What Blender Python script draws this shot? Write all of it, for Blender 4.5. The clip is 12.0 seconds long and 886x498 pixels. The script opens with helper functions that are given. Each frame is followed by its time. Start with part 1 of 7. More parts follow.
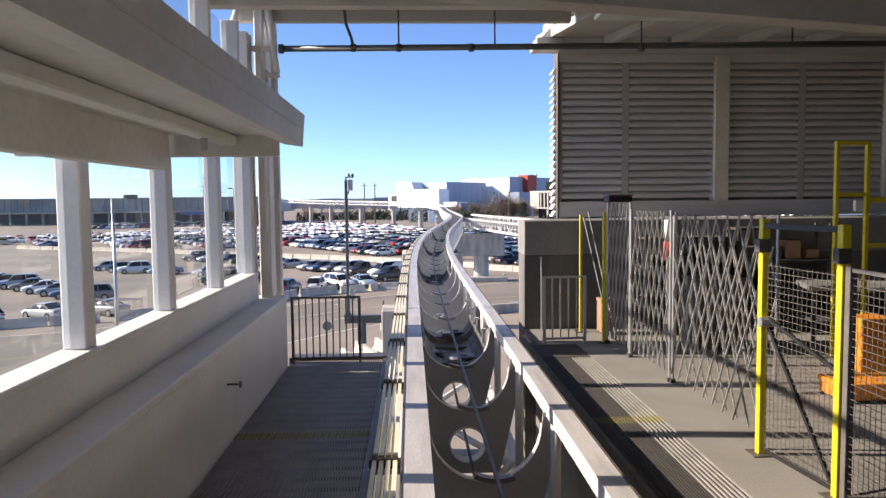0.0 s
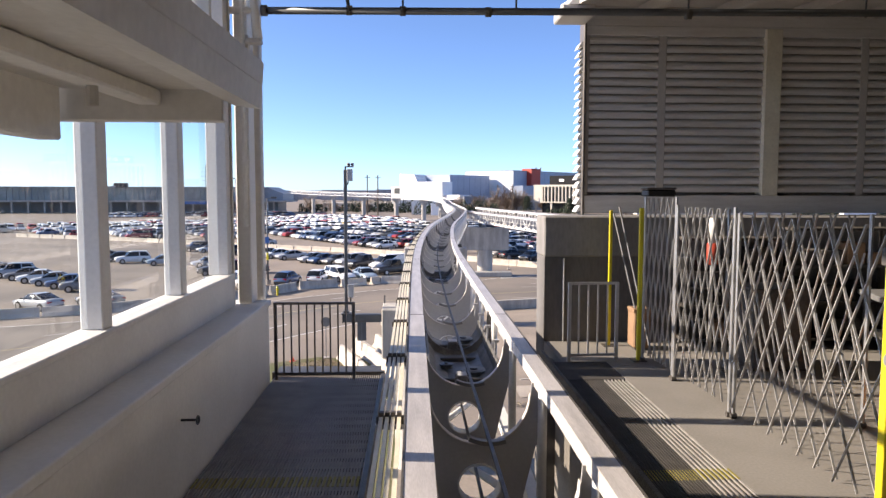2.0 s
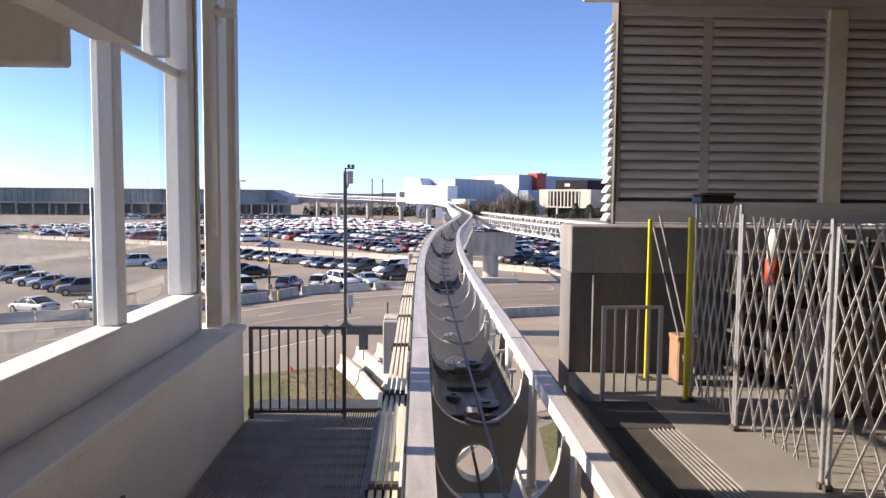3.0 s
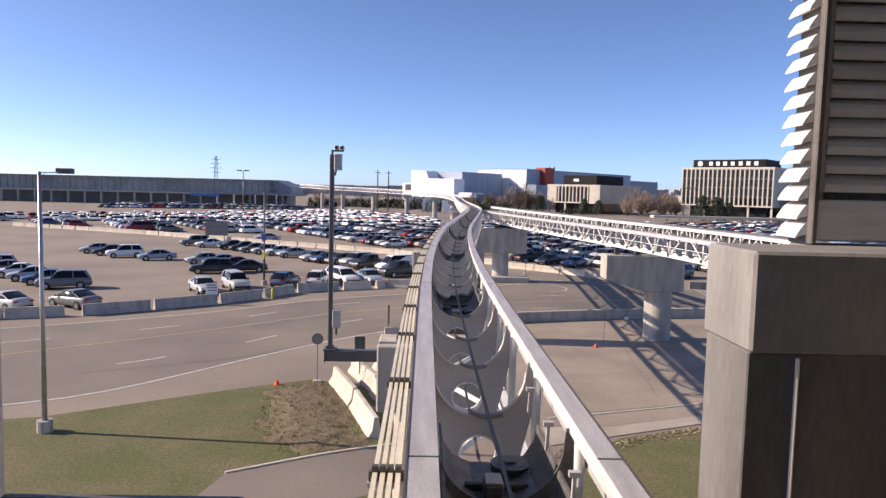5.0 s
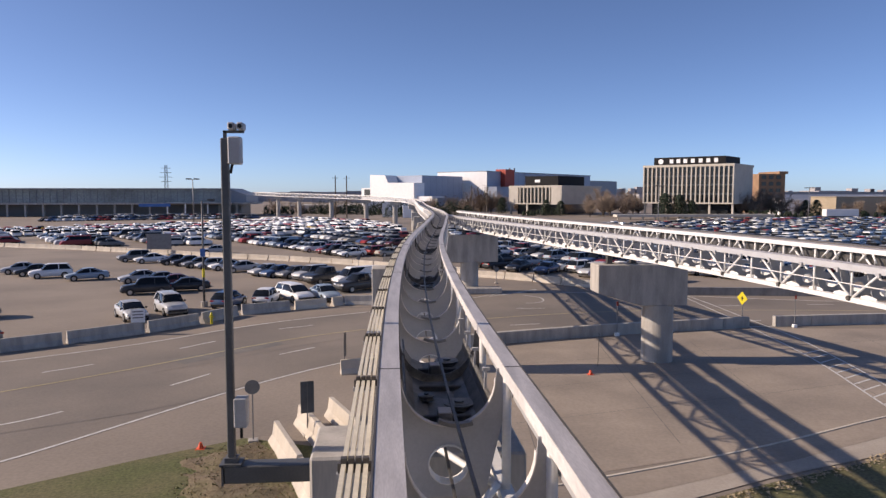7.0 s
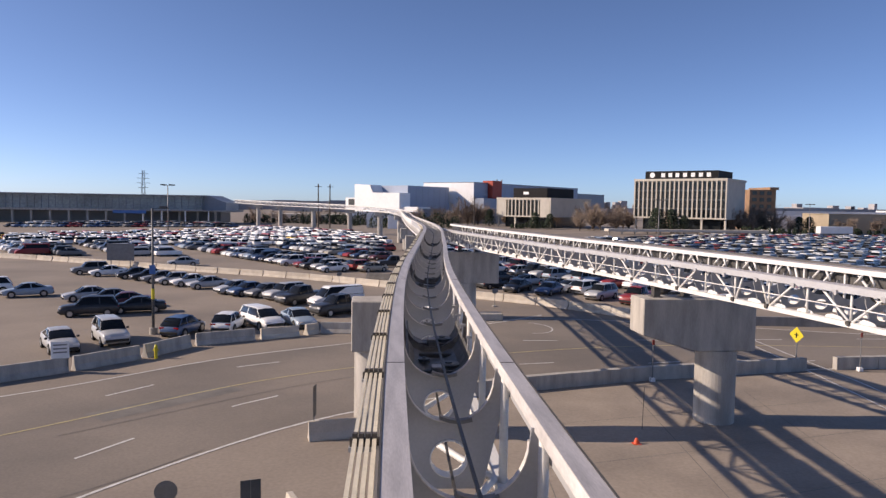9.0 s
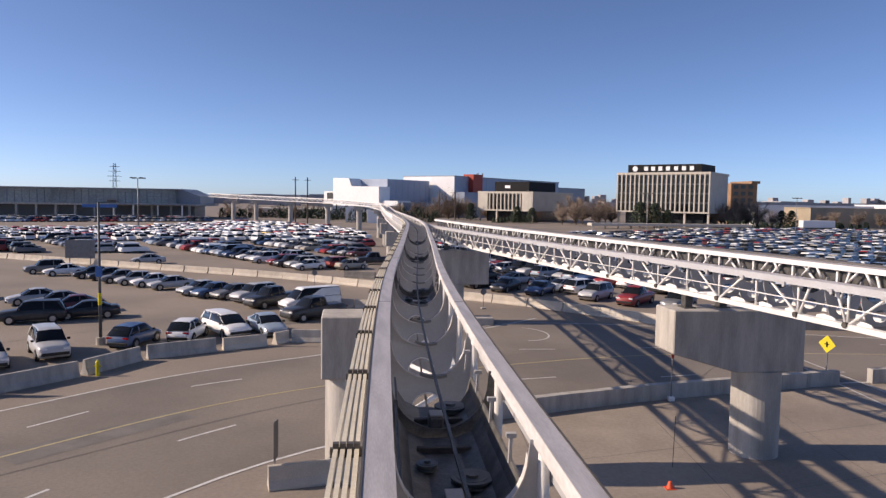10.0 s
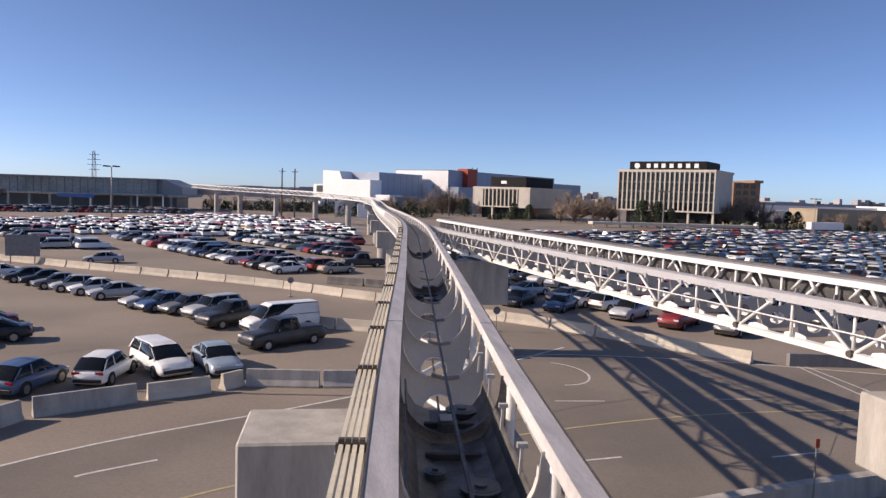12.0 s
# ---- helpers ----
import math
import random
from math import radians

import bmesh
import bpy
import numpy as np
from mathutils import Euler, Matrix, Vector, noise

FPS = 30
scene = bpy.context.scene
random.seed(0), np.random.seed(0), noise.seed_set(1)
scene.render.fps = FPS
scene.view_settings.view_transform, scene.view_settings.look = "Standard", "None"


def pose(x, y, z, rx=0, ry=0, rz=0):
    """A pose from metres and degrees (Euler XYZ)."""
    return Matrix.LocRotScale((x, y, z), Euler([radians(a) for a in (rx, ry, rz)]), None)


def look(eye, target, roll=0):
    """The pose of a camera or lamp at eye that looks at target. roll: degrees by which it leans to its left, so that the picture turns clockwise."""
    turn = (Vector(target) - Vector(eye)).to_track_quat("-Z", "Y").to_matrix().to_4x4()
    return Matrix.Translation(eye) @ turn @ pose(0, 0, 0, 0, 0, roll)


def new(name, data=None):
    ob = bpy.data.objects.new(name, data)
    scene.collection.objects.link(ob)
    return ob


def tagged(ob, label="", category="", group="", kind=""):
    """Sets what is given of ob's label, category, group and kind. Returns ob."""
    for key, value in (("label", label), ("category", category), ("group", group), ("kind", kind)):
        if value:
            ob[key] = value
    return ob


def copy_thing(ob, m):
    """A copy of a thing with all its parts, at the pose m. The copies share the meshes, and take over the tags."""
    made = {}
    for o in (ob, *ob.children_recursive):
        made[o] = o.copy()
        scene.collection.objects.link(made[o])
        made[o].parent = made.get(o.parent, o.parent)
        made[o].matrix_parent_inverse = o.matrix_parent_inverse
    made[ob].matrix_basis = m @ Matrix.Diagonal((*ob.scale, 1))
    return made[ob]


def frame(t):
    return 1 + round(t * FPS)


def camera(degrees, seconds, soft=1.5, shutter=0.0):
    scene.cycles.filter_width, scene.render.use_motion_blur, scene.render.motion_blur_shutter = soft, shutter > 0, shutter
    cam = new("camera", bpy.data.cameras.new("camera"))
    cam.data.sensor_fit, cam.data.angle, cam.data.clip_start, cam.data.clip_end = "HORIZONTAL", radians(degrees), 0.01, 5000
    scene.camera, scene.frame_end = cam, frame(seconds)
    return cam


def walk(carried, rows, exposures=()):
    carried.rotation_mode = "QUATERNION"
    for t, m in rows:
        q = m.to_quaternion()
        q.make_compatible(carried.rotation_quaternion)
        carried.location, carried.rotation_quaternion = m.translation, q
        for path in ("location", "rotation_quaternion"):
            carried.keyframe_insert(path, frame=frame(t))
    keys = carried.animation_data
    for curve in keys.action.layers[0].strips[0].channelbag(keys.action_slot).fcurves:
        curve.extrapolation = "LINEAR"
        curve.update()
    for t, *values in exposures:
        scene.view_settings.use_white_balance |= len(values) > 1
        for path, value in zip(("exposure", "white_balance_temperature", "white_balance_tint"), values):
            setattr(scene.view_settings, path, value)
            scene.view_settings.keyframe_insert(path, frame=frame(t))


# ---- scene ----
cam = camera(64.0, 12.0, 1.4)
PATH = [
    (0, (-0.756, -9.922, 9.379), (-0.668, -7.928, 9.242), -0.6),
    (0.5, (-0.754, -9.71, 9.384), (-0.665, -7.717, 9.238), -0.5),
    (1, (-0.754, -9.37, 9.384), (-0.664, -7.377, 9.232), -0.3),
    (1.5, (-0.764, -8.856, 9.366), (-0.678, -6.863, 9.215), -0.2),
    (2, (-0.771, -8.229, 9.36), (-0.69, -6.237, 9.203), 0.1),
    (2.5, (-0.759, -7.485, 9.362), (-0.686, -5.493, 9.207), 0.1),
    (3, (-0.754, -6.561, 9.365), (-0.686, -4.568, 9.219), 0.5),
    (5, (-0.761, -1.443, 9.329), (-0.708, 0.549, 9.164), 1.4),
    (5.5, (-0.779, 0.219, 9.316), (-0.704, 2.21, 9.147), 0.5),
    (6, (-0.769, 2.088, 9.298), (-0.652, 4.077, 9.126), 0.8),
    (6.5, (-0.764, 3.993, 9.29), (-0.616, 5.981, 9.125), -0.0),
    (7, (-0.742, 6.062, 9.316), (-0.58, 8.049, 9.163), 0.0),
    (9, (-0.786, 15.635, 9.306), (-0.579, 17.62, 9.184), 0.9),
    (9.5, (-0.737, 18.477, 9.259), (-0.511, 20.461, 9.134), 0.7),
    (10, (-0.594, 21.403, 9.26), (-0.33, 23.38, 9.122), 0.9),
    (10.5, (-0.399, 24.442, 9.299), (-0.106, 26.415, 9.143), 2.0),
    (11, (-0.247, 27.761, 9.243), (0.034, 29.735, 9.087), 1.9),
    (11.5, (-0.138, 31.055, 9.258), (0.129, 33.031, 9.103), 1.5),
    (12, (0.087, 34.416, 9.293), (0.377, 36.389, 9.141), 1.8),
]
walk(cam, [(t, look(eye, target, roll)) for t, eye, target, roll in PATH], exposures=[(0, 1.06, 7050, 13), (3, 1.04, 7300, 16), (5, 0.54, 7420, 19), (5.5, 0.34, 7470, 19), (7, 0.15, 7470, 19), (12, 0.15, 7450, 19)])

# ---- light ----
SUN_EL, SUN_AZ = radians(27.0), radians(-84.0)          # azimuth from +y, clockwise
world = bpy.data.worlds.new("world")
scene.world = world
world.use_nodes = True
wn = world.node_tree.nodes
sky = wn.new("ShaderNodeTexSky")
sky.sky_type = "NISHITA"
sky.sun_disc = False
sky.sun_elevation = SUN_EL
sky.sun_rotation = SUN_AZ
sky.altitude = 450
sky.air_density = 0.5
sky.dust_density = 0.6
sky.ozone_density = 6.0
wn["Background"].inputs["Strength"].default_value = 0.148
world.node_tree.links.new(sky.outputs["Color"], wn["Background"].inputs["Color"])
sun_data = bpy.data.lights.new("sun", "SUN")
sun_data.energy = 4.6
sun_data.angle = radians(0.53)
sun_data.color = (1.0, 0.92, 0.81)
sun = new("sun", sun_data)
sun_dir = Vector((math.sin(SUN_AZ) * math.cos(SUN_EL), math.cos(SUN_AZ) * math.cos(SUN_EL), math.sin(SUN_EL)))
sun.matrix_world = look(sun_dir * 60, (0, 0, 0))


# ---- materials ----
def mat(name, color, rough=0.6, metal=0.0, var=0.12, scale=3.0, fine=60.0, bump=0.02, spec=0.5, dirt=None, dirt_amount=0.5, rand=0.0, stretch=None):
    """A surface with broad stains, fine grain and light relief in object space."""
    m = bpy.data.materials.new(name)
    m.use_nodes = True
    n, l = m.node_tree.nodes, m.node_tree.links
    b = n["Principled BSDF"]
    b.inputs["Roughness"].default_value = rough
    b.inputs["Metallic"].default_value = metal
    b.inputs["Specular IOR Level"].default_value = spec
    geo = n.new("ShaderNodeNewGeometry")
    broad = n.new("ShaderNodeTexNoise")
    broad.inputs["Scale"].default_value = scale
    broad.inputs["Detail"].default_value = 6
    grain = n.new("ShaderNodeTexNoise")
    grain.inputs["Scale"].default_value = fine
    grain.inputs["Detail"].default_value = 3
    place = geo.outputs["Position"]
    if stretch:
        vm = n.new("ShaderNodeVectorMath")
        vm.operation = "MULTIPLY"
        vm.inputs[1].default_value = stretch
        l.new(place, vm.inputs[0])
        place = vm.outputs["Vector"]
    l.new(place, broad.inputs["Vector"])
    l.new(place, grain.inputs["Vector"])
    ramp = n.new("ShaderNodeValToRGB")
    c = Vector(color)
    d = Vector(dirt) if dirt else c * (1 - 2.2 * var)
    ramp.color_ramp.elements[0].position = 0.32
    ramp.color_ramp.elements[0].color = (*(c.lerp(d, dirt_amount if dirt else 1.0)), 1)
    ramp.color_ramp.elements[1].position = 0.62
    ramp.color_ramp.elements[1].color = (*c, 1)
    l.new(broad.outputs["Fac"], ramp.inputs["Fac"])
    mix = n.new("ShaderNodeMixRGB")
    mix.blend_type = "MULTIPLY"
    mix.inputs["Fac"].default_value = 1.0
    gr = n.new("ShaderNodeMapRange")
    gr.inputs["From Min"].default_value, gr.inputs["From Max"].default_value = 0.3, 0.7
    gr.inputs["To Min"].default_value, gr.inputs["To Max"].default_value = 1 - var, 1 + var
    l.new(grain.outputs["Fac"], gr.inputs["Value"])
    l.new(ramp.outputs["Color"], mix.inputs["Color1"])
    l.new(gr.outputs["Result"], mix.inputs["Color2"])
    out = mix.outputs["Color"]
    if rand:
        info = n.new("ShaderNodeObjectInfo")
        rr = n.new("ShaderNodeMapRange")
        rr.inputs["To Min"].default_value, rr.inputs["To Max"].default_value = 1 - rand, 1 + rand
        l.new(info.outputs["Random"], rr.inputs["Value"])
        m2 = n.new("ShaderNodeMixRGB")
        m2.blend_type = "MULTIPLY"
        m2.inputs["Fac"].default_value = 1.0
        l.new(out, m2.inputs["Color1"])
        l.new(rr.outputs["Result"], m2.inputs["Color2"])
        out = m2.outputs["Color"]
    l.new(out, b.inputs["Base Color"])
    if bump:
        bp = n.new("ShaderNodeBump")
        bp.inputs["Strength"].default_value = 0.35
        bp.inputs["Distance"].default_value = bump
        l.new(grain.outputs["Fac"], bp.inputs["Height"])
        l.new(bp.outputs["Normal"], b.inputs["Normal"])
    return m


def glass(name, tint=(0.9, 0.95, 0.95), rough=0.02):
    m = bpy.data.materials.new(name)
    m.use_nodes = True
    n, l = m.node_tree.nodes, m.node_tree.links
    n.remove(n["Principled BSDF"])
    tr = n.new("ShaderNodeBsdfTransparent")
    tr.inputs["Color"].default_value = (*tint, 1)
    gl = n.new("ShaderNodeBsdfGlossy")
    gl.inputs["Roughness"].default_value = rough
    fr = n.new("ShaderNodeFresnel")
    fr.inputs["IOR"].default_value = 1.45
    mx = n.new("ShaderNodeMixShader")
    l.new(fr.outputs["Fac"], mx.inputs["Fac"])
    l.new(tr.outputs["BSDF"], mx.inputs[1])
    l.new(gl.outputs["BSDF"], mx.inputs[2])
    l.new(mx.outputs["Shader"], n["Material Output"].inputs["Surface"])
    return m


def paint(name, color, rough=0.25, coat=0.35):
    """Car paint: plain colour under a clear coat, with a film of dust."""
    m = mat(name, color, rough=0.4, var=0.05, scale=1.5, fine=30, bump=0.0, dirt=tuple(0.75 * c + 0.04 for c in color))
    b = m.node_tree.nodes["Principled BSDF"]
    b.inputs["Coat Weight"].default_value = coat
    b.inputs["Coat Roughness"].default_value = 0.08
    return m


M_ASPHALT = mat("asphalt", (0.290, 0.240, 0.193), 0.9, var=0.09, scale=0.09, fine=7, bump=0.01, dirt=(0.192, 0.162, 0.136), dirt_amount=0.85)
M_ROAD = mat("road_asphalt", (0.238, 0.201, 0.166), 0.9, var=0.09, scale=0.12, fine=9, bump=0.01, dirt=(0.15, 0.13, 0.112), dirt_amount=0.85)
M_SLAB = mat("paved_slab", (0.345, 0.285, 0.228), 0.9, var=0.09, scale=0.22, fine=7, bump=0.01, dirt=(0.235, 0.197, 0.162), dirt_amount=0.9)
M_CONC = mat("concrete", (0.47, 0.44, 0.40), 0.85, var=0.07, scale=1.1, fine=14, bump=0.008, dirt=(0.29, 0.27, 0.245), dirt_amount=0.85, stretch=(1.6, 1.6, 0.35))
M_CONC_PALE = mat("pale_concrete", (0.58, 0.515, 0.43), 0.85, var=0.09, scale=0.9, fine=22, bump=0.008, dirt=(0.41, 0.365, 0.305), dirt_amount=0.75, rand=0.10)
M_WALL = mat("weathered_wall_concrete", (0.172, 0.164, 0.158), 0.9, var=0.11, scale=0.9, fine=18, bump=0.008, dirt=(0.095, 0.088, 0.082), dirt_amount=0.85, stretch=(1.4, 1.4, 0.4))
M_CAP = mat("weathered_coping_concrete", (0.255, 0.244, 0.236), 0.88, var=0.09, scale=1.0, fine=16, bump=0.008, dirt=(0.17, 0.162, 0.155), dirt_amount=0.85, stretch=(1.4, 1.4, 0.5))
M_PATH = mat("footpath_concrete", (0.42, 0.365, 0.305), 0.9, var=0.08, scale=0.5, fine=12, bump=0.006, dirt=(0.32, 0.275, 0.23), dirt_amount=0.8)
M_CONC_DARK = mat("old_concrete", (0.195, 0.178, 0.158), 0.9, var=0.12, scale=0.9, fine=20, bump=0.008, dirt=(0.125, 0.116, 0.104), dirt_amount=0.8)
M_FLOOR = mat("platform_concrete", (0.24, 0.223, 0.20), 0.85, var=0.09, scale=1.1, fine=40, bump=0.004, dirt=(0.19, 0.177, 0.158), dirt_amount=0.8)
M_GRASS = mat("turf", (0.098, 0.108, 0.036), 0.95, var=0.32, scale=0.35, fine=9, bump=0.05, dirt=(0.165, 0.135, 0.07), dirt_amount=0.8)
M_DRY = mat("dry_weeds", (0.165, 0.125, 0.08), 0.95, var=0.3, scale=0.8, fine=12, bump=0.05, dirt=(0.15, 0.135, 0.06), dirt_amount=0.9)
M_WHITE = mat("white_steel_paint", (0.80, 0.79, 0.77), 0.5, var=0.05, scale=1.5, fine=20, bump=0.0, dirt=(0.62, 0.60, 0.56))
M_RUN = mat("worn_running_steel", (0.54, 0.51, 0.50), 0.5, metal=0.15, var=0.10, scale=2.6, fine=30, bump=0.002, dirt=(0.37, 0.35, 0.345), dirt_amount=0.8, stretch=(3.0, 0.35, 1.0))
M_RAILW = mat("weathered_rail_paint", (0.72, 0.69, 0.665), 0.55, var=0.10, scale=1.5, fine=20, bump=0.0, dirt=(0.48, 0.45, 0.43), dirt_amount=0.8, stretch=(1.0, 0.4, 1.0))
M_COVER = mat("pale_grey_cover_steel", (0.50, 0.505, 0.52), 0.5, metal=0.1, var=0.07, scale=2.6, fine=30, bump=0.0, dirt=(0.40, 0.40, 0.41), stretch=(1.0, 0.4, 1.0))
M_FRAME = mat("grey_steel_paint", (0.42, 0.42, 0.43), 0.55, var=0.05, scale=1.5, fine=25, bump=0.0, dirt=(0.33, 0.33, 0.33))
M_BEIGE = mat("beige_conductor_cover", (0.72, 0.66, 0.52), 0.5, var=0.08, scale=1.5, fine=20, bump=0.0, dirt=(0.55, 0.49, 0.38))
M_CLAMP = mat("dark_clamp", (0.09, 0.08, 0.07), 0.6, var=0.15, scale=6, fine=60)
M_BLACK = mat("black_rubber", (0.012, 0.012, 0.013), 0.55, var=0.2, scale=6, fine=60, bump=0.002)
M_PAN = mat("greasy_grey_pan", (0.17, 0.165, 0.16), 0.5, metal=0.2, var=0.2, scale=4, fine=30, bump=0.0, dirt=(0.07, 0.066, 0.062), dirt_amount=0.8)
M_DARK = mat("dark_machinery", (0.105, 0.10, 0.096), 0.5, metal=0.3, var=0.2, scale=5, fine=40)
M_STEEL = mat("galvanised_steel", (0.50, 0.50, 0.50), 0.42, metal=0.7, var=0.10, scale=5, fine=60, bump=0.001)
M_TREAD = mat("greasy_sheave_steel", (0.17, 0.17, 0.165), 0.45, metal=0.4, var=0.12, scale=3, fine=40, bump=0.0)
M_POLE = mat("grey_pole_steel", (0.22, 0.22, 0.225), 0.5, metal=0.3, var=0.08, scale=2, fine=40, bump=0.0)
M_PIPE = mat("dark_pipe_steel", (0.10, 0.105, 0.11), 0.5, metal=0.4, var=0.1, scale=3, fine=40, bump=0.0)
M_FENCE = mat("brown_grey_railing", (0.16, 0.145, 0.135), 0.5, metal=0.2, var=0.10, scale=4, fine=40, bump=0.0)
M_YELLOW = mat("yellow_paint", (0.66, 0.54, 0.02), 0.45, var=0.06, scale=3, fine=40, bump=0.0, dirt=(0.55, 0.42, 0.04))
M_ORANGE = mat("orange_paint", (0.75, 0.26, 0.02), 0.5, var=0.08, scale=3, fine=40, bump=0.0)
M_CONE = mat("red_orange_plastic", (0.75, 0.10, 0.03), 0.5, var=0.08, scale=3, fine=40, bump=0.0)
M_RED = mat("red_panel", (0.42, 0.055, 0.03), 0.6, var=0.05, scale=0.1, fine=2, bump=0.0)
M_LOUVRE = mat("grey_louvre_metal", (0.675, 0.661, 0.648), 0.45, metal=0.1, var=0.06, scale=2, fine=25, bump=0.0, dirt=(0.46, 0.44, 0.42), stretch=(0.6, 1.0, 5.0))
M_POSTB = mat("pale_beige_post_paint", (0.744, 0.708, 0.588), 0.55, var=0.06, scale=1.5, fine=25, bump=0.0, dirt=(0.48, 0.45, 0.37))
M_MULL = mat("grey_mullion_paint", (0.468, 0.448, 0.429), 0.55, var=0.06, scale=2, fine=25, bump=0.0)
M_GATE = mat("pale_galvanised_bars", (0.44, 0.43, 0.42), 0.38, metal=0.2, var=0.08, scale=5, fine=60, bump=0.0)
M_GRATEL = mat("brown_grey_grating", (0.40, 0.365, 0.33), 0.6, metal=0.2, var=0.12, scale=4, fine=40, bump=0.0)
# platform grating in two tones: this one for the sunlit edge bars
M_GRATE_LIT = mat("pale_worn_grating", (0.36, 0.34, 0.315), 0.55, metal=0.2, var=0.12, scale=4, fine=40, bump=0.0)
# and this one with the shadow beside the rail put into the colour
M_GRATE_SHADE = mat("dark_grating", (0.06, 0.054, 0.049), 0.8, metal=0.0, var=0.12, scale=4, fine=40, bump=0.0)
M_CREAM = mat("cream_wall_paint", (0.74, 0.725, 0.70), 0.55, var=0.04, scale=1.2, fine=25, bump=0.0, dirt=(0.62, 0.60, 0.565))
M_BEAM = mat("pale_roof_paint", (0.56, 0.54, 0.51), 0.6, var=0.06, scale=1.2, fine=25, bump=0.0, dirt=(0.40, 0.38, 0.35))
M_LINE = mat("road_paint", (0.66, 0.65, 0.62), 0.8, var=0.2, scale=2.5, fine=20, bump=0.0, dirt=(0.38, 0.36, 0.33))
M_YLINE = mat("yellow_road_paint", (0.50, 0.42, 0.22), 0.8, var=0.2, scale=2.5, fine=20, bump=0.0, dirt=(0.33, 0.28, 0.16))
M_STRIPE = mat("worn_yellow_stripe", (0.28, 0.24, 0.04), 0.8, var=0.2, scale=6, fine=40, bump=0.0, dirt=(0.2, 0.17, 0.05))
M_CLAD = mat("white_cladding", (0.84, 0.84, 0.84), 0.5, var=0.03, scale=0.05, fine=0.6, bump=0.0)
M_CLADB = mat("blue_grey_cladding", (0.27, 0.32, 0.41), 0.5, var=0.04, scale=0.05, fine=0.6, bump=0.0)
M_CLADP = mat("pale_blue_cladding", (0.34, 0.40, 0.50), 0.5, var=0.04, scale=0.05, fine=0.6, bump=0.0)
M_CLADG = mat("grey_cladding", (0.26, 0.285, 0.32), 0.5, var=0.04, scale=0.05, fine=0.6, bump=0.0)
M_PRECAST = mat("precast_concrete", (0.56, 0.515, 0.445), 0.8, var=0.05, scale=0.3, fine=3, bump=0.0)
M_TAN = mat("tan_render", (0.40, 0.33, 0.24), 0.85, var=0.08, scale=0.1, fine=1.5, bump=0.0)
M_BRICK = mat("brown_brick", (0.33, 0.20, 0.12), 0.85, var=0.12, scale=0.4, fine=5, bump=0.0)
M_WINDOW = mat("dark_window", (0.028, 0.032, 0.036), 0.12, var=0.2, scale=0.4, fine=2, bump=0.0)
M_SIGN = mat("black_sign", (0.012, 0.012, 0.014), 0.7, spec=0.2, var=0.1, scale=0.6, fine=4, bump=0.0)
M_BLUESIGN = mat("blue_panel", (0.05, 0.16, 0.42), 0.5, var=0.05, scale=0.5, fine=4, bump=0.0)
M_SIGNW = mat("white_sign_paint", (0.85, 0.85, 0.85), 0.5, var=0.02, scale=1, fine=10, bump=0.0)
M_GREENGLASS = mat("green_tinted_curtain_wall", (0.32, 0.37, 0.37), 0.3, var=0.18, scale=0.12, fine=1.2, bump=0.0)
M_TYRE = mat("tyre", (0.02, 0.02, 0.02), 0.8, var=0.1, bump=0.0)
M_RIM = mat("alloy_rim", (0.45, 0.45, 0.46), 0.35, metal=0.8, var=0.05, bump=0.0)
M_CARGLASS = mat("car_window", (0.012, 0.014, 0.016), 0.08, var=0.1, bump=0.0, spec=0.28)
M_HEAD = mat("headlight_lens", (0.70, 0.72, 0.75), 0.15, var=0.05, bump=0.0)
M_TAIL = mat("tail_light_lens", (0.35, 0.01, 0.01), 0.2, var=0.05, bump=0.0)
M_GLASS = glass("window_glass")
M_BARK = mat("bark", (0.12, 0.095, 0.075), 0.9, var=0.2, scale=3, fine=20)
M_TWIG = mat("bare_twigs", (0.34, 0.26, 0.20), 0.9, var=0.25, scale=1.0, fine=8, bump=0.0)
M_FIR = mat("conifer_needles", (0.035, 0.055, 0.03), 0.9, var=0.3, scale=1.0, fine=8, bump=0.0)
M_MAST = mat("dark_grey_mast_paint", (0.10, 0.105, 0.11), 0.5, metal=0.1, var=0.10, scale=2, fine=30, bump=0.0)
M_PALEGREEN = mat("pale_green_duct_paint", (0.62, 0.66, 0.62), 0.5, var=0.06, scale=1.5, fine=25, bump=0.0, dirt=(0.48, 0.50, 0.46))
M_LEAF = mat("fallen_leaves", (0.20, 0.14, 0.085), 0.95, var=0.4, scale=4.0, fine=14, bump=0.0, dirt=(0.34, 0.27, 0.18))
M_STRAW = mat("dry_straw", (0.36, 0.29, 0.19), 0.95, var=0.35, scale=3.0, fine=12, bump=0.0, dirt=(0.22, 0.17, 0.10))
# air haze put into the base colour of the far towers and woods
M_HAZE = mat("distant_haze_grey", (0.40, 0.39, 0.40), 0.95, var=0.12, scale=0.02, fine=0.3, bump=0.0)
CAR_COLOURS = {
    "white": paint("paint_white", (0.87, 0.87, 0.86)), "silver": paint("paint_silver", (0.46, 0.47, 0.48)),
    "grey": paint("paint_grey", (0.16, 0.165, 0.17)), "black": paint("paint_black", (0.018, 0.018, 0.02)),
    "blue": paint("paint_blue", (0.04, 0.09, 0.20)), "red": paint("paint_red", (0.30, 0.025, 0.025)),
    "pale blue": paint("paint_pale_blue", (0.30, 0.38, 0.46)), "maroon": paint("paint_maroon", (0.13, 0.02, 0.025)),
    "beige": paint("paint_beige", (0.42, 0.38, 0.31)), "yellow": paint("paint_yellow", (0.65, 0.42, 0.03)),
}


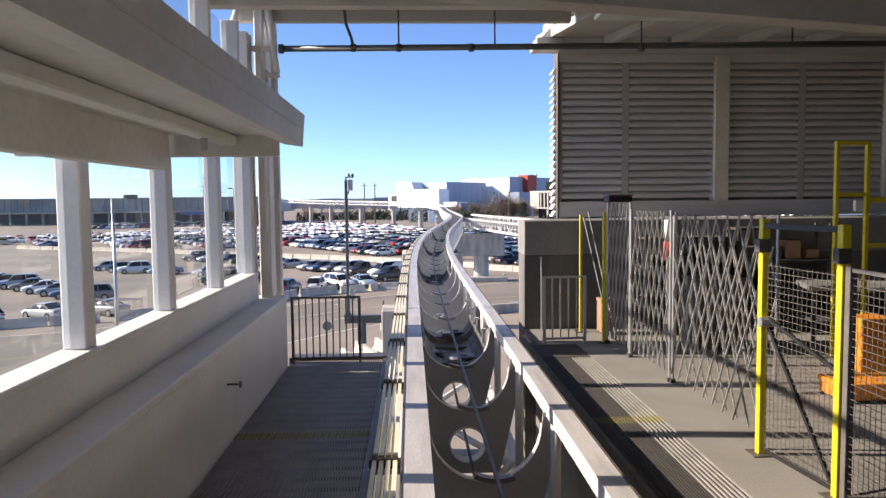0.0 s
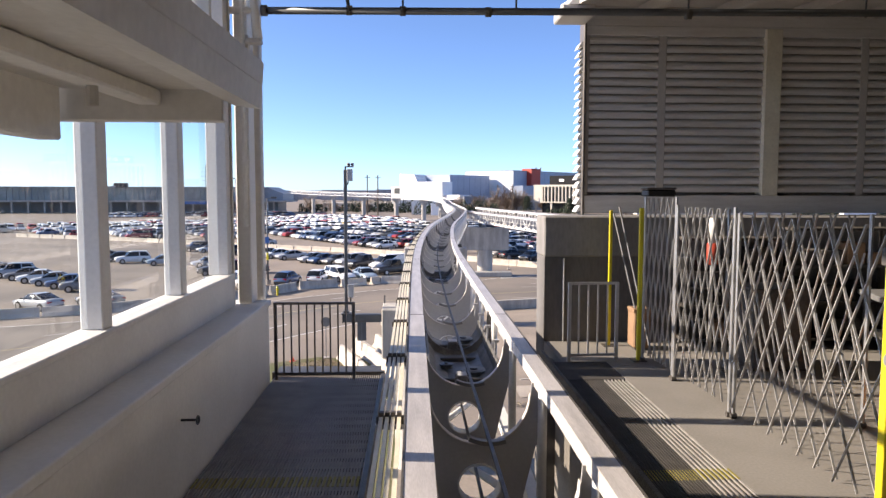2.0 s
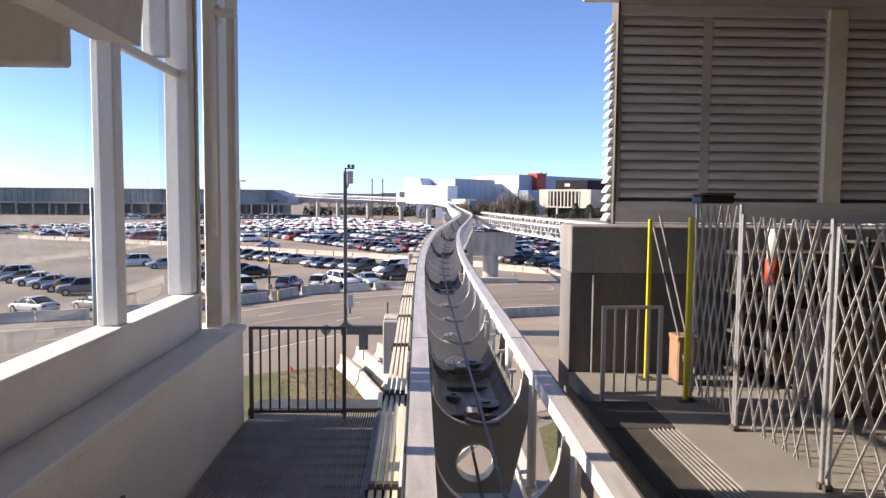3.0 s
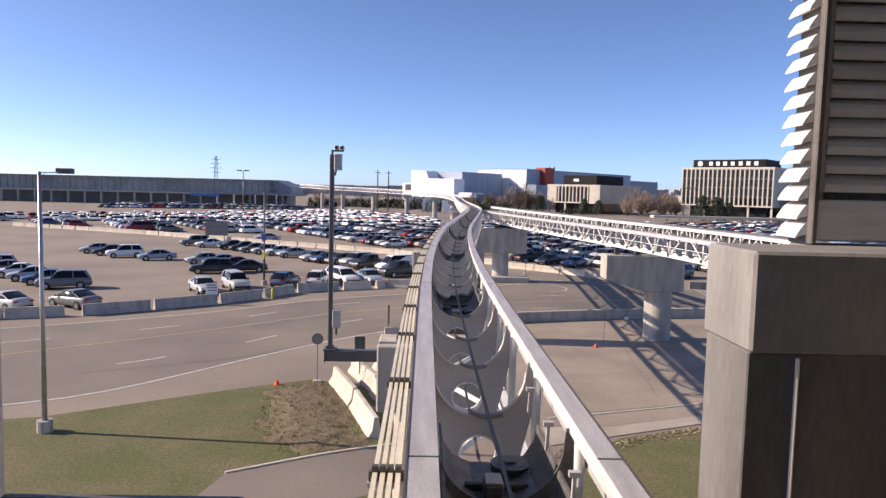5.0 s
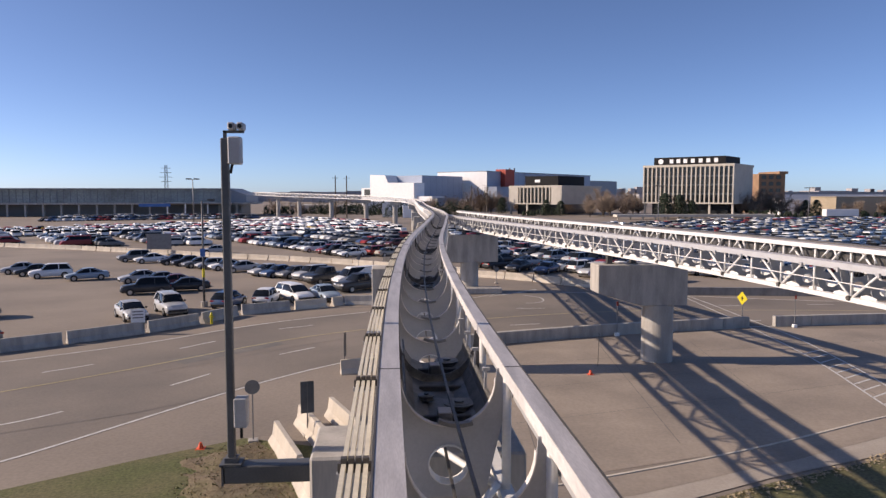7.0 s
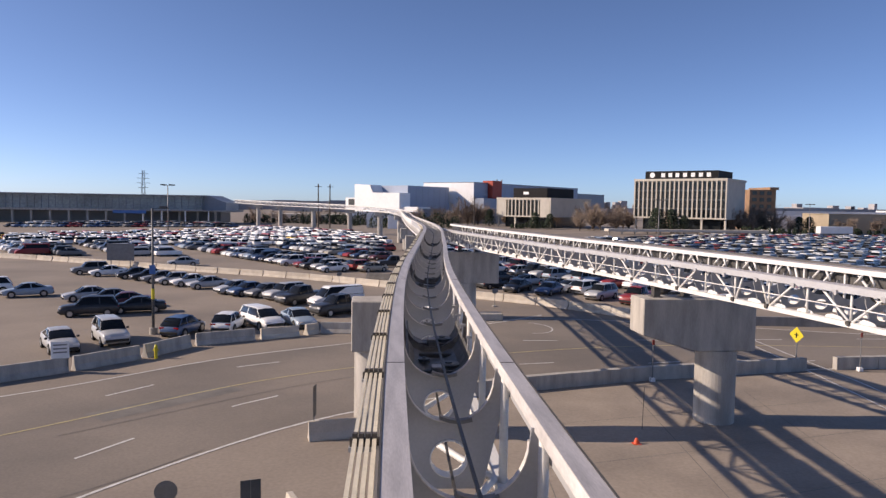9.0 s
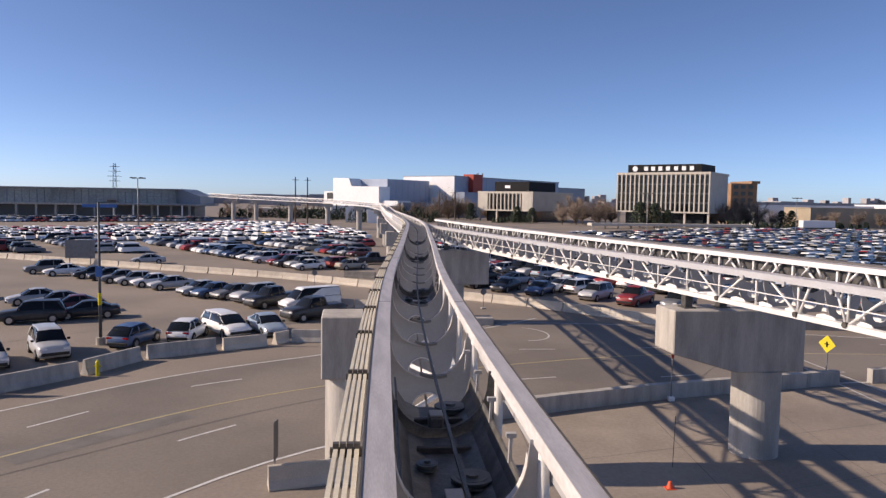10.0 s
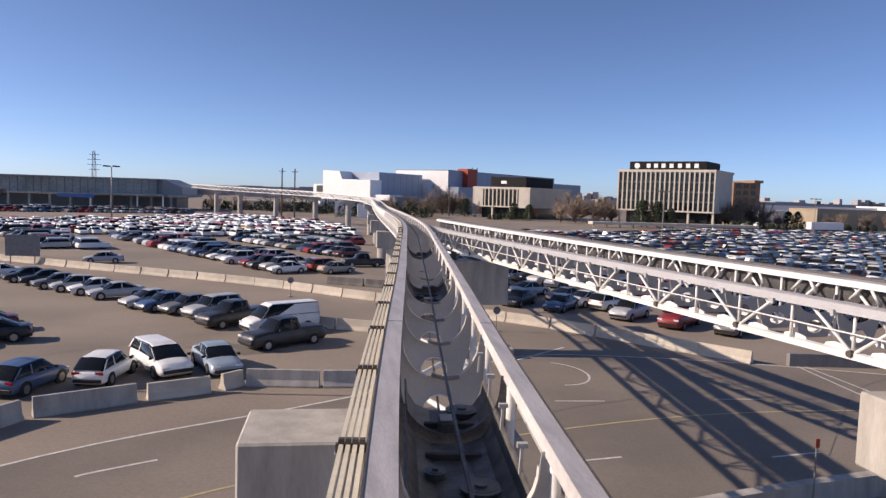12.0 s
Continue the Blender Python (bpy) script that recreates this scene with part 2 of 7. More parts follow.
# ---- building helpers ----
def mesh_of(name, bm, material, smooth=False):
    me = bpy.data.meshes.new(name)
    bm.normal_update()
    bm.to_mesh(me)
    bm.free()
    for mm in (material if isinstance(material, (list, tuple)) else [material]):
        me.materials.append(mm)
    if smooth:
        for p in me.polygons:
            p.use_smooth = True
    return me


def part(name, bm, material, parent, label="", smooth=False):
    me = bm if isinstance(bm, bpy.types.Mesh) else mesh_of(name, bm, material, smooth)
    ob = new(name, me)
    ob.parent = parent
    if label:
        ob["label"] = label
    return ob


def thing(name, label, category, group="", kind="", at=None):
    ob = new(name)
    ob.empty_display_size = 0.2
    if at is not None:
        ob.matrix_world = at
    return tagged(ob, label, category, group, kind)


def solid(name, bm, material, label, category, group="", kind="", smooth=False):
    return tagged(new(name, mesh_of(name, bm, material, smooth)), label, category, group, kind)


def box(bm, x0, x1, y0, y1, z0, z1, bevel=0.0):
    r = bmesh.ops.create_cube(bm, size=1.0)
    vs = r["verts"]
    for v in vs:
        v.co = Vector((x0 + (v.co.x + 0.5) * (x1 - x0), y0 + (v.co.y + 0.5) * (y1 - y0), z0 + (v.co.z + 0.5) * (z1 - z0)))
    if bevel:
        es = list({e for v in vs for e in v.link_edges})
        bmesh.ops.bevel(bm, geom=es, offset=bevel, segments=1, affect="EDGES")
    return bm


def boxes(*args, bevel=0.0):
    bm = bmesh.new()
    for a in args:
        box(bm, *a, bevel=bevel)
    return bm


def rod(bm, a, b, r, n=8, r2=None):
    """A round bar from a to b."""
    a, b = Vector(a), Vector(b)
    d = b - a
    q = d.to_track_quat("Z", "Y").to_matrix().to_4x4()
    bmesh.ops.create_cone(bm, cap_ends=True, segments=n, radius1=r, radius2=r if r2 is None else r2, depth=d.length,
                          matrix=Matrix.Translation((a + b) / 2) @ q)
    return bm


def bar(bm, a, b, w, h):
    """A square bar from a to b, w wide and h high."""
    a, b = Vector(a), Vector(b)
    d = b - a
    up = Vector((0, 0, 1)) if abs(d.normalized().z) < 0.95 else Vector((0, 1, 0))
    s = d.cross(up).normalized() * w / 2
    u = s.cross(d).normalized() * h / 2
    vs = [bm.verts.new(p + k * s + j * u) for p in (a, b) for k, j in ((-1, -1), (1, -1), (1, 1), (-1, 1))]
    for f in ((3, 2, 1, 0), (4, 5, 6, 7), (0, 1, 5, 4), (1, 2, 6, 5), (2, 3, 7, 6), (3, 0, 4, 7)):
        bm.faces.new([vs[i] for i in f])
    return bm


def prism(bm, outline, along, axis="x"):
    """Extrude an outline of (a, z) pairs between two places along an axis."""
    rings = []
    for s in along:
        rings.append([bm.verts.new((s, a, z) if axis == "x" else (a, s, z)) for a, z in outline])
    n = len(outline)
    bm.faces.new(rings[0])
    bm.faces.new(list(reversed(rings[1])))
    for i in range(n):
        bm.faces.new((rings[0][i], rings[1][i], rings[1][(i + 1) % n], rings[0][(i + 1) % n]))
    bmesh.ops.recalc_face_normals(bm, faces=bm.faces)
    return bm


def ribbon(bm, pts, width, z):
    """A flat painted strip along a line of (x, y)."""
    pts = [Vector((*p, 0)) for p in pts]
    left, right = [], []
    for i, p in enumerate(pts):
        d = (pts[min(i + 1, len(pts) - 1)] - pts[max(i - 1, 0)]).normalized()
        s = Vector((-d.y, d.x, 0)) * width / 2
        left.append(bm.verts.new((p.x + s.x, p.y + s.y, z)))
        right.append(bm.verts.new((p.x - s.x, p.y - s.y, z)))
    for i in range(len(pts) - 1):
        bm.faces.new((right[i], right[i + 1], left[i + 1], left[i]))
    return bm


G = -0.82                     # ground
RAIL = 7.27                   # running surface
FLOOR = 7.0                   # platform

# ---- ground, road, grass ----
bm = bmesh.new()
bmesh.ops.create_grid(bm, x_segments=8, y_segments=8, size=2200, matrix=Matrix.Translation((0, 1500, G)))
solid("ground", bm, M_ASPHALT, "wide pale asphalt ground of parking lots", "ground", kind="structure")


def smooth_line(rows, step=2.0, passes=4):
    """A smooth line of (x, y) through rows."""
    rows = np.array(rows, float)
    s = np.concatenate([[0], np.cumsum(np.hypot(*np.diff(rows[:, :2], axis=0).T))])
    k = np.arange(0, s[-1] + step * 0.5, step)
    p = np.stack([np.interp(k, s, rows[:, i]) for i in range(rows.shape[1])], 1)
    for _ in range(passes):
        p[1:-1] = (p[:-2] + 2 * p[1:-1] + p[2:]) / 4
    return p


def sheet(name, outline, z, material, label, category):
    bm = bmesh.new()
    bm.faces.new([bm.verts.new((x, y, z)) for x, y in outline])
    bmesh.ops.triangulate(bm, faces=bm.faces)
    for f in bm.faces:
        if f.normal.z < 0:
            f.normal_flip()
    return solid(name, bm, material, label, category, kind="structure")


ROAD_NEAR = smooth_line([(-60, 22), (-30, 27), (-17, 31), (-9, 42.6), (-3.6, 49), (4, 53), (14, 56.5), (27, 58), (45, 58), (80, 54)])
ROAD_FAR = smooth_line([(-60, 38), (-30, 46.5), (-17.3, 54.9), (-11.8, 61.2), (-7.6, 64.3), (-2.5, 66.8), (5, 72), (12, 79), (24, 76.5), (40, 70), (80, 62)])
bm = bmesh.new()
fr = np.linspace(0, 1, 60)
near_edge = [ROAD_NEAR[int(round(k * (len(ROAD_NEAR) - 1)))] for k in fr]
far_edge = [ROAD_FAR[int(round(k * (len(ROAD_FAR) - 1)))] for k in fr]
rows = [(bm.verts.new((*a, G + 0.006)), bm.verts.new((*b, G + 0.006))) for a, b in zip(near_edge, far_edge)]
for p, q in zip(rows[:-1], rows[1:]):
    bm.faces.new((p[0], q[0], q[1], p[1]))
solid("road", bm, M_ROAD, "worn grey asphalt road curving under the guideway", "road", kind="structure")
sheet("pavement", [(4.5, 30), (13, 32.4), (24, 36.5), (60, 46), (60, 54), (27, 57.2), (14, 55.6), (5, 52), (3.6, 40)], G + 0.012, M_SLAB,
      "pale concrete apron with joints beside the road", "pavement")
sheet("grass_verge", [(-60, 6), (-60, 20), (-30, 25), (-17, 28.8), (-10.2, 33.4), (-6.6, 35.5), (-3.0, 34), (-1.5, 24), (-1.5, 6)], G + 0.02, M_GRASS,
      "mown green lawn beside the road", "lawn")
sheet("grass_verge", [(3, 6), (4.6, 24), (7.6, 27.2), (13, 29.4), (24, 33), (60, 43), (60, 6)], G + 0.02, M_GRASS, "patchy green lawn beside the concrete apron", "lawn")
sheet("pavement", [(-7.6, 22.95), (-6.8, 23.4), (-5.1, 24.5), (-2.7, 25.7), (-0.6, 26.4), (-0.6, 22.5), (-3, 21.0), (-8.5, 18.5)], G + 0.03, M_ROAD, "short concrete footpath across the lawn", "pavement")

bm = bmesh.new()
for line, a, b in ((ROAD_NEAR, 4, len(ROAD_NEAR)), (ROAD_FAR, 0, len(ROAD_FAR))):
    ribbon(bm, [tuple(p) for p in line[a:b]], 0.16, G + 0.016)
MID = smooth_line([(-60, 22), (-30, 30), (-17, 38.6), (-12.2, 44.1), (-10.6, 46.7), (-7.5, 51.2), (-4.9, 53.6), (-1.0, 56.4)], 0.4)
MID2 = smooth_line([(-60, 32), (-30, 40.5), (-19, 48.6), (-14.4, 53.3), (-12.5, 55.7), (-8.9, 59.8), (-6.6, 61.1), (-1, 64.0)], 0.4)
for line, at in ((MID, (-12.2, 44.1)), (MID2, (-14.4, 53.3))):
    first = int(np.argmin(np.hypot(line[:, 0] - at[0], line[:, 1] - at[1]))) % 21
    for i in range(first, len(line) - 9, 21):
        ribbon(bm, [tuple(p) for p in line[i:i + 8]], 0.14, G + 0.016)
for x in (8.9, 17.5, 27, 36):
    ribbon(bm, [(x, 60), (x + 2.4, 60.4)], 0.13, G + 0.016)
    ribbon(bm, [(x + 2, 68), (x + 4.6, 67.9)], 0.13, G + 0.016)
solid("road_marking", bm, M_LINE, "worn white lane lines and dashes on the asphalt", "road marking", kind="structure")
bm = bmesh.new()
YEL = smooth_line([(-60, 27), (-30, 35.6), (-16, 47.4), (-9.2, 54.6), (-5.4, 57.7), (-2.1, 59.3), (2.5, 61.5), (10.1, 63.9), (15.8, 65.4), (22, 66), (30, 65.6), (60, 62)])
ribbon(bm, [tuple(p) for p in YEL], 0.13, G + 0.016)
solid("road_marking", bm, M_YLINE, "faded yellow centre line on the asphalt", "road marking", kind="structure")
bm = bmesh.new()
ring = [(12.6 + 1.9 * math.cos(a), 73.5 + 2.6 * math.sin(a)) for a in np.linspace(-1.7, 1.3, 14)]
ribbon(bm, [(9.5, 75.6)] + [(11.1, 76.7), (15.4, 80.4)], 0.2, G + 0.018)
ribbon(bm, ring, 0.13, G + 0.018)
EDGE_IN = smooth_line([(22.6, 35.2), (23.1, 37.5), (24.1, 41.3), (25.6, 46.6), (26.4, 52.8), (27.6, 62), (28.6, 72.2), (29, 76)])
EDGE_OUT = smooth_line([(24.6, 37.0), (26.4, 43.1), (27.5, 49), (28.6, 54.4), (28.5, 59.9), (29.3, 67.6), (29.4, 76)])
for line in (EDGE_IN, EDGE_OUT):
    ribbon(bm, [tuple(p) for p in line], 0.12, G + 0.018)
for k in range(11):
    y = 36.6 + 1.2 * k
    x = float(np.interp(y, EDGE_IN[:, 1], EDGE_IN[:, 0]))
    ribbon(bm, [(x, y), (x + 1.7, y + 1.0)], 0.12, G + 0.018)
solid("road_marking", bm, M_LINE, "white hatching and traffic island outline", "road marking", kind="structure")
sheet("pavement", [(4.5, 26.2), (7.6, 27.5), (13, 29.7), (24, 33.3), (40, 38.0), (40, 40.9), (19.4, 34.9), (12.8, 32.3), (7.5, 30.05), (4.5, 30.1)], G + 0.03, M_PATH, "pale concrete footpath along the grass", "pavement")
sheet("pavement", [(4.5, 28.4), (7.5, 28.6), (12.0, 30.3), (14.7, 31.2), (19.9, 33.4), (40, 39.5), (40, 41.1), (21.4, 35.9), (17.5, 34.0), (13.0, 32.5), (7.4, 30.25), (4.5, 30.1)], G + 0.036, M_SLAB, "grey asphalt strip between kerb and footpath", "pavement")
rv = random.Random(3)
bm = bmesh.new()
verge = smooth_line([(4.2, 25.2), (7.4, 26.7), (10.3, 28.1), (13.6, 29.4), (17.8, 31.2), (22, 33.2), (34, 37.0)], 0.3)
for a in verge:
    for k in range(16):
        x, y = a[0] + rv.uniform(-0.2, 0.2), a[1] + 0.1 - abs(rv.gauss(0, 0.35))
        t, w = rv.uniform(0, 6.28), rv.uniform(0.03, 0.10)
        d = Vector((math.cos(t), math.sin(t), 0)) * w
        c0 = Vector((x, y, G + 0.034))
        bm.faces.new([bm.verts.new(c0 - d), bm.verts.new(c0 + d), bm.verts.new(c0 + Vector((-d.y, d.x, rv.uniform(0.01, 0.06))))])
solid("dry_verge", bm, M_STRAW, "dry straw-coloured grass and grit along the footpath edge", "grass", kind="stuff")
bm = bmesh.new()
kerb = smooth_line([(5, 29.6), (7.35, 30.3), (10.9, 31.4), (14.1, 32.6), (17.5, 33.9), (21.5, 36.0), (40, 41.5)])
for a, b in zip(kerb[:-1], kerb[1:]):
    bar(bm, (*a, G + 0.02), (*b, G + 0.02), 0.11, 0.10)
solid("kerb", bm, M_CONC_PALE, "low pale concrete kerb between apron and grass", "kerb", kind="structure")

bm = bmesh.new()
for k in range(6):
    ribbon(bm, [(5.0 + 6.2 * k, 31.5 + 1.9 * k), (7.0 + 6.6 * k, 51.5 + 0.7 * k)], 0.035, G + 0.017)
for k in range(3):
    ribbon(bm, [(5.0, 36.5 + 5.2 * k), (24.0, 41.6 + 4.6 * k), (40, 46.0 + 3.6 * k)], 0.035, G + 0.017)
for x0, y0, x1, y1, x2, y2 in ((-14, 47, -5, 55, 3, 60), (-19, 36, -11, 40, -7, 45.5), (2, 60, 9, 66, 20, 70), (10, 84, 2, 95, -6, 100), (-24, 72, -14, 81, -8, 85), (20, 60, 29, 70, 33, 72)):
    ribbon(bm, [tuple(p) for p in smooth_line([(x0, y0), (x1, y1), (x2, y2)], 1.5)], 0.05, G + 0.017)
solid("pavement_joint", bm, M_CONC_DARK, "dark tar-filled joints across asphalt and apron", "joint", kind="structure")
sheet("road_patch", [(-14.2, 50.2), (-8.6, 55.4), (-7.4, 54.4), (-12.8, 49.0)], G + 0.011, M_CONC_DARK, "darker asphalt repair patch in the road", "patch")
sheet("road_patch", [(-9.5, 80.5), (-5.5, 78.2), (-3.0, 79.3), (-7.6, 82.2)], G + 0.011, M_CONC_DARK, "darker asphalt repair patch in the road", "patch")

# ---- guideways ----
A_ROWS = [(0, -16), (0, 15), (0.08, 19.5), (0.20, 23), (0.37, 27), (0.49, 29.3), (0.60, 31.4), (0.76, 34.5), (1.09, 39.25), (1.28, 41.4), (1.55, 44), (2.6, 54), (3.5, 64),
          (4.5, 74), (5.2, 82), (5.8, 95), (6.1, 110), (6.9, 150), (8.0, 195), (6.5, 220), (-3, 248), (-22, 275), (-44, 303), (-58, 335), (-61, 344)]
B_ROWS = [(16.4, 4), (16.2, 20), (15.8, 30), (14.9, 38), (13.4, 48), (11.6, 57), (9.7, 69), (8.2, 79), (7.2, 88), (6.5, 97)]


class Line:
    """A centre line given as x over y, with its height."""

    def __init__(self, rows, heights, bank=0.0):
        rows = np.array(rows, float)
        self.y = np.arange(rows[0, 1], rows[-1, 1] + 0.1, 0.5)
        x = np.interp(self.y, rows[:, 1], rows[:, 0])
        pad = 9
        for _ in range(3):
            xx = np.concatenate([x[:1].repeat(pad) + (x[0] - x[1]) * np.arange(pad, 0, -1), x, x[-1:].repeat(pad) + (x[-1] - x[-2]) * np.arange(1, pad + 1)])
            x = np.convolve(xx, np.ones(2 * pad + 1) / (2 * pad + 1), "valid")
        self.x = x
        self.h = heights
        self.bank = bank

    def at(self, y, u=0.0, z=0.0):
        """The place u to the right of the line and z above the running surface."""
        x = np.interp(y, self.y, self.x)
        s = (np.interp(y + 0.5, self.y, self.x) - np.interp(y - 0.5, self.y, self.x)) / 1.0
        n = math.hypot(1, s)
        return Vector((x + u / n, y - u * s / n, np.interp(y, *self.h) + z + self.bank * (u + 0.85)))

    def turn(self, y):
        a, b = self.at(y - 0.5), self.at(y + 0.5)
        return math.atan2(-(b.x - a.x), b.y - a.y)


LINE_A = Line(A_ROWS, ([-20, 150, 200, 300, 330], [RAIL, RAIL, RAIL + 0.7, RAIL + 2.7, RAIL + 3.2]))
LINE_B = Line(B_ROWS, ([0, 100], [RAIL, RAIL]), bank=0.09)


def sweep(bm, line, y0, y1, u0, u1, z0, z1, step=1.5):
    """A box section along a guideway."""
    n = max(2, int((y1 - y0) / step) + 1)
    prev = None
    for y in np.linspace(y0, y1, n):
        r = [bm.verts.new(line.at(y, u, z)) for u, z in ((u0, z0), (u1, z0), (u1, z1), (u0, z1))]
        if prev:
            for i in range(4):
                bm.faces.new((prev[i], prev[(i + 1) % 4], r[(i + 1) % 4], r[i]))
        else:
            bm.faces.new(r[::-1])
        prev = r
    bm.faces.new(prev)
    bmesh.ops.recalc_face_normals(bm, faces=bm.faces)
    return bm


def cross_frame_meshes():
    """Upright steel plate with a U-shaped notch on top, a round hole below and a flange along the notch."""
    bm = bmesh.new()
    arc = [(0.60 * math.cos(a), -0.27 - 0.60 * math.sin(a)) for a in np.linspace(math.pi, 0, 19)]
    out = [(-0.74, -0.14), (-0.61, -0.14)] + arc + [(0.61, -0.14), (0.74, -0.14), (0.70, -0.75), (0.46, -1.78), (-0.46, -1.78), (-0.70, -0.75)]
    hole = [(0.26 * math.cos(a), -1.36 + 0.26 * math.sin(a)) for a in np.linspace(0, 2 * math.pi, 20, endpoint=False)]
    es = []
    for loop in (out, hole):
        vs = [bm.verts.new((x, -0.012, z)) for x, z in loop]
        es += [bm.edges.new((vs[i], vs[(i + 1) % len(vs)])) for i in range(len(vs))]
    bmesh.ops.triangle_fill(bm, use_beauty=True, edges=es)
    r = bmesh.ops.extrude_face_region(bm, geom=list(bm.faces))
    bmesh.ops.translate(bm, verts=[v for v in r["geom"] if isinstance(v, bmesh.types.BMVert)], vec=(0, 0.024, 0))
    bmesh.ops.recalc_face_normals(bm, faces=bm.faces)
    plate = mesh_of("cross_frame", bm, M_FRAME)
    bm = bmesh.new()
    ra = np.linspace(math.pi, 0, 19)
    rows = [[bm.verts.new((r * math.cos(a), y, -0.27 - r * math.sin(a))) for r, y in ((0.60, -0.04), (0.60, 0.05), (0.588, 0.05), (0.588, -0.04))] for a in ra]
    for p, q in zip(rows[:-1], rows[1:]):
        for i in range(4):
            bm.faces.new((p[i], p[(i + 1) % 4], q[(i + 1) % 4], q[i]))
    bmesh.ops.recalc_face_normals(bm, faces=bm.faces)
    flange = mesh_of("flange", bm, M_RAILW)
    bm = bmesh.new()
    rows = [[bm.verts.new((r * math.cos(a), y, -1.36 + r * math.sin(a))) for r, y in ((0.26, -0.05), (0.26, 0.17), (0.246, 0.17), (0.246, -0.05))]
            for a in np.linspace(0, 2 * math.pi, 20)]
    for p, q in zip(rows[:-1], rows[1:]):
        for i in range(4):
            bm.faces.new((p[i], p[(i + 1) % 4], q[(i + 1) % 4], q[i]))
    bmesh.ops.recalc_face_normals(bm, faces=bm.faces)
    collar = mesh_of("collar", bm, M_WHITE)
    bm = bmesh.new()
    for k in range(6):
        p, q = 1.25 + 0.13 * k, 1.25 + 0.13 * (k + 1)
        bar(bm, (0.57 * math.cos(p) + 0.12, -0.05, -0.27 - 0.57 * math.sin(p)), (0.57 * math.cos(q) + 0.12, -0.05, -0.27 - 0.57 * math.sin(q)), 0.10, 0.05)
    roller = mesh_of("channel", bm, M_POLE)
    return plate, flange, collar, roller


FRAME_MESHES = cross_frame_meshes()
GREASY = FRAME_MESHES[0].copy()
GREASY.materials[0] = M_PAN
PULLEYS = (2.48, 14.79, 27.49, 40.19, 52.89, 65.59)
PITCH = 2.6
BAY = 2.54


def tube_mesh(name, length, r, material):
    bm = bmesh.new()
    rod(bm, (0, 0, 0), (0, 0, length), r, 8)
    return mesh_of(name, bm, material, True)


def between(a, b):
    """The pose that lays a z-axis mesh of unit length from a to b."""
    d = b - a
    return Matrix.Translation(a) @ d.to_track_quat("Z", "Y").to_matrix().to_4x4() @ Matrix.Diagonal((1, 1, d.length, 1))


POST_SLIM = tube_mesh("post", 1.0, 0.042, M_WHITE)
BRACE_SLIM = tube_mesh("brace", 1.0, 0.042, M_WHITE)
POST = tube_mesh("post", 1.0, 0.06, M_WHITE)
BRACE = tube_mesh("brace", 1.0, 0.052, M_WHITE)


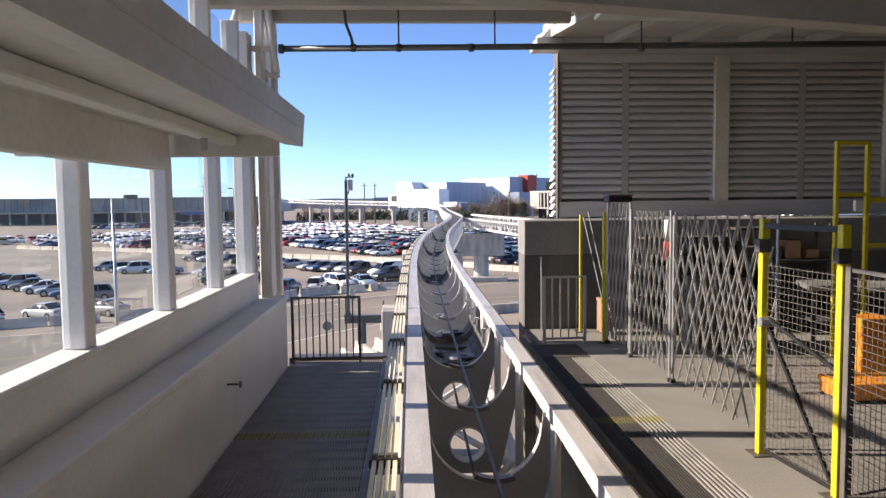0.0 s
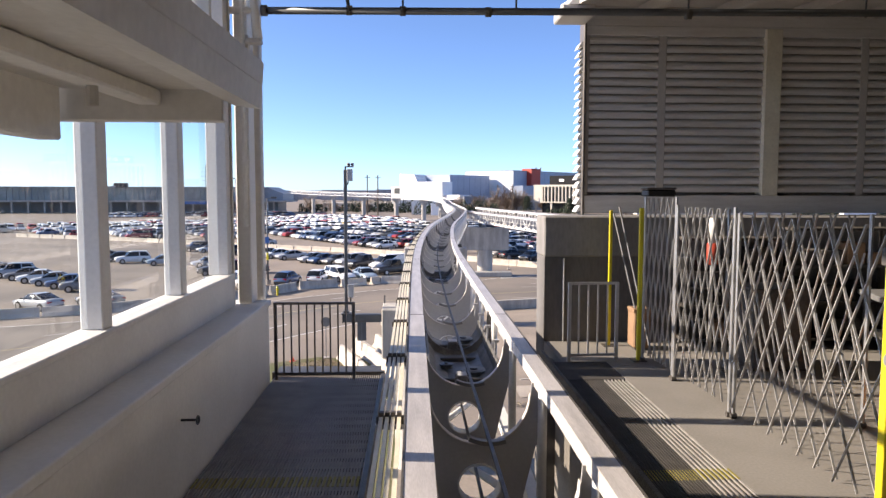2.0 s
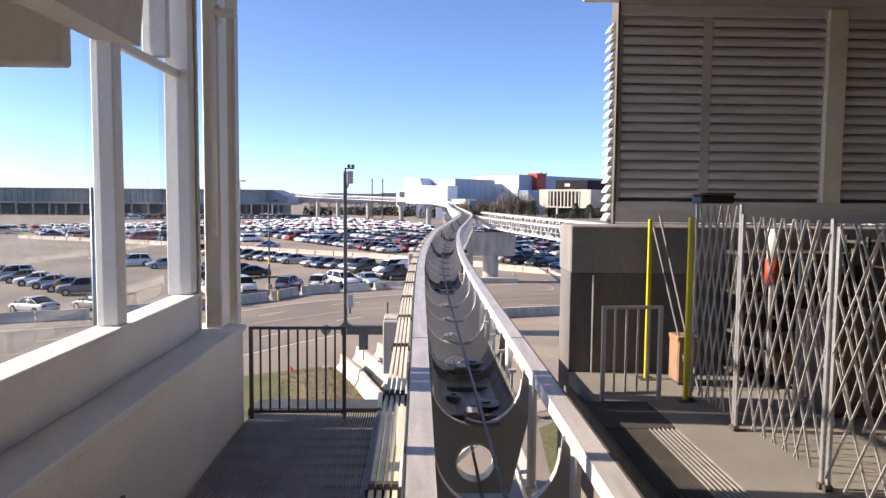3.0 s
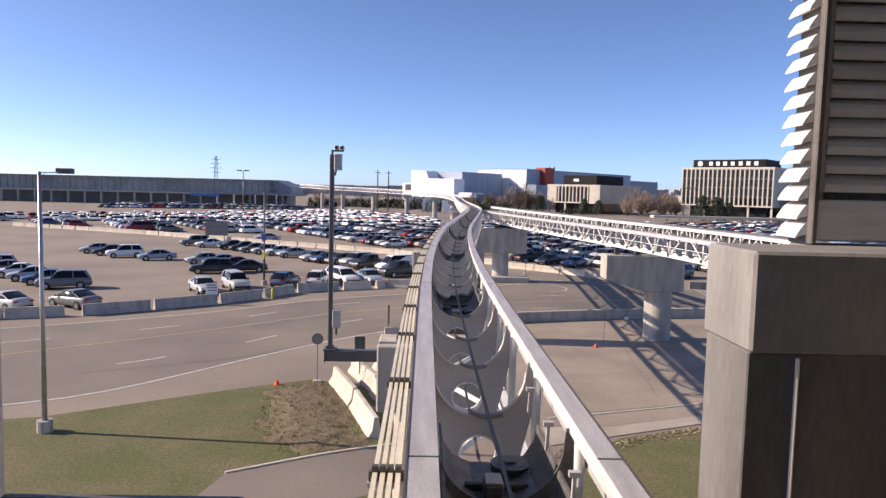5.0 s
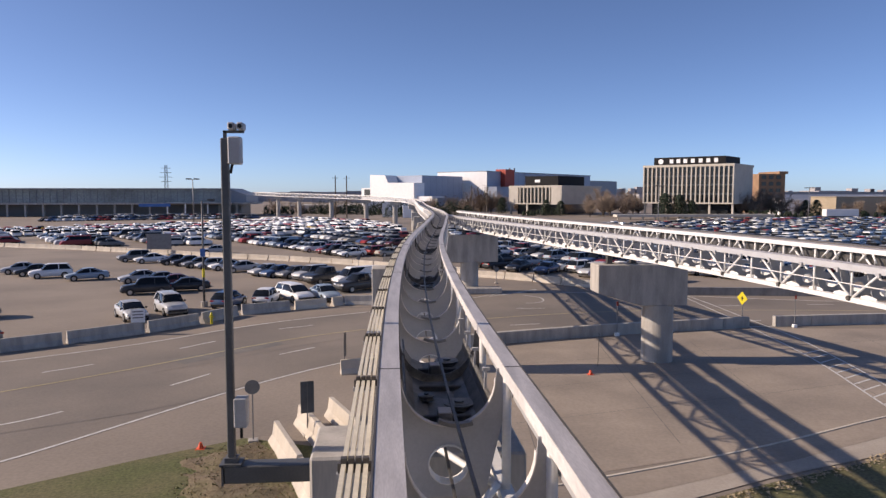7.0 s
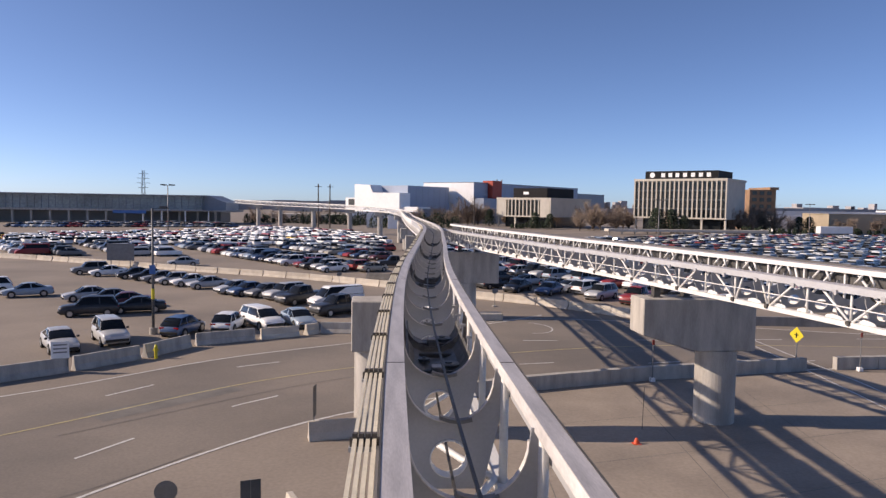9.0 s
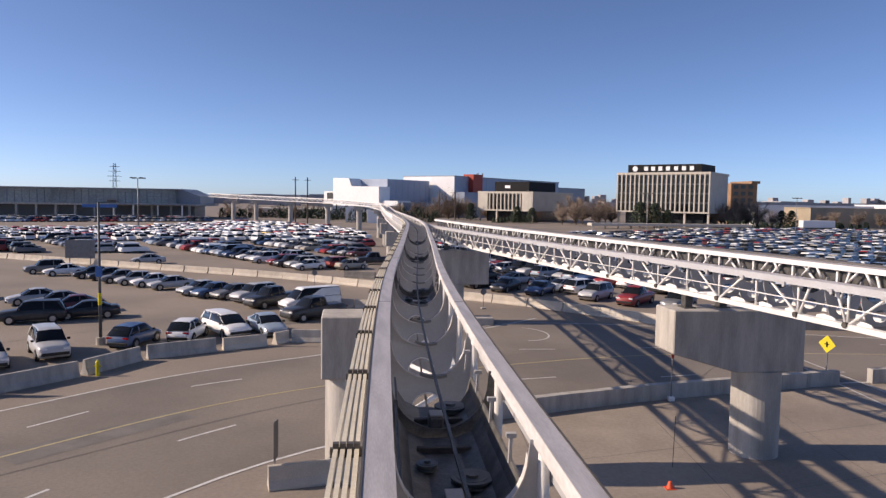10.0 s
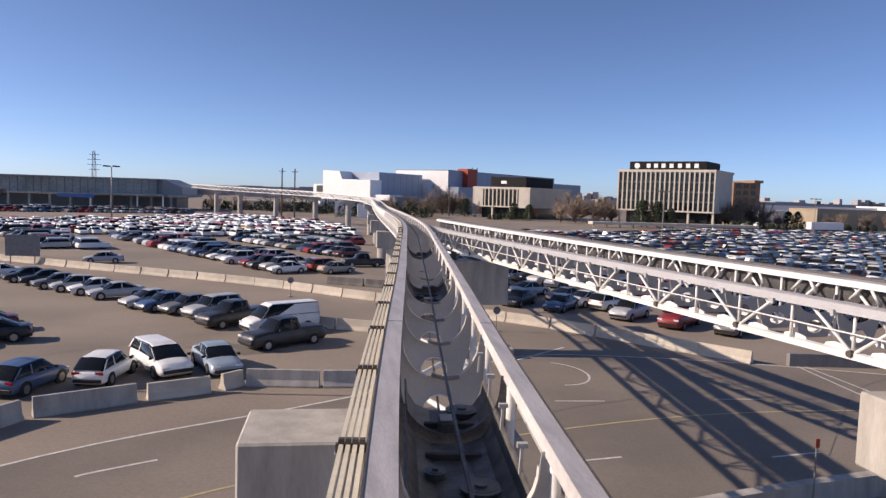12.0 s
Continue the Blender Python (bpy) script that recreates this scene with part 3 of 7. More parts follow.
def guideway(line, y0, y1, label, start, near=True):
    g = thing("guideway", label, "guideway", group="guideways")
    sole = -1.70 if near else -1.43       # top of the lower chords
    for name, u0, u1 in (("rail_beam", -0.84, -0.625), ("rail_beam", 0.64 if near else 0.605, 0.808 if near else 0.84)):
        d = 0.0 if near or u0 > 0 else -0.28
        part(name, sweep(bmesh.new(), line, y0, y1, u0, u1, d - 0.18, d - 0.012), M_RAILW if near else M_WHITE, g)
    for u0, u1 in ((-0.85, -0.615), (0.63 if near else 0.595, 0.818 if near else 0.85)):
        d = 0.0 if near or u0 > 0 else -0.28
        part("running_surface", sweep(bmesh.new(), line, y0, y1, u0, u1, d - 0.012, d), M_RUN, g, "worn grey steel running surface")
    for u in (-0.861, 0.829) if near else (0.861,):
        part("edge_strip", sweep(bmesh.new(), line, y0, y1, u - 0.009, u + 0.009, -0.06, 0.006), M_CLAMP, g, "thin dark edge strip")
    for u in (-0.74, 0.74):
        part("lower_chord", sweep(bmesh.new(), line, y0, y1, u - 0.09, u + 0.09, sole - 0.16, sole), M_WHITE, g)
    if near:
        part("side_panel", sweep(bmesh.new(), line, max(y0, 3.2), min(y1, 120), -0.905, -0.878, -0.78, -0.21), M_FRAME, g, "grey steel panel below the conductor rails")
        part("side_panel", sweep(bmesh.new(), line, max(y0, 3.2), min(y1, 120), 0.812, 0.826, -0.52, -0.19), M_FRAME, g, "grey steel panel below the outer rail")
        for k in range(4):
            u = -1.105 + 0.06 * k
            part("conductor_rail", sweep(bmesh.new(), line, max(y0, -12), min(y1, 96), u - 0.019, u + 0.019, -0.19, -0.14), M_BEIGE, g, "beige plastic covered conductor rail")
    else:
        part("side_cover", sweep(bmesh.new(), line, y0, y1, -0.93, -0.86, -0.50, -0.285), M_COVER, g, "pale grey steel cover along the near rail")
        part("side_cover", sweep(bmesh.new(), line, y0, y1, 0.86, 0.93, -0.24, -0.02), M_COVER, g, "pale grey steel cover along the far rail")
        # added dark strip in place of the shaded gap under the far cover
        part("cable_tray", sweep(bmesh.new(), line, y0, y1, 0.87, 0.92, -0.64, -0.245), M_DARK, g, "dark cable tray below the far cover")
        part("conduit", sweep(bmesh.new(), line, y0, y1, -0.855, -0.825, -0.98, -0.95), M_WHITE, g, "thin white conduit along the truss")
        for k in range(3):
            part("conductor_rail", sweep(bmesh.new(), line, y0, y1, 0.92 + 0.07 * k, 0.96 + 0.07 * k, -0.02, 0.04), M_FENCE, g, "brown covered conductor rail")
        # white lumps on the chord imitate sunlit edges of the frames' holes
        lit_edge = bmesh.new()
        prism(lit_edge, [(-0.40, 0), (-0.36, 0.06), (-0.2, 0.10), (0.08, 0.13), (0.32, 0.07), (0.36, 0)], (-0.02, 0.02), axis="x")
        lit_edge = mesh_of("gusset", lit_edge, M_WHITE)
        for y in np.arange(7.3, 88.0, 1.3):
            o = part("gusset", lit_edge, None, g)
            o.matrix_world = Matrix.Translation(line.at(y, -0.64, sole)) @ Matrix.Rotation(line.turn(y), 4, "Z")
        clip = bmesh.new()
        rod(clip, (-0.05, -0.05, -0.02), (0.03, -0.05, -0.02), 0.055, 10)
        box(clip, -0.045, 0.02, -0.09, 0.09, 0.0, 0.09)
        clip = mesh_of("clip", clip, M_FRAME)
        for y in np.arange(6.45, 80.0, 1.9):
            o = part("clip", clip, None, g)
            o.matrix_world = Matrix.Translation(line.at(y, -0.955, -0.53)) @ Matrix.Rotation(line.turn(y), 4, "Z")
        for y in np.arange(6.9, 80.0, 1.9):
            for q in (-0.42, 0.42):
                o = part("strut", BRACE_SLIM, None, g)
                o.matrix_world = between(line.at(y + q * 0.3, 0.66, -0.16), line.at(y + q, 0.60, -0.50))
        bolt = mesh_of("node_bolt", rod(bmesh.new(), (-0.05, 0, 0), (0.05, 0, 0), 0.085, 10), M_CLAMP)
        nodes = [40.18 - 3.8 * k for k in range(9)] + [42.1 + 3.78 * k for k in range(12)]
        for n in nodes:
            for u in (-0.74, 0.74):
                top = -0.40 if u < 0 else -0.15
                if u < 0:
                    part("node_bolt", bolt, None, g).matrix_world = Matrix.Translation(line.at(n, -0.84, sole - 0.02)) @ Matrix.Rotation(line.turn(n), 4, "Z")
                part("post", POST_SLIM, None, g).matrix_world = between(line.at(n, u, sole), line.at(n, u, top))
                m = n - 1.9
                if n != 42.1:
                    part("post", POST_SLIM, None, g).matrix_world = between(line.at(m, u, sole), line.at(m, u, top))
                for a, q in ((-1, 0.5 if n == 42.1 else 1.42), (1, 0.5 if n == 40.18 else 1.42)):
                    part("brace", BRACE_SLIM, None, g).matrix_world = between(line.at(n + a * 0.06, u, sole), line.at(n + a * q, u, top))
    if near:
        for y in np.arange(-6.5, 100, 10.4):
            for u, wd in ((-0.7325, 0.12), (0.724, 0.097)):
                o = part("rail_joint", boxes((-wd, wd, -0.012, 0.012, 0, 0.004)), M_DARK, g)
                o.matrix_world = Matrix.Translation(line.at(y, u, 0)) @ Matrix.Rotation(line.turn(y), 4, "Z")
    c = bmesh.new()
    ys = np.arange(y0, y1 + 0.1, 1.0)
    for a, b in zip(ys[:-1], ys[1:]):
        bar(c, line.at(a, 0.02, -0.52), line.at(b, 0.02, -0.52), 0.035, 0.035)
    part("haul_cable", c, M_DARK, g, "dark steel haul cable")
    if near:
        c = bmesh.new()
        ys = np.arange(y0, 90.0, 1.0)
        for a, b in zip(ys[:-1], ys[1:]):
            bar(c, line.at(a, 0.0, -1.38), line.at(b, 0.0, -1.38), 0.035, 0.035)
        part("return_cable", c, M_DARK, g, "dark steel return cable")
    clamp_bm = boxes((-0.14, 0.14, -0.025, 0.025, -0.05, 0.03))
    for k in range(4):
        box(clamp_bm, -0.115 + 0.06 * k, -0.065 + 0.06 * k, -0.03, 0.03, 0.0, 0.075)
    clamp = mesh_of("clamp", clamp_bm, M_CLAMP)
    bracket = mesh_of("bracket", boxes((-0.15, 0.17, -0.03, 0.03, -0.10, -0.055)), M_FRAME)
    if near:
        for y in np.arange(start, 80.0, PITCH):
            for q in (clamp, bracket):
                o = part(q.name.split(".")[0], q, None, g)
                o.matrix_world = Matrix.Translation(line.at(y + 0.35, -1.015, -0.17)) @ Matrix.Rotation(line.turn(y), 4, "Z")
    step = BAY if near else PITCH
    shallow = Matrix.Translation((0, 0, -0.30)) @ Matrix.Diagonal((1, 1, 0.69, 1))
    ys = [10.1 - BAY * k for k in range(8, -1, -1)] + list(np.arange(12.25, y1 - 1.3, BAY)) if near else list(np.arange(start, y1 - 1.3, step))
    for i, y in enumerate(ys):
        p = line.at(y)
        m = Matrix.Translation(p) @ Matrix.Rotation(line.turn(y), 4, "Z")
        if near or y > 14:
            wet = near and any(0.4 < y - q < 3.9 for q in PULLEYS)
            f = part("cross_frame", GREASY if wet else FRAME_MESHES[0], None, g, "grease-blackened cross frame" if wet else "")
            f.matrix_world = m if near else m @ shallow
            if near and y < 60 and not wet:
                for q in FRAME_MESHES[1:]:
                    o = part(q.name, q, None, f)
                    o.matrix_world = m
        if near and y < 75:
            o = part("bottom_brace", BRACE, None, g)
            s = 0.62 if i % 2 else -0.62
            o.matrix_world = between(line.at(y, -s, -1.66), line.at(y + step, s, -1.66))
        if not near and y > 12.7:
            f = part("cross_frame", FRAME_MESHES[0], None, g)
            f.matrix_world = Matrix.Translation(line.at(y + 1.3)) @ Matrix.Rotation(line.turn(y + 1.3), 4, "Z") @ shallow
        for u in (-0.74, 0.74) if near else ():
            o = part("post", POST, None, g)
            o.matrix_world = between(line.at(y, u, -1.7), line.at(y, u, -0.15))
            if u > 0 and y < 58:
                continue
            o = part("brace", BRACE, None, g)
            o.matrix_world = between(line.at(y, u, -1.7), line.at(y + step / 2, u, -0.26))
            o = part("brace", BRACE, None, g)
            o.matrix_world = between(line.at(y + step / 2, u, -0.26), line.at(y + step, u, -1.7))
    return g


guideway(LINE_A, -13.0, 190.0, "white steel truss guideway with twin grey running rails", -9.4)
guideway(LINE_B, 5.0, 90.0, "white steel truss guideway branching off to the side", 6.0, near=False)
far_way = thing("guideway", "distant elevated truss guideway curving away above the lots", "guideway", group="guideways")
for u in (-0.74, 0.74):
    part("rail_beam", sweep(bmesh.new(), LINE_A, 189.5, 343, u - 0.13, u + 0.13, -0.2, 0.0, 3.0), M_WHITE, far_way)
    part("lower_chord", sweep(bmesh.new(), LINE_A, 189.5, 343, u - 0.09, u + 0.09, -1.5, -1.34, 3.0), M_WHITE, far_way)
part("deck", sweep(bmesh.new(), LINE_A, 189.5, 343, -0.6, 0.6, -0.5, -0.42, 3.0), M_FRAME, far_way)
BRACE_FAR = tube_mesh("brace", 1.0, 0.07, M_WHITE)
y = 190.0
while y < 340:
    q = y + 3.2 / math.hypot(1, (LINE_A.at(y + 1).x - LINE_A.at(y).x))
    for u in (-0.74, 0.74):
        part("post", BRACE_FAR, None, far_way).matrix_world = between(LINE_A.at(y, u, -1.4), LINE_A.at(y, u, -0.15))
        part("brace", BRACE_FAR, None, far_way).matrix_world = between(LINE_A.at(y, u, -1.4), LINE_A.at(q, u, -0.15))
    y = q

# each set of pulleys hangs in a bay and a half between the cross frames
for y in PULLEYS:
    m = Matrix.Translation(LINE_A.at(y, 0, -0.62)) @ Matrix.Rotation(LINE_A.turn(y), 4, "Z")
    w = thing("pulley_assembly", "dark steel cable pulleys hung between the rails", "pulley", group="cable pulleys", at=m)
    for b, length in enumerate((BAY, 1.3)):
        a = BAY * b
        dx = LINE_A.at(y + a + BAY / 2).x - LINE_A.at(y).x - (a + BAY / 2) * math.tan(-LINE_A.turn(y))
        bm = bmesh.new()
        prism(bm, [(dx - 0.56, 0.10), (dx - 0.53, -0.10), (dx - 0.42, -0.27), (dx - 0.22, -0.36), (dx + 0.22, -0.36), (dx + 0.42, -0.27), (dx + 0.53, -0.10), (dx + 0.56, 0.10),
                   (dx + 0.535, 0.10), (dx + 0.505, -0.09), (dx + 0.40, -0.25), (dx + 0.21, -0.335), (dx - 0.21, -0.335), (dx - 0.40, -0.25), (dx - 0.505, -0.09), (dx - 0.535, 0.10)], (a + 0.07, a + length - 0.07), axis="y")
        part("pan", bm, M_PAN, w, "dark greasy drip pan")
        for yy in (0.44, 1.9):
            if yy < length:
                part("cross_bar", boxes((dx - 0.30, dx + 0.34, a + yy, a + yy + 0.08, -0.345, -0.26), bevel=0.01), M_CLAMP, w)
        bm = boxes((dx - 0.13, dx + 0.07, a + 0.16, a + 0.40, -0.345, -0.15), bevel=0.03)
        block = part("guide_block", bm, M_PAN, w)
        part("guide_plate", boxes((dx - 0.115, dx + 0.055, a + 0.17, a + 0.42, -0.148, -0.13), bevel=0.006), M_FRAME, block, "bright worn top plate")
        for x, yy, q in ((0.22, 0.95, 0.22), (-0.22, 1.35, 0.12))[:2 if length > 2 else 1]:
            bm = bmesh.new()
            for k, z0, z1 in ((1.0, -0.30, -0.28), (0.86, -0.28, -0.25), (1.0, -0.25, -0.23), (0.74, -0.23, -0.225), (0.3, -0.335, -0.30), (0.3, -0.225, -0.20)):
                bmesh.ops.create_cone(bm, cap_ends=True, segments=28, radius1=q * k, radius2=q * k, depth=z1 - z0, matrix=Matrix.Translation((dx + x, a + yy, (z0 + z1) / 2)))
            part("sheave", bm, M_TREAD, w, "grooved greasy steel cable sheave")
        for k in range(2):
            yy = a + 0.6 + 1.25 * k
            bm = boxes((dx + 0.50, dx + 0.60, yy - 0.03, yy + 0.03, 0.30, 0.345))
            bar(bm, (dx + 0.55, yy, 0.32), (dx + 0.53, yy - 0.05, 0.06), 0.03, 0.05)
            part("clip", bm, M_FRAME, w)

# ---- piers ----


def pier(x0, x1, y0, y1, top, bottom, cx, cy, r, label, bearings=(), taper=None):
    g = thing("pier", label, "pier", group="guideway piers")
    if taper:
        bm = prism(bmesh.new(), [(x0, top), (x0, taper[0]), (taper[1], bottom), (x1, bottom), (x1, top)], (y0, y1), axis="y")
        bmesh.ops.bevel(bm, geom=list(bm.edges), offset=0.04, segments=1, affect="EDGES")
    else:
        bm = boxes((x0, x1, y0, y1, bottom, top), bevel=0.04)
    part("cap", bm, M_CONC, g)
    bm = bmesh.new()
    bmesh.ops.create_cone(bm, cap_ends=True, segments=40, radius1=r, radius2=r, depth=bottom - G + 0.02, matrix=Matrix.Translation((cx, cy, (bottom + G) / 2)))
    part("column", bm, M_CONC, g, smooth=False)
    for x in bearings:
        mid, under = (y0 + y1) / 2, RAIL - (1.575 if x > 6 else 1.86)
        bm = boxes((x - 0.24, x + 0.24, mid - 0.30, mid + 0.30, top - 0.01, top + 0.05), (x - 0.16, x + 0.16, mid - 0.18, mid + 0.18, top + 0.04, under), bevel=0.015)
        part("bearing", bm, M_DARK, g)
    return g


pier(-1.95, 1.5, 17.0, 18.6, 5.2, 3.4, -0.6, 17.8, 0.9, "grey concrete pier cap under the guideway", (-0.74, 0.74))
pier(-1.52, 3.3, 46.0, 47.9, 5.15, 2.95, -0.45, 47.0, 0.95, "grey concrete pier with an offset round column", (1.25, 2.75))
pier(11.85, 17.35, 47.0, 48.7, 5.15, 2.68, 15.82, 47.8, 0.94, "grey concrete pier with a tapered cantilevered cap", (12.75, 14.2), taper=(3.45, 14.5))
pier(3.3, 10.9, 78.6, 80.2, 5.15, 2.35, 8.0, 79.4, 0.95, "wide grey concrete pier carrying both guideways", (4.2, 5.7, 7.4, 8.9))
for y, x in ((112, 6.1), (142, 6.7), (172, 7.4)):
    pier(x - 2, x + 2, y - 0.8, y + 0.8, 5.15, 3.3, x, y, 0.9, "distant grey concrete guideway pier", (x - 0.74, x + 0.74))
for y in (205, 232, 254, 273, 291, 306):
    p = LINE_A.at(y)
    pier(p.x - 1.6, p.x + 1.6, p.y - 0.8, p.y + 0.8, p.z - 1.5, p.z - 2.7, p.x, p.y, 0.8, "distant grey concrete guideway pier")

# ---- station ----
LDECK = 6.63                  # left walkway
solid("wall_low", boxes((-3.0, -2.87, -14, 2.0, 5.9, 7.74), bevel=0.01), M_CREAM, "cream painted low station wall along the walkway", "wall", kind="structure")
solid("window_sill", boxes((-3.40, -2.84, -14, 2.03, 7.74, 7.82), (-3.42, -3.22, -14, 1.44, 7.82, 8.22), (-3.45, -3.19, -14, 1.46, 8.22, 8.27), bevel=0.01), M_CREAM,
      "pale painted sill ledge below the station windows", "sill", kind="structure")
MULL = [1.35 - 1.91 * k for k in range(9)]
solid("wall_left", boxes((-3.40, -3.33, -14, 1.24, 10.62, 10.70), (-3.5, -3.24, 1.25, 1.44, 8.27, 12), bevel=0.008), M_CREAM, "cream painted window head of the station", "wall", kind="structure")
for i, y in enumerate(MULL[1:-1]):
    solid("window_%d" % (i + 1), boxes((-3.42, -3.24, y - 0.09, y + 0.09, 8.27, 10.62), bevel=0.01), M_CREAM, "cream painted deep window mullion post", "window", kind="structure")


def pane(name, y0, y1, z0, z1, label):
    """A sheet of glass that faces the platform."""
    bm = bmesh.new()
    bm.faces.new([bm.verts.new((-3.36, y, z)) for y, z in ((y0, z0), (y1, z0), (y1, z1), (y0, z1))])
    ob = solid(name, bm, M_GLASS, label, "window", kind="structure")
    ob.visible_shadow = False
    return ob


for i in range(len(MULL) - 1):
    pane("window_pane_%d" % (i + 1), MULL[i + 1] + 0.09, MULL[i] - 0.09, 8.27, 10.62, "clear glass station window pane")
col = thing("column", "cream painted steel corner column of the station", "column")
part("shaft", boxes((-3.22, -3.03, 1.66, 2.02, 7.82, 12.6), bevel=0.015), M_CREAM, col)
part("gasket", boxes((-3.40, -3.26, 1.45, 1.65, 7.82, 12.0)), M_FENCE, col, "dark recessed joint beside the column")
part("joint_strip", boxes((-3.258, -3.23, 1.50, 1.56, 7.82, 12.0), bevel=0.004), M_WHITE, col, "narrow white cover strip")
part("edge_post", boxes((-3.20, -2.96, 2.06, 2.28, 5.9, 12.6), bevel=0.02), M_BEAM, col)
part("bracket", boxes((-3.03, -2.82, 1.52, 1.68, 11.36, 11.42), (-3.06, -3.0, 1.60, 1.70, 11.30, 11.48), bevel=0.006), M_BEAM, col)
# canopy over the train doors
can = thing("canopy", "white painted sloping platform canopy", "canopy")
bm = bmesh.new()
prism(bm, [(-1.58, 9.80), (-1.56, 10.04), (-1.70, 10.10), (-3.30, 10.30), (-3.30, 10.22), (-1.72, 10.0), (-1.72, 9.82)], (-14, -4.4), axis="y")
part("fascia", bm, M_WHITE, can)
part("soffit", boxes((-2.52, -1.72, -14, -4.55, 9.88, 9.91)), M_WHITE, can)
part("inner_soffit", boxes((-3.30, -2.64, -14, -4.7, 9.74, 9.77)), M_WHITE, can)
part("inner_beam", boxes((-2.64, -2.52, -14, -4.6, 9.62, 9.92), bevel=0.01), M_WHITE, can)
part("joist", boxes((-2.16, -2.04, -14, -4.56, 9.80, 9.875), bevel=0.01), M_WHITE, can)
part("end_plate", boxes((-3.30, -1.74, -4.55, -4.48, 9.72, 10.05), bevel=0.008), M_WHITE, can)
part("seam", boxes((-1.572, -1.566, -14, -4.45, 9.925, 9.930)), M_CREAM, can, "thin seam along the fascia")
for y in (-5.2, -6.4, -7.6, -8.8, -10.0):
    part("rib", boxes((-3.30, -2.64, y - 0.03, y + 0.03, 9.69, 9.74), bevel=0.008), M_WHITE, can)
for y in (-5.2, -7.6, -10.0):
    part("hanger", rod(bmesh.new(), (-2.1, y, 9.72), (-2.1, y, 9.89), 0.025, 8), M_BEAM, can)
# clerestory posts and light tubes above the canopy
cl = thing("clerestory_frame", "white painted steel tubes above the canopy", "frame")
for y in (0.55, -0.91, -2.82, -4.73, -6.64, -8.55, -10.46, -12.37):
    part("post", boxes((-3.44, -3.2, y - 0.05, y + 0.05, 10.70, 11.98), bevel=0.01), M_CREAM, cl)
for a, b, r in (((-3.07, 1.58, 8.9), (-3.07, 1.58, 12.45), 0.032), ((-2.865, 1.60, 11.42), (-2.98, 1.60, 12.5), 0.06), ((-3.62, 1.60, 11.80), (-2.86, 1.60, 11.80), 0.05),
                ((-3.66, 1.60, 11.80), (-3.42, 1.60, 12.5), 0.055)):
    part("tube", rod(bmesh.new(), a, b, r, 10), M_WHITE, cl, smooth=True)
pane("window_clerestory", -14, 1.0, 10.70, 11.9, "clear clerestory glazing over the canopy")

# left walkway
bm = bmesh.new()
for k in range(54):
    x = -2.84 + 0.03 * k
    box(bm, x - 0.007, x + 0.007, -14, 2.32, LDECK - 0.025, LDECK)
for k in range(60):
    box(bm, -2.86, -1.25, -14 + 0.27 * k, -13.985 + 0.27 * k, LDECK - 0.05, LDECK - 0.012)
solid("walkway_grating", bm, M_GRATEL, "dark steel bar grating walkway", "grating", kind="structure")
solid("walkway_edge", boxes((-1.27, -1.22, -14, 2.35, LDECK - 0.18, LDECK + 0.03), (-2.9, -1.22, 2.30, 2.38, LDECK - 0.2, LDECK + 0.05), (-2.9, -1.3, 2.38, 2.95, LDECK - 0.2, LDECK - 0.02)),
      M_DARK, "dark steel edge beam of the walkway", "beam", kind="structure")
solid("walkway_pan", boxes((-2.9, -1.3, -14, 2.3, LDECK - 0.30, LDECK - 0.22)), M_CONC, "dark pan below the walkway grating", "floor", kind="structure")
bm = bmesh.new()
for k in range(36):
    x = -2.84 + 0.045 * k
    box(bm, x - 0.012, x + 0.012, -1.78, -1.55, LDECK, LDECK + 0.004)
solid("floor_stripe", bm, M_STRIPE, "yellow stripe painted across the walkway grating", "marking", kind="structure")


def railing(p0, p1, z0, z1, n, label, m=None):
    """A small steel railing panel with round pickets between two posts."""
    a, b = Vector((*p0, 0)), Vector((*p1, 0))
    m = m or M_FENCE
    g = thing("railing", label, "railing", group="railing panels")
    for p in (a, b):
        part("post", bar(bmesh.new(), (p.x, p.y, z0), (p.x, p.y, z1), 0.045, 0.045), m, g)
    for z in (z1 - 0.015, z0 + 0.09):
        part("rail", bar(bmesh.new(), (a.x, a.y, z), (b.x, b.y, z), 0.04, 0.035), m, g)
    for i in range(1, n):
        p = a.lerp(b, i / n)
        part("picket", bar(bmesh.new(), (p.x, p.y, z0 + 0.09), (p.x, p.y, z1 - 0.03), 0.022, 0.022), m, g)
    return g


railing((-2.77, 1.96), (-1.65, 1.96), 6.66, 7.79, 10, "brown-grey steel railing across the end of the walkway")
railing((1.40, 1.52), (2.08, 1.56), FLOOR, 8.12, 5, "grey steel railing panel beside the concrete wall", M_GATE)
latch = thing("wall_hook", "small metal hook on the low wall", "hook")
part("hook", rod(bmesh.new(), (-2.87, -1.9, 7.32), (-2.72, -1.9, 7.32), 0.012, 8), M_DARK, latch)
bm = bmesh.new()
rings = []
for k in range(14):
    a = 2 * math.pi * k / 14
    rings.append([bm.verts.new((-2.72 + 0.009 * math.sin(b), -1.9 + (0.035 + 0.009 * math.cos(b)) * math.cos(a), 7.32 + (0.035 + 0.009 * math.cos(b)) * math.sin(a)))
                  for b in (2 * math.pi * i / 8 for i in range(8))])
for k in range(14):
    for i in range(8):
        bm.faces.new((rings[k][i], rings[k - 1][i], rings[k - 1][i - 1], rings[k][i - 1]))
part("eye", bm, M_DARK, latch)

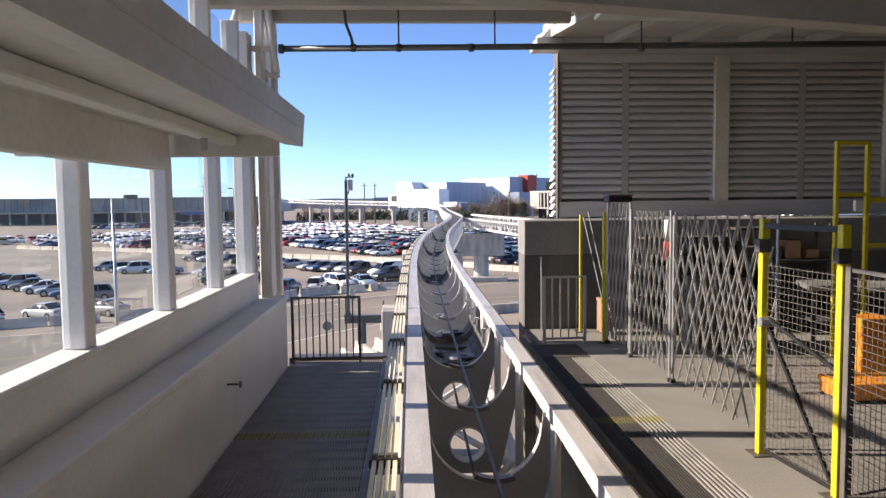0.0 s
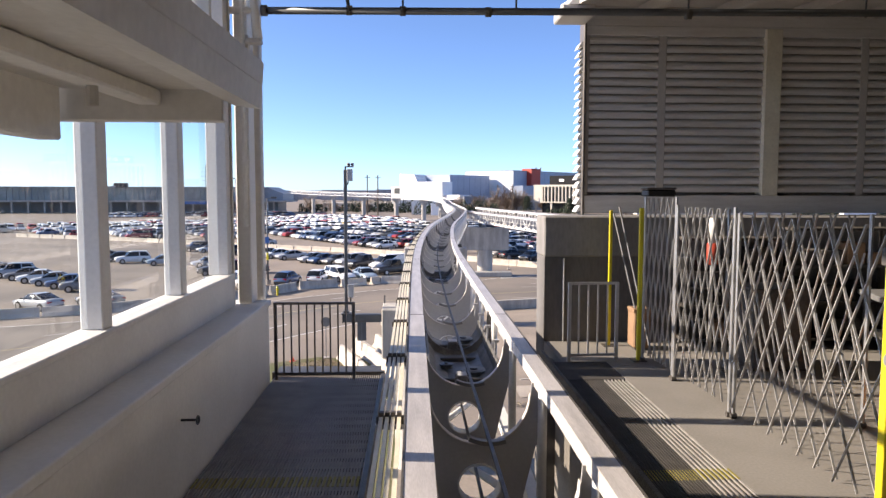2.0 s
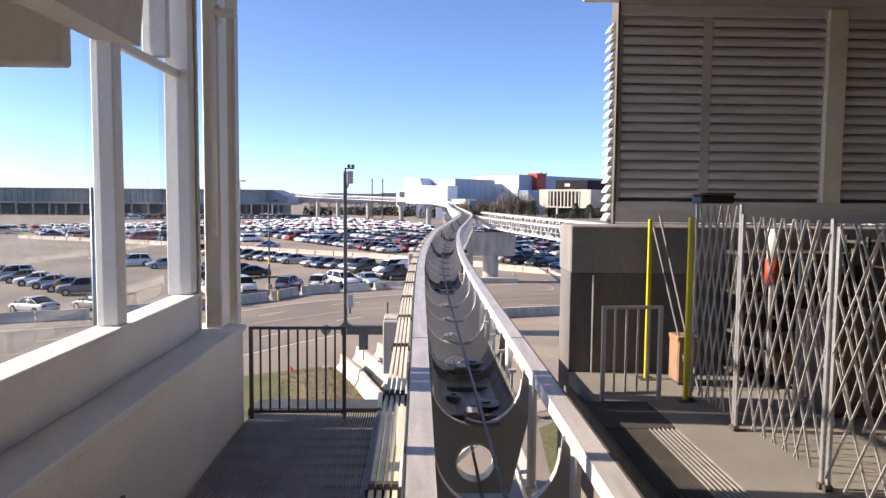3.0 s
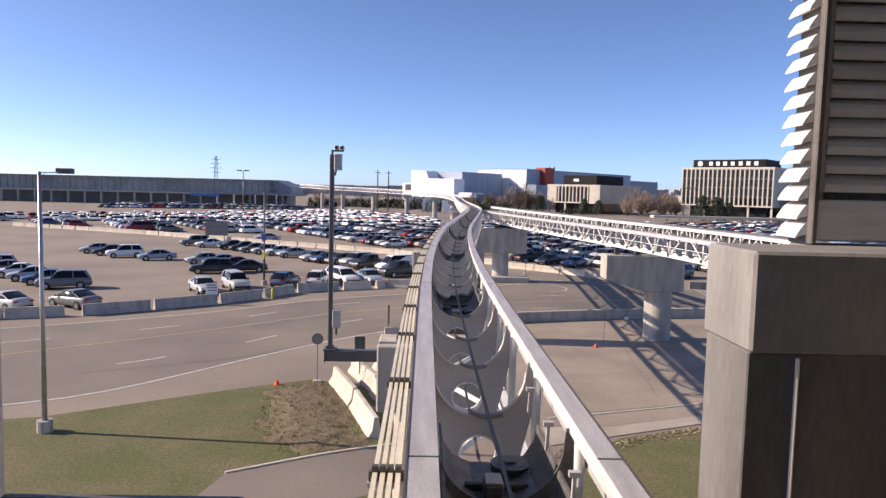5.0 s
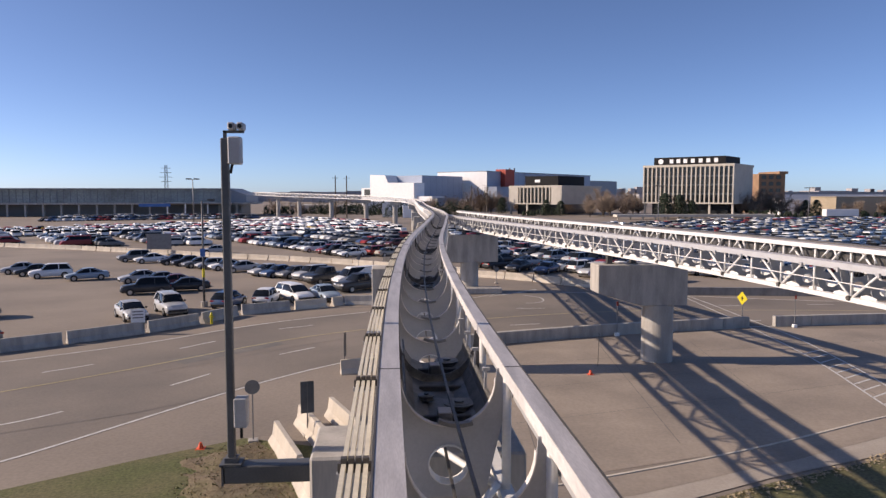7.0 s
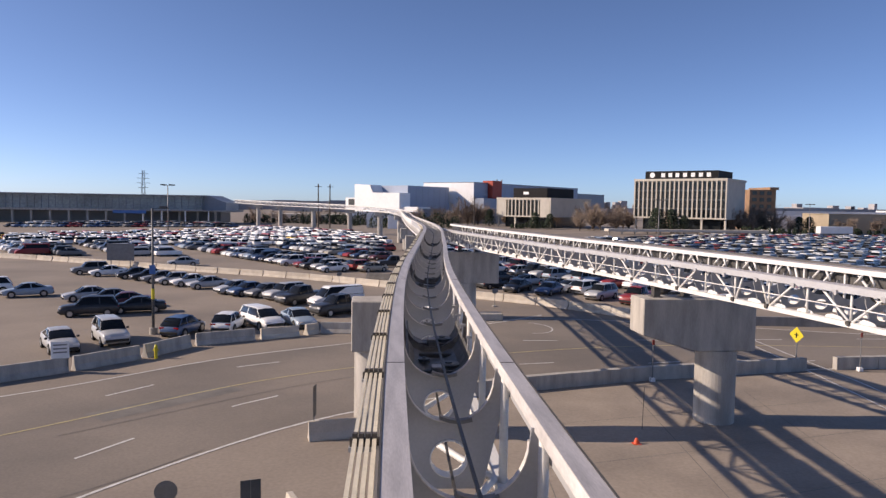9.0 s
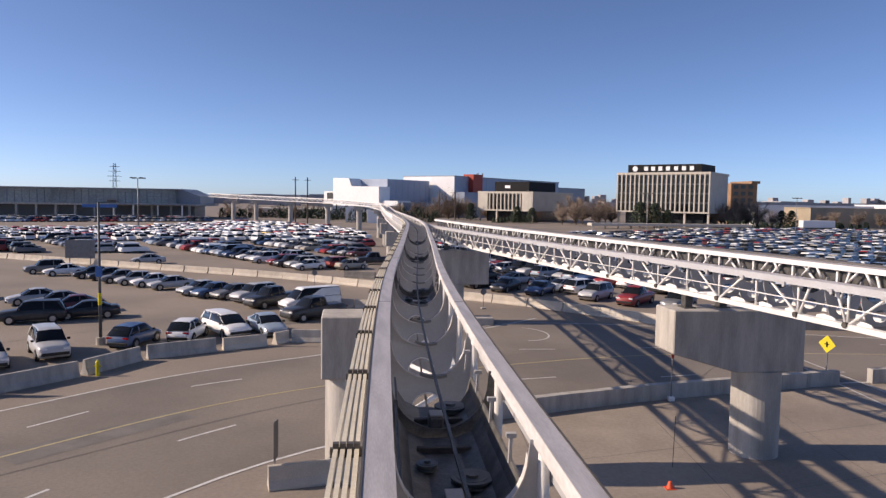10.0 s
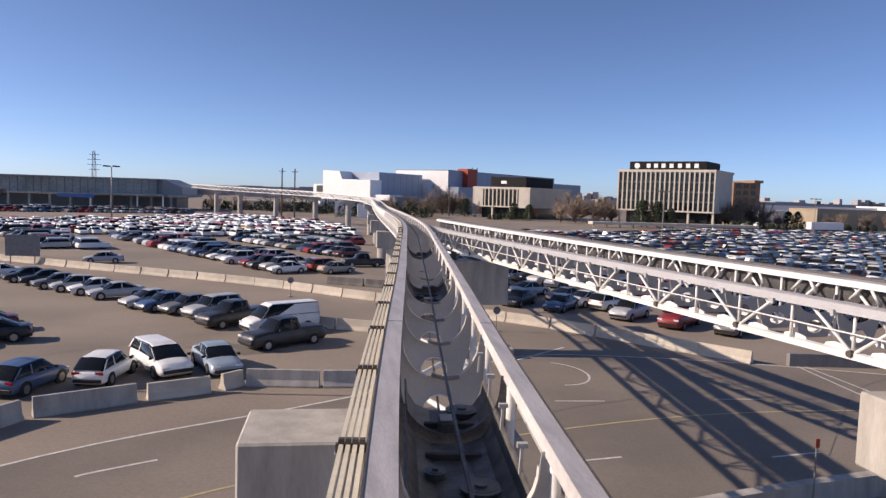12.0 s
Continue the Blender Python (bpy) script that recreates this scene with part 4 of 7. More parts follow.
# right platform
solid("floor", boxes((1.93, 13, -14, 2.9, FLOOR - 0.3, FLOOR), (1.30, 1.93, 1.503, 2.9, FLOOR - 0.3, FLOOR)), M_FLOOR, "worn concrete platform floor in the station", "floor", kind="structure")
# bars next to the rail: their dark colour stands for the shadow there
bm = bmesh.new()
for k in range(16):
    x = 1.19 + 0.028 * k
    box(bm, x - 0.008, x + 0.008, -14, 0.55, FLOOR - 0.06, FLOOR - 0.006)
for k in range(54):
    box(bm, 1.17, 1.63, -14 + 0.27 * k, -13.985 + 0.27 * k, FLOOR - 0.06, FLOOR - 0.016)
solid("platform_grating", bm, M_GRATE_SHADE, "dark steel bar grating beside the rail", "grating", kind="structure")
# same grating where sun falls: paler bars, set wider apart
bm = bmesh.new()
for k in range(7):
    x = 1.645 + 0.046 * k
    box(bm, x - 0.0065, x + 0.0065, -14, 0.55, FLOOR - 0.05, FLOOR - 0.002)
solid("platform_edge_grating", bm, M_GRATE_LIT, "pale worn steel edge bars of the platform grating", "grating", kind="structure")
# the plate takes the shade colour too
solid("platform_end_plate", boxes((1.165, 1.93, 0.56, 1.5, FLOOR - 0.10, FLOOR - 0.004)), M_GRATE_SHADE, "dark steel landing plate beside the end railing", "floor", kind="structure")
bm = bmesh.new()
for k in range(7):
    x = 1.645 + 0.046 * k
    box(bm, x - 0.008, x + 0.008, -2.62, -2.40, FLOOR - 0.002, FLOOR + 0.003)
# thinner on the dark bars, to look faint as in shadow
for k in range(16):
    x = 1.19 + 0.028 * k
    box(bm, x - 0.003, x + 0.003, -2.62, -2.40, FLOOR - 0.006, FLOOR - 0.003)
solid("floor_stripe", bm, M_STRIPE, "yellow stripe painted across the platform grating", "marking", kind="structure")
# second box: added dark sheet that stands for shade in the grating's gaps
solid("platform_edge", boxes((1.12, 1.165, -14, 2.2, FLOOR - 0.25, FLOOR + 0.01), (1.17, 1.95, -14, 2.2, FLOOR - 0.16, FLOOR - 0.11)), M_DARK, "dark steel platform edge beam", "beam", kind="structure")
solid("podium", boxes((1.5, 13, -14, 2.9, G, FLOOR - 0.3), (-4.2, -2.9, -14, 2.0, G, 5.9)), M_CONC_DARK, "dark concrete station podium", "wall", kind="structure")
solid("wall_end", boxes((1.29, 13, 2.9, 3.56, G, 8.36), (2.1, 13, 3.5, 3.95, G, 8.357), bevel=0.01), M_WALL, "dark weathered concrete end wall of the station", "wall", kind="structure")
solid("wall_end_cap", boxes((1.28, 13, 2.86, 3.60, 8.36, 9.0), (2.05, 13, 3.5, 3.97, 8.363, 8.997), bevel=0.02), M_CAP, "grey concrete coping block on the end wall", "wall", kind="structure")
solid("wall_conduit", rod(bmesh.new(), (1.60, 2.88, 6.0), (1.60, 2.88, 8.33), 0.014, 8), M_CREAM, "thin steel conduit on the concrete wall", "conduit", kind="structure")
# louvred wall above
lw = thing("louvre_wall", "grey louvred metal wall panels above the concrete", "louvre wall")
for x0, x1 in ((2.06, 2.16), (3.32, 3.46), (5.12, 5.40), (6.80, 6.94), (8.50, 8.78), (10.2, 10.34), (11.9, 12.2)):
    wide = x1 - x0 > 0.25
    part("mullion", boxes((x0, x1, 3.62 if wide else 3.70, 3.92, 9.32, 12.1), bevel=0.01), M_POSTB if wide else M_MULL, lw)
part("head_panel", boxes((2.06, 12.98, 3.67, 3.95, 12.14, 12.44)), M_LOUVRE, lw)
part("bottom_rail", boxes((2.06, 12.2, 3.66, 3.92, 9.03, 9.33), bevel=0.01), M_LOUVRE, lw)
part("top_rail", boxes((2.06, 12.2, 3.68, 3.92, 11.98, 12.14), bevel=0.01), M_LOUVRE, lw)
part("backing", boxes((2.13, 12.2, 3.86, 3.92, 9.3, 12.0)), M_GRATEL, lw, "dark sheet behind the louvres")
bm = bmesh.new()
prism(bm, [(3.70, 0.006), (3.694, 0.062), (3.712, 0.098), (3.75, 0.134), (3.765, 0.134), (3.765, 0.122), (3.725, 0.090), (3.715, 0.004)], (0, 1), axis="x")
SLAT = mesh_of("slat", bm, M_LOUVRE)
NSL = 19
for a, b in ((2.16, 3.32), (3.46, 5.12), (5.40, 6.80), (6.94, 8.50), (8.78, 10.2), (10.34, 11.9)):
    for k in range(NSL):
        o = part("slat", SLAT, None, lw)
        o.matrix_world = Matrix.Translation((a, 0, 9.38 + k * 2.6 / NSL)) @ Matrix.Diagonal((b - a, 1, 1, 1))
bm = bmesh.new()
prism(bm, [(2.05, 0.070), (2.05, -0.022), (2.01, -0.030), (1.970, -0.048), (1.966, -0.040), (1.985, -0.005), (2.018, 0.045)], (0, 1), axis="y")
SIDE = mesh_of("slat", bm, M_WHITE)
for k in range(NSL + 2):
    o = part("slat", SIDE, None, lw, "white painted side louvre slat")
    o.matrix_world = Matrix.Translation((0, 3.70, 9.09 + k * 2.6 / NSL)) @ Matrix.Diagonal((1, 0.30, 1, 1))
part("corner_gutter", boxes((1.52, 2.05, 2.9, 3.6, 12.12, 12.28), bevel=0.02), M_BEAM, lw, "pale box gutter end")
bm = bmesh.new()
prism(bm, [(1.62, 12.281), (1.80, 12.281), (2.16, 12.64), (1.98, 12.64)], (2.9, 3.2), axis="y")
part("gutter_fascia", bm, M_WHITE, lw, "white sloping fascia end")
part("side_post", boxes((2.045, 2.09, 3.63, 3.96, 9.0, 12.2), bevel=0.01), M_FENCE, lw)

# roof
solid("ceiling", boxes((-3.6, 13, -14, -0.55, 11.98, 12.3), (-3.6, 1.9, -0.55, 1.95, 12.5, 12.8), (1.9, 13, -0.55, 4.3, 12.45, 12.8)), M_BEAM, "pale corrugated roof deck of the station", "ceiling", kind="structure")
RB = thing("roof_beams", "pale painted steel roof beams under the deck", "beam")
part("edge_beam", boxes((-3.5, 1.9, 1.78, 1.93, 12.27, 12.56), bevel=0.01), M_BEAM, RB)
part("step_beam", boxes((-3.5, 13, -0.75, -0.55, 11.84, 12.48), bevel=0.01), M_BEAM, RB)
for y in (-2.6, -5.0, -7.4, -9.8, -12.2):
    part("beam", boxes((-3.5, 13, y - 0.02, y + 0.02, 11.62, 12.0), (-3.5, 13, y - 0.12, y + 0.12, 11.58, 11.62), bevel=0.004), M_BEAM, RB)
for x in (1.75, 4.4, 7.2, 10.2):
    part("girder", boxes((x - 0.02, x + 0.02, -14, -0.75, 11.72, 11.98), (x - 0.13, x + 0.13, -14, -0.75, 11.66, 11.72), bevel=0.004), M_BEAM, RB)
part("purlin", boxes((1.8, 13, -1.6, -1.48, 11.84, 11.98), bevel=0.01), M_BEAM, RB)
part("lower_beam", bar(bmesh.new(), (-3.2, -5.62, 10.87), (7.5, -2.95, 10.87), 0.22, 0.20), M_BEAM, RB, "pale beam crossing under the girders")
for k in (0.15, 0.45, 0.75, 0.95):
    q = Vector((-3.2, -5.62, 0)).lerp(Vector((7.5, -2.95, 0)), k)
    part("beam_hanger", rod(bmesh.new(), (q.x, q.y, 10.97), (q.x, q.y, 11.98), 0.02, 8), M_BEAM, RB)
for x in (2.6, 3.9, 5.2, 6.5, 7.8):
    part("rafter", bar(bmesh.new(), (x, -0.5, 12.36), (x - 0.9, 3.6, 12.36), 0.14, 0.16), M_BEAM, RB)
dk = thing("ceiling_duct", "pale green sheet metal duct under the roof", "duct")
bm = bmesh.new()
prism(bm, [(0.92, 10.97), (2.02, 10.97), (2.34, 11.58), (0.92, 11.58)], (-4.35, -3.7), axis="y")
part("casing", bm, M_PALEGREEN, dk)
part("bottom_flange", boxes((0.86, 2.08, -4.38, -3.67, 10.93, 10.968), bevel=0.006), M_PALEGREEN, dk)
for x in (0.95, 1.98):
    part("hanger_rod", rod(bmesh.new(), (x, -4.37, 10.86), (x, -4.37, 11.98), 0.014, 8), M_POLE, dk)
pp = thing("ceiling_pipe", "grey steel pipe hung below the roof edge", "pipe")
part("pipe", rod(bmesh.new(), (-2.78, 1.6, 11.80), (12.9, 1.6, 11.92), 0.05, 12), M_PIPE, pp, smooth=True)
part("end_cap", rod(bmesh.new(), (-2.82, 1.6, 11.80), (-2.74, 1.6, 11.80), 0.075, 12), M_PIPE, pp, smooth=True)
for x in (-0.92, 0.62, 3.0, 5.5):
    part("hanger", rod(bmesh.new(), (x, 1.6, 11.80), (x, 1.6, 12.5), 0.014, 8), M_PIPE, pp)
bent = [Vector(p) for p in ((-1.64, 1.6, 11.80), (-1.67, 1.6, 11.97), (-1.75, 1.6, 12.18), (-1.78, 1.6, 12.5))]
bm = bmesh.new()
for p, q in zip(bent, bent[1:]):
    rod(bm, p, q, 0.024, 10)
part("bent_hanger", bm, M_PIPE, pp, smooth=True)
for x in (-1.64, -0.92, 0.24, 3.0):
    part("clamp", rod(bmesh.new(), (x - 0.04, 1.6, 11.815), (x + 0.04, 1.6, 11.815), 0.066, 12), M_CLAMP, pp, smooth=True)
lamp = thing("strip_light", "white strip light under the roof edge", "light")
part("body", boxes((-2.75, -2.2, -3.6, -3.45, 11.45, 11.6), bevel=0.02), M_WHITE, lamp)
fl = thing("floodlight", "grey floodlight hung from the roof girder", "light", at=pose(5.4, -3.2, 10.95, 25, 0, -30))
part("housing", boxes((-0.28, 0.28, -0.16, 0.16, -0.10, 0.12), bevel=0.04), M_FRAME, fl)
part("lens", boxes((-0.24, 0.24, -0.13, 0.13, -0.125, -0.10), bevel=0.006), M_HEAD, fl, "clear glass lens")
part("yoke", rod(bmesh.new(), (0, 0, 0.1), (0, 0.2, 0.75), 0.025, 8), M_FRAME, fl)
solid("wall_back", boxes((-4.2, 13, -14.4, -14.0, G, 12.3), (13, 13.3, -14.4, 4.0, G, 12.6)), M_CONC_DARK, "plain concrete walls closing the station", "wall", kind="structure")


# folding lattice gates and posts
def yellow_post(x, y, top, label, w=0.036, latched=True):
    g = thing("gate_post", label, "post", group="yellow gate posts")
    part("shaft", boxes((x - w, x + w, y - w, y + w, FLOOR, top), bevel=0.006), M_YELLOW, g)
    part("base_plate", boxes((x - 0.10, x + 0.10, y - 0.10, y + 0.10, FLOOR, FLOOR + 0.012)), M_CLAMP, g)
    if latched:
        part("latch", boxes((x - w - 0.03, x + w + 0.004, y - w - 0.004, y + w + 0.004, top - 0.30, top - 0.18), bevel=0.004), M_CLAMP, g)
    return g


yellow_post(2.45, -3.62, 9.18, "yellow square steel gate post on the platform")
yellow_post(2.57, -4.62, 9.16, "yellow square steel gate post on the platform")
yellow_post(2.40, 1.55, 9.16, "yellow square steel gate post beside the folding gate", 0.028, False)
yellow_post(2.25, 2.55, 9.10, "yellow square steel post against the concrete wall", 0.024, False)
bm = bmesh.new()
box(bm, -0.010, 0.010, -0.004, 0.004, 0, 1)
LAT = mesh_of("lattice_bar", bm, M_GATE)


def lattice(y0, y1, x0, x1, step, lean, label, top=2.14):
    g = thing("folding_gate", label, "gate", group="folding lattice gates")
    n = int(abs(y1 - y0) / step)
    for i in range(n + 1):
        k = i / n
        y, x = y0 + (y1 - y0) * k, x0 + (x1 - x0) * k
        for s in (-1, 1):
            low, high = y - s * lean / 2, y + s * lean / 2
            lo = max(min(low, y0), y1)
            hi = max(min(high, y0), y1)
            z0 = FLOOR + 0.12 + (abs(lo - low) / lean) * (top - 0.12)
            z1 = FLOOR + top - (abs(hi - high) / lean) * (top - 0.12)
            if z1 - z0 < 0.3:
                continue
            o = part("lattice_bar", LAT, None, g)
            o.matrix_world = between(Vector((x + 0.012 * s, lo, z0)), Vector((x + 0.012 * s, hi, z1)))
    for k, w in ((0, 0.014), (1, 0.014)):
        y, x = y0 + (y1 - y0) * k, x0 + (x1 - x0) * k
        part("end_post", boxes((x - w, x + w, y - 0.02, y + 0.02, FLOOR + 0.05, FLOOR + top + 0.02), bevel=0.003), M_STEEL, g)
        part("caster", rod(bmesh.new(), (x - 0.03, y, FLOOR + 0.03), (x + 0.03, y, FLOOR + 0.03), 0.03, 12), M_CLAMP, g)
    return g


lattice(1.50, 0.50, 2.44, 2.5, 0.15, 0.62, "galvanised folding lattice gate, mostly closed up", 2.30)
lattice(0.45, -1.0, 2.5, 2.56, 0.18, 0.80, "galvanised folding lattice gate pulled across the platform", 2.20)
lattice(-1.06, -3.5, 2.58, 2.50, 0.27, 1.05, "galvanised folding lattice gate pulled across the platform")
lattice(0.9, -1.4, 3.35, 3.75, 0.24, 0.8, "galvanised folding lattice gate standing behind the first")
mp = thing("mesh_gate", "dark wire mesh gate between yellow posts", "gate")
part("top_bar", bar(bmesh.new(), (2.45, -3.66, 9.12), (2.57, -4.58, 9.12), 0.05, 0.05), M_BLACK, mp)
part("brace", bar(bmesh.new(), (2.46, -3.72, 8.2), (2.56, -4.55, 7.1), 0.03, 0.03), M_BLACK, mp)
part("mid_bar", bar(bmesh.new(), (2.46, -3.7, 8.28), (2.56, -4.57, 8.02), 0.03, 0.03), M_BLACK, mp)
part("bottom_bar", bar(bmesh.new(), (2.46, -3.7, 7.06), (2.56, -4.57, 7.06), 0.03, 0.03), M_BLACK, mp)
part("lock", rod(bmesh.new(), (2.38, -3.7, 8.25), (2.50, -3.7, 8.25), 0.045, 12), M_STEEL, mp, "round steel lock")
bm = bmesh.new()
a, b = Vector((2.46, -3.68, 0)), Vector((2.56, -4.57, 0))
for i in range(16):
    p = a.lerp(b, i / 15)
    bar(bm, (p.x, p.y, 7.06), (p.x, p.y, 8.78), 0.004, 0.004)
for k in range(30):
    z = 7.08 + 0.058 * k
    bar(bm, (a.x, a.y, z), (b.x, b.y, z), 0.004, 0.004)
part("wire_mesh", bm, M_FENCE, mp)["kind"] = "stuff"
mf = thing("mesh_fence", "dark wire mesh fence along the platform", "fence")
for y in (-4.72, -6.6, -8.5, -10.4):
    part("post", boxes((2.54, 2.60, y - 0.03, y + 0.03, FLOOR, 8.85), bevel=0.004), M_FENCE, mf)
part("rail", bar(bmesh.new(), (2.57, -4.7, 8.82), (2.57, -10.4, 8.82), 0.03, 0.03), M_FENCE, mf)
bm = bmesh.new()
for i in range(95):
    bar(bm, (2.57, -4.75 - 0.06 * i, 7.06), (2.57, -4.75 - 0.06 * i, 8.8), 0.004, 0.004)
for k in range(30):
    bar(bm, (2.57, -4.72, 7.08 + 0.058 * k), (2.57, -10.4, 7.08 + 0.058 * k), 0.004, 0.004)
part("wire_mesh", bm, M_FENCE, mf)["kind"] = "stuff"

# equipment on the platform
yf = thing("access_lift", "yellow tubular steel access frame with control box", "lift", at=pose(5.68, 0.2, FLOOR, 0, 0, 4))
for x in (-0.24, 0.24):
    part("upright", boxes((x - 0.03, x + 0.03, -0.03, 0.03, 0, 3.18), bevel=0.006), M_YELLOW, yf)
for z in (1.26, 2.40, 3.15):
    part("crossbar", boxes((-0.24, 0.24, -0.025, 0.025, z - 0.03, z + 0.03), bevel=0.006), M_YELLOW, yf)
part("side_frame", boxes((0.28, 0.75, -0.03, 0.03, 2.28, 2.36), (0.62, 0.68, -0.03, 0.03, 1.1, 2.36), (0.28, 0.62, -0.03, 0.03, 1.62, 1.68)), M_YELLOW, yf)
part("guard", boxes((0.78, 1.5, -0.02, 0.02, 1.6, 2.45), bevel=0.01), M_YELLOW, yf, "yellow sheet steel guard")
part("control_box", boxes((0.0, 0.12, -0.10, -0.03, 2.15, 2.32), bevel=0.01), M_WHITE, yf, "small white control box")
wb = thing("workbench", "long workbench with a pale worn top", "workbench", at=pose(7.4, 1.35, FLOOR, 0, 0, -16))
part("top", boxes((-1.6, 1.9, -0.5, 0.5, 0.84, 0.92), bevel=0.01), M_STEEL, wb)
for x in (-1.5, 0.1, 1.8):
    for y in (-0.42, 0.42):
        part("leg", boxes((x - 0.03, x + 0.03, y - 0.03, y + 0.03, 0, 0.84)), M_DARK, wb)
part("shelf", boxes((-1.5, 1.8, -0.42, 0.42, 0.28, 0.32)), M_DARK, wb)
for x, y, w, d, h, c, l in ((4.6, -1.9, 0.9, 0.5, 0.22, M_ORANGE, "orange steel lifting beam on the floor"), (5.4, -0.7, 0.45, 0.4, 0.75, M_ORANGE, "orange hydraulic power unit"),
                            (6.9, -2.6, 0.8, 0.5, 0.3, M_ORANGE, "orange steel lifting beam on the floor"), (4.1, 1.2, 0.8, 0.7, 1.1, M_DARK, "dark machine cabinet by the wall"),
                            (2.66, 2.35, 0.26, 0.32, 0.62, M_BRICK, "brown cardboard box standing by the wall")):
    g = thing("equipment", l, "equipment", group="platform equipment", at=pose(x, y, FLOOR))
    part("body", boxes((-w / 2, w / 2, -d / 2, d / 2, 0.03, h), bevel=0.02), c, g)
    part("plinth", boxes((-w / 2 + 0.03, w / 2 - 0.03, -d / 2 + 0.03, d / 2 - 0.03, 0, 0.035)), M_CLAMP, g)
    part("lid", boxes((-w / 2 - 0.01, w / 2 + 0.01, -d / 2 - 0.01, d / 2 + 0.01, h - 0.05, h + 0.01), bevel=0.008), c, g)
for x, y, z in ((2.72, 1.95, 2.25), (2.66, 2.05, 2.15)):
    solid("loose_pole", rod(bmesh.new(), (x, y, FLOOR), (x - 0.30, y + 0.75, FLOOR + z - 0.1), 0.016, 10), M_POLE, "loose grey steel pole leaning on the wall", "pole")
ex = thing("fire_extinguisher", "red and white cylinder behind the gate", "extinguisher", at=pose(3.7, 2.2, FLOOR))
part("cylinder", rod(bmesh.new(), (0, 0, 1.3), (0, 0, 1.62), 0.085, 14), M_RED, ex, smooth=True)
part("shoulder", rod(bmesh.new(), (0, 0, 1.62), (0, 0, 2.0), 0.07, 14), M_WHITE, ex, smooth=True)
part("stand", rod(bmesh.new(), (0, 0, 0), (0, 0, 1.3), 0.03, 8), M_STEEL, ex)

def storage_rack(x, y, w, h, seed, label):
    """A dark steel rack with boards and boxes."""
    r = random.Random(seed)
    g = thing("storage_rack", label, "rack", group="storage racks", at=pose(x, y, FLOOR))
    for dx in (0.02, w - 0.02):
        for dy in (0.02, 0.48):
            part("upright", boxes((dx - 0.02, dx + 0.02, dy - 0.02, dy + 0.02, 0, h)), M_DARK, g)
    for k in range(4):
        z = 0.12 + (h - 0.2) * k / 3
        part("shelf_board", boxes((0, w, 0, 0.5, z - 0.02, z + 0.02), bevel=0.004), M_CLAMP, g)
        u = 0.08
        while k < 3 and u < w - 0.35:
            d, t = r.uniform(0.18, 0.40), r.uniform(0.12, 0.36)
            m = r.choice([M_DARK, M_CLAMP, M_BLACK, M_POLE, M_BRICK, M_DARK])
            part("crate", boxes((u, u + d, 0.06, 0.44, z + 0.021, z + 0.021 + t), bevel=0.012), m, g)
            u += d + r.uniform(0.03, 0.18)
    return g


for x, y, w, h, label in ((3.35, 2.32, 1.5, 1.75, "dark steel storage rack with crates against the wall"), (5.0, 2.32, 1.7, 1.9, "dark steel storage rack with crates against the wall"),
                          (9.0, 2.3, 1.8, 1.7, "dark steel storage rack with crates against the wall")):
    storage_rack(x, y, w, h, int(x * 10), label)
bx = thing("black_case", "black plastic case on top of the folding gate", "case", at=pose(2.42, 1.36, FLOOR + 2.32))
part("shell", boxes((-0.04, 0.34, -0.12, 0.16, 0, 0.09), bevel=0.015), M_BLACK, bx)
part("lid", boxes((-0.05, 0.35, -0.13, 0.17, 0.091, 0.12), bevel=0.01), M_CLAMP, bx)

# ---- lamp mast on its arm ----
mast = thing("camera_mast", "grey steel mast with cameras and cabinets", "mast", at=pose(-3.25, 17.55, 4.95))
part("pole", boxes((-0.06, 0.06, -0.06, 0.06, 0.05, 5.25), bevel=0.015), M_MAST, mast)
part("base", boxes((-0.17, 0.17, -0.17, 0.17, 0, 0.04), (-0.10, 0.10, -0.10, 0.10, 0.04, 0.12)), M_MAST, mast)
part("cabinet", boxes((0.064, 0.26, -0.13, 0.10, 4.84, 5.27), bevel=0.02), M_FRAME, mast, "grey antenna cabinet")
part("cable", rod(bmesh.new(), (0.11, 0, 4.85), (0.08, 0, 4.70), 0.022, 8), M_BLACK, mast)
part("camera_arm", boxes((-0.02, 0.03, -0.025, 0.025, 5.25, 5.36), (-0.02, 0.30, -0.025, 0.025, 5.33, 5.37)), M_MAST, mast)
for x in (0.12, 0.26):
    cm = part("camera", boxes((x - 0.05, x + 0.05, -0.14, 0.12, 5.37, 5.49), bevel=0.02), M_FRAME, mast)
    part("lens", rod(bmesh.new(), (x, -0.141, 5.43), (x, -0.15, 5.43), 0.035, 12), M_BLACK, cm)
part("junction_box", boxes((0.064, 0.27, -0.12, 0.12, 0.62, 1.10), bevel=0.015), M_FRAME, mast, "grey junction box")
part("conduit", rod(bmesh.new(), (0.16, 0, 0.42), (0.16, 0, 0.64), 0.025, 8), M_BLACK, mast)
arm = thing("outrigger_arm", "dark steel outrigger arm carrying the mast", "arm")
part("beam", boxes((-3.36, -1.9, 17.4, 17.72, 4.66, 4.95), bevel=0.02), M_MAST, arm)
part("end_plate", boxes((-3.39, -3.36, 17.38, 17.74, 4.64, 4.97)), M_MAST, arm)

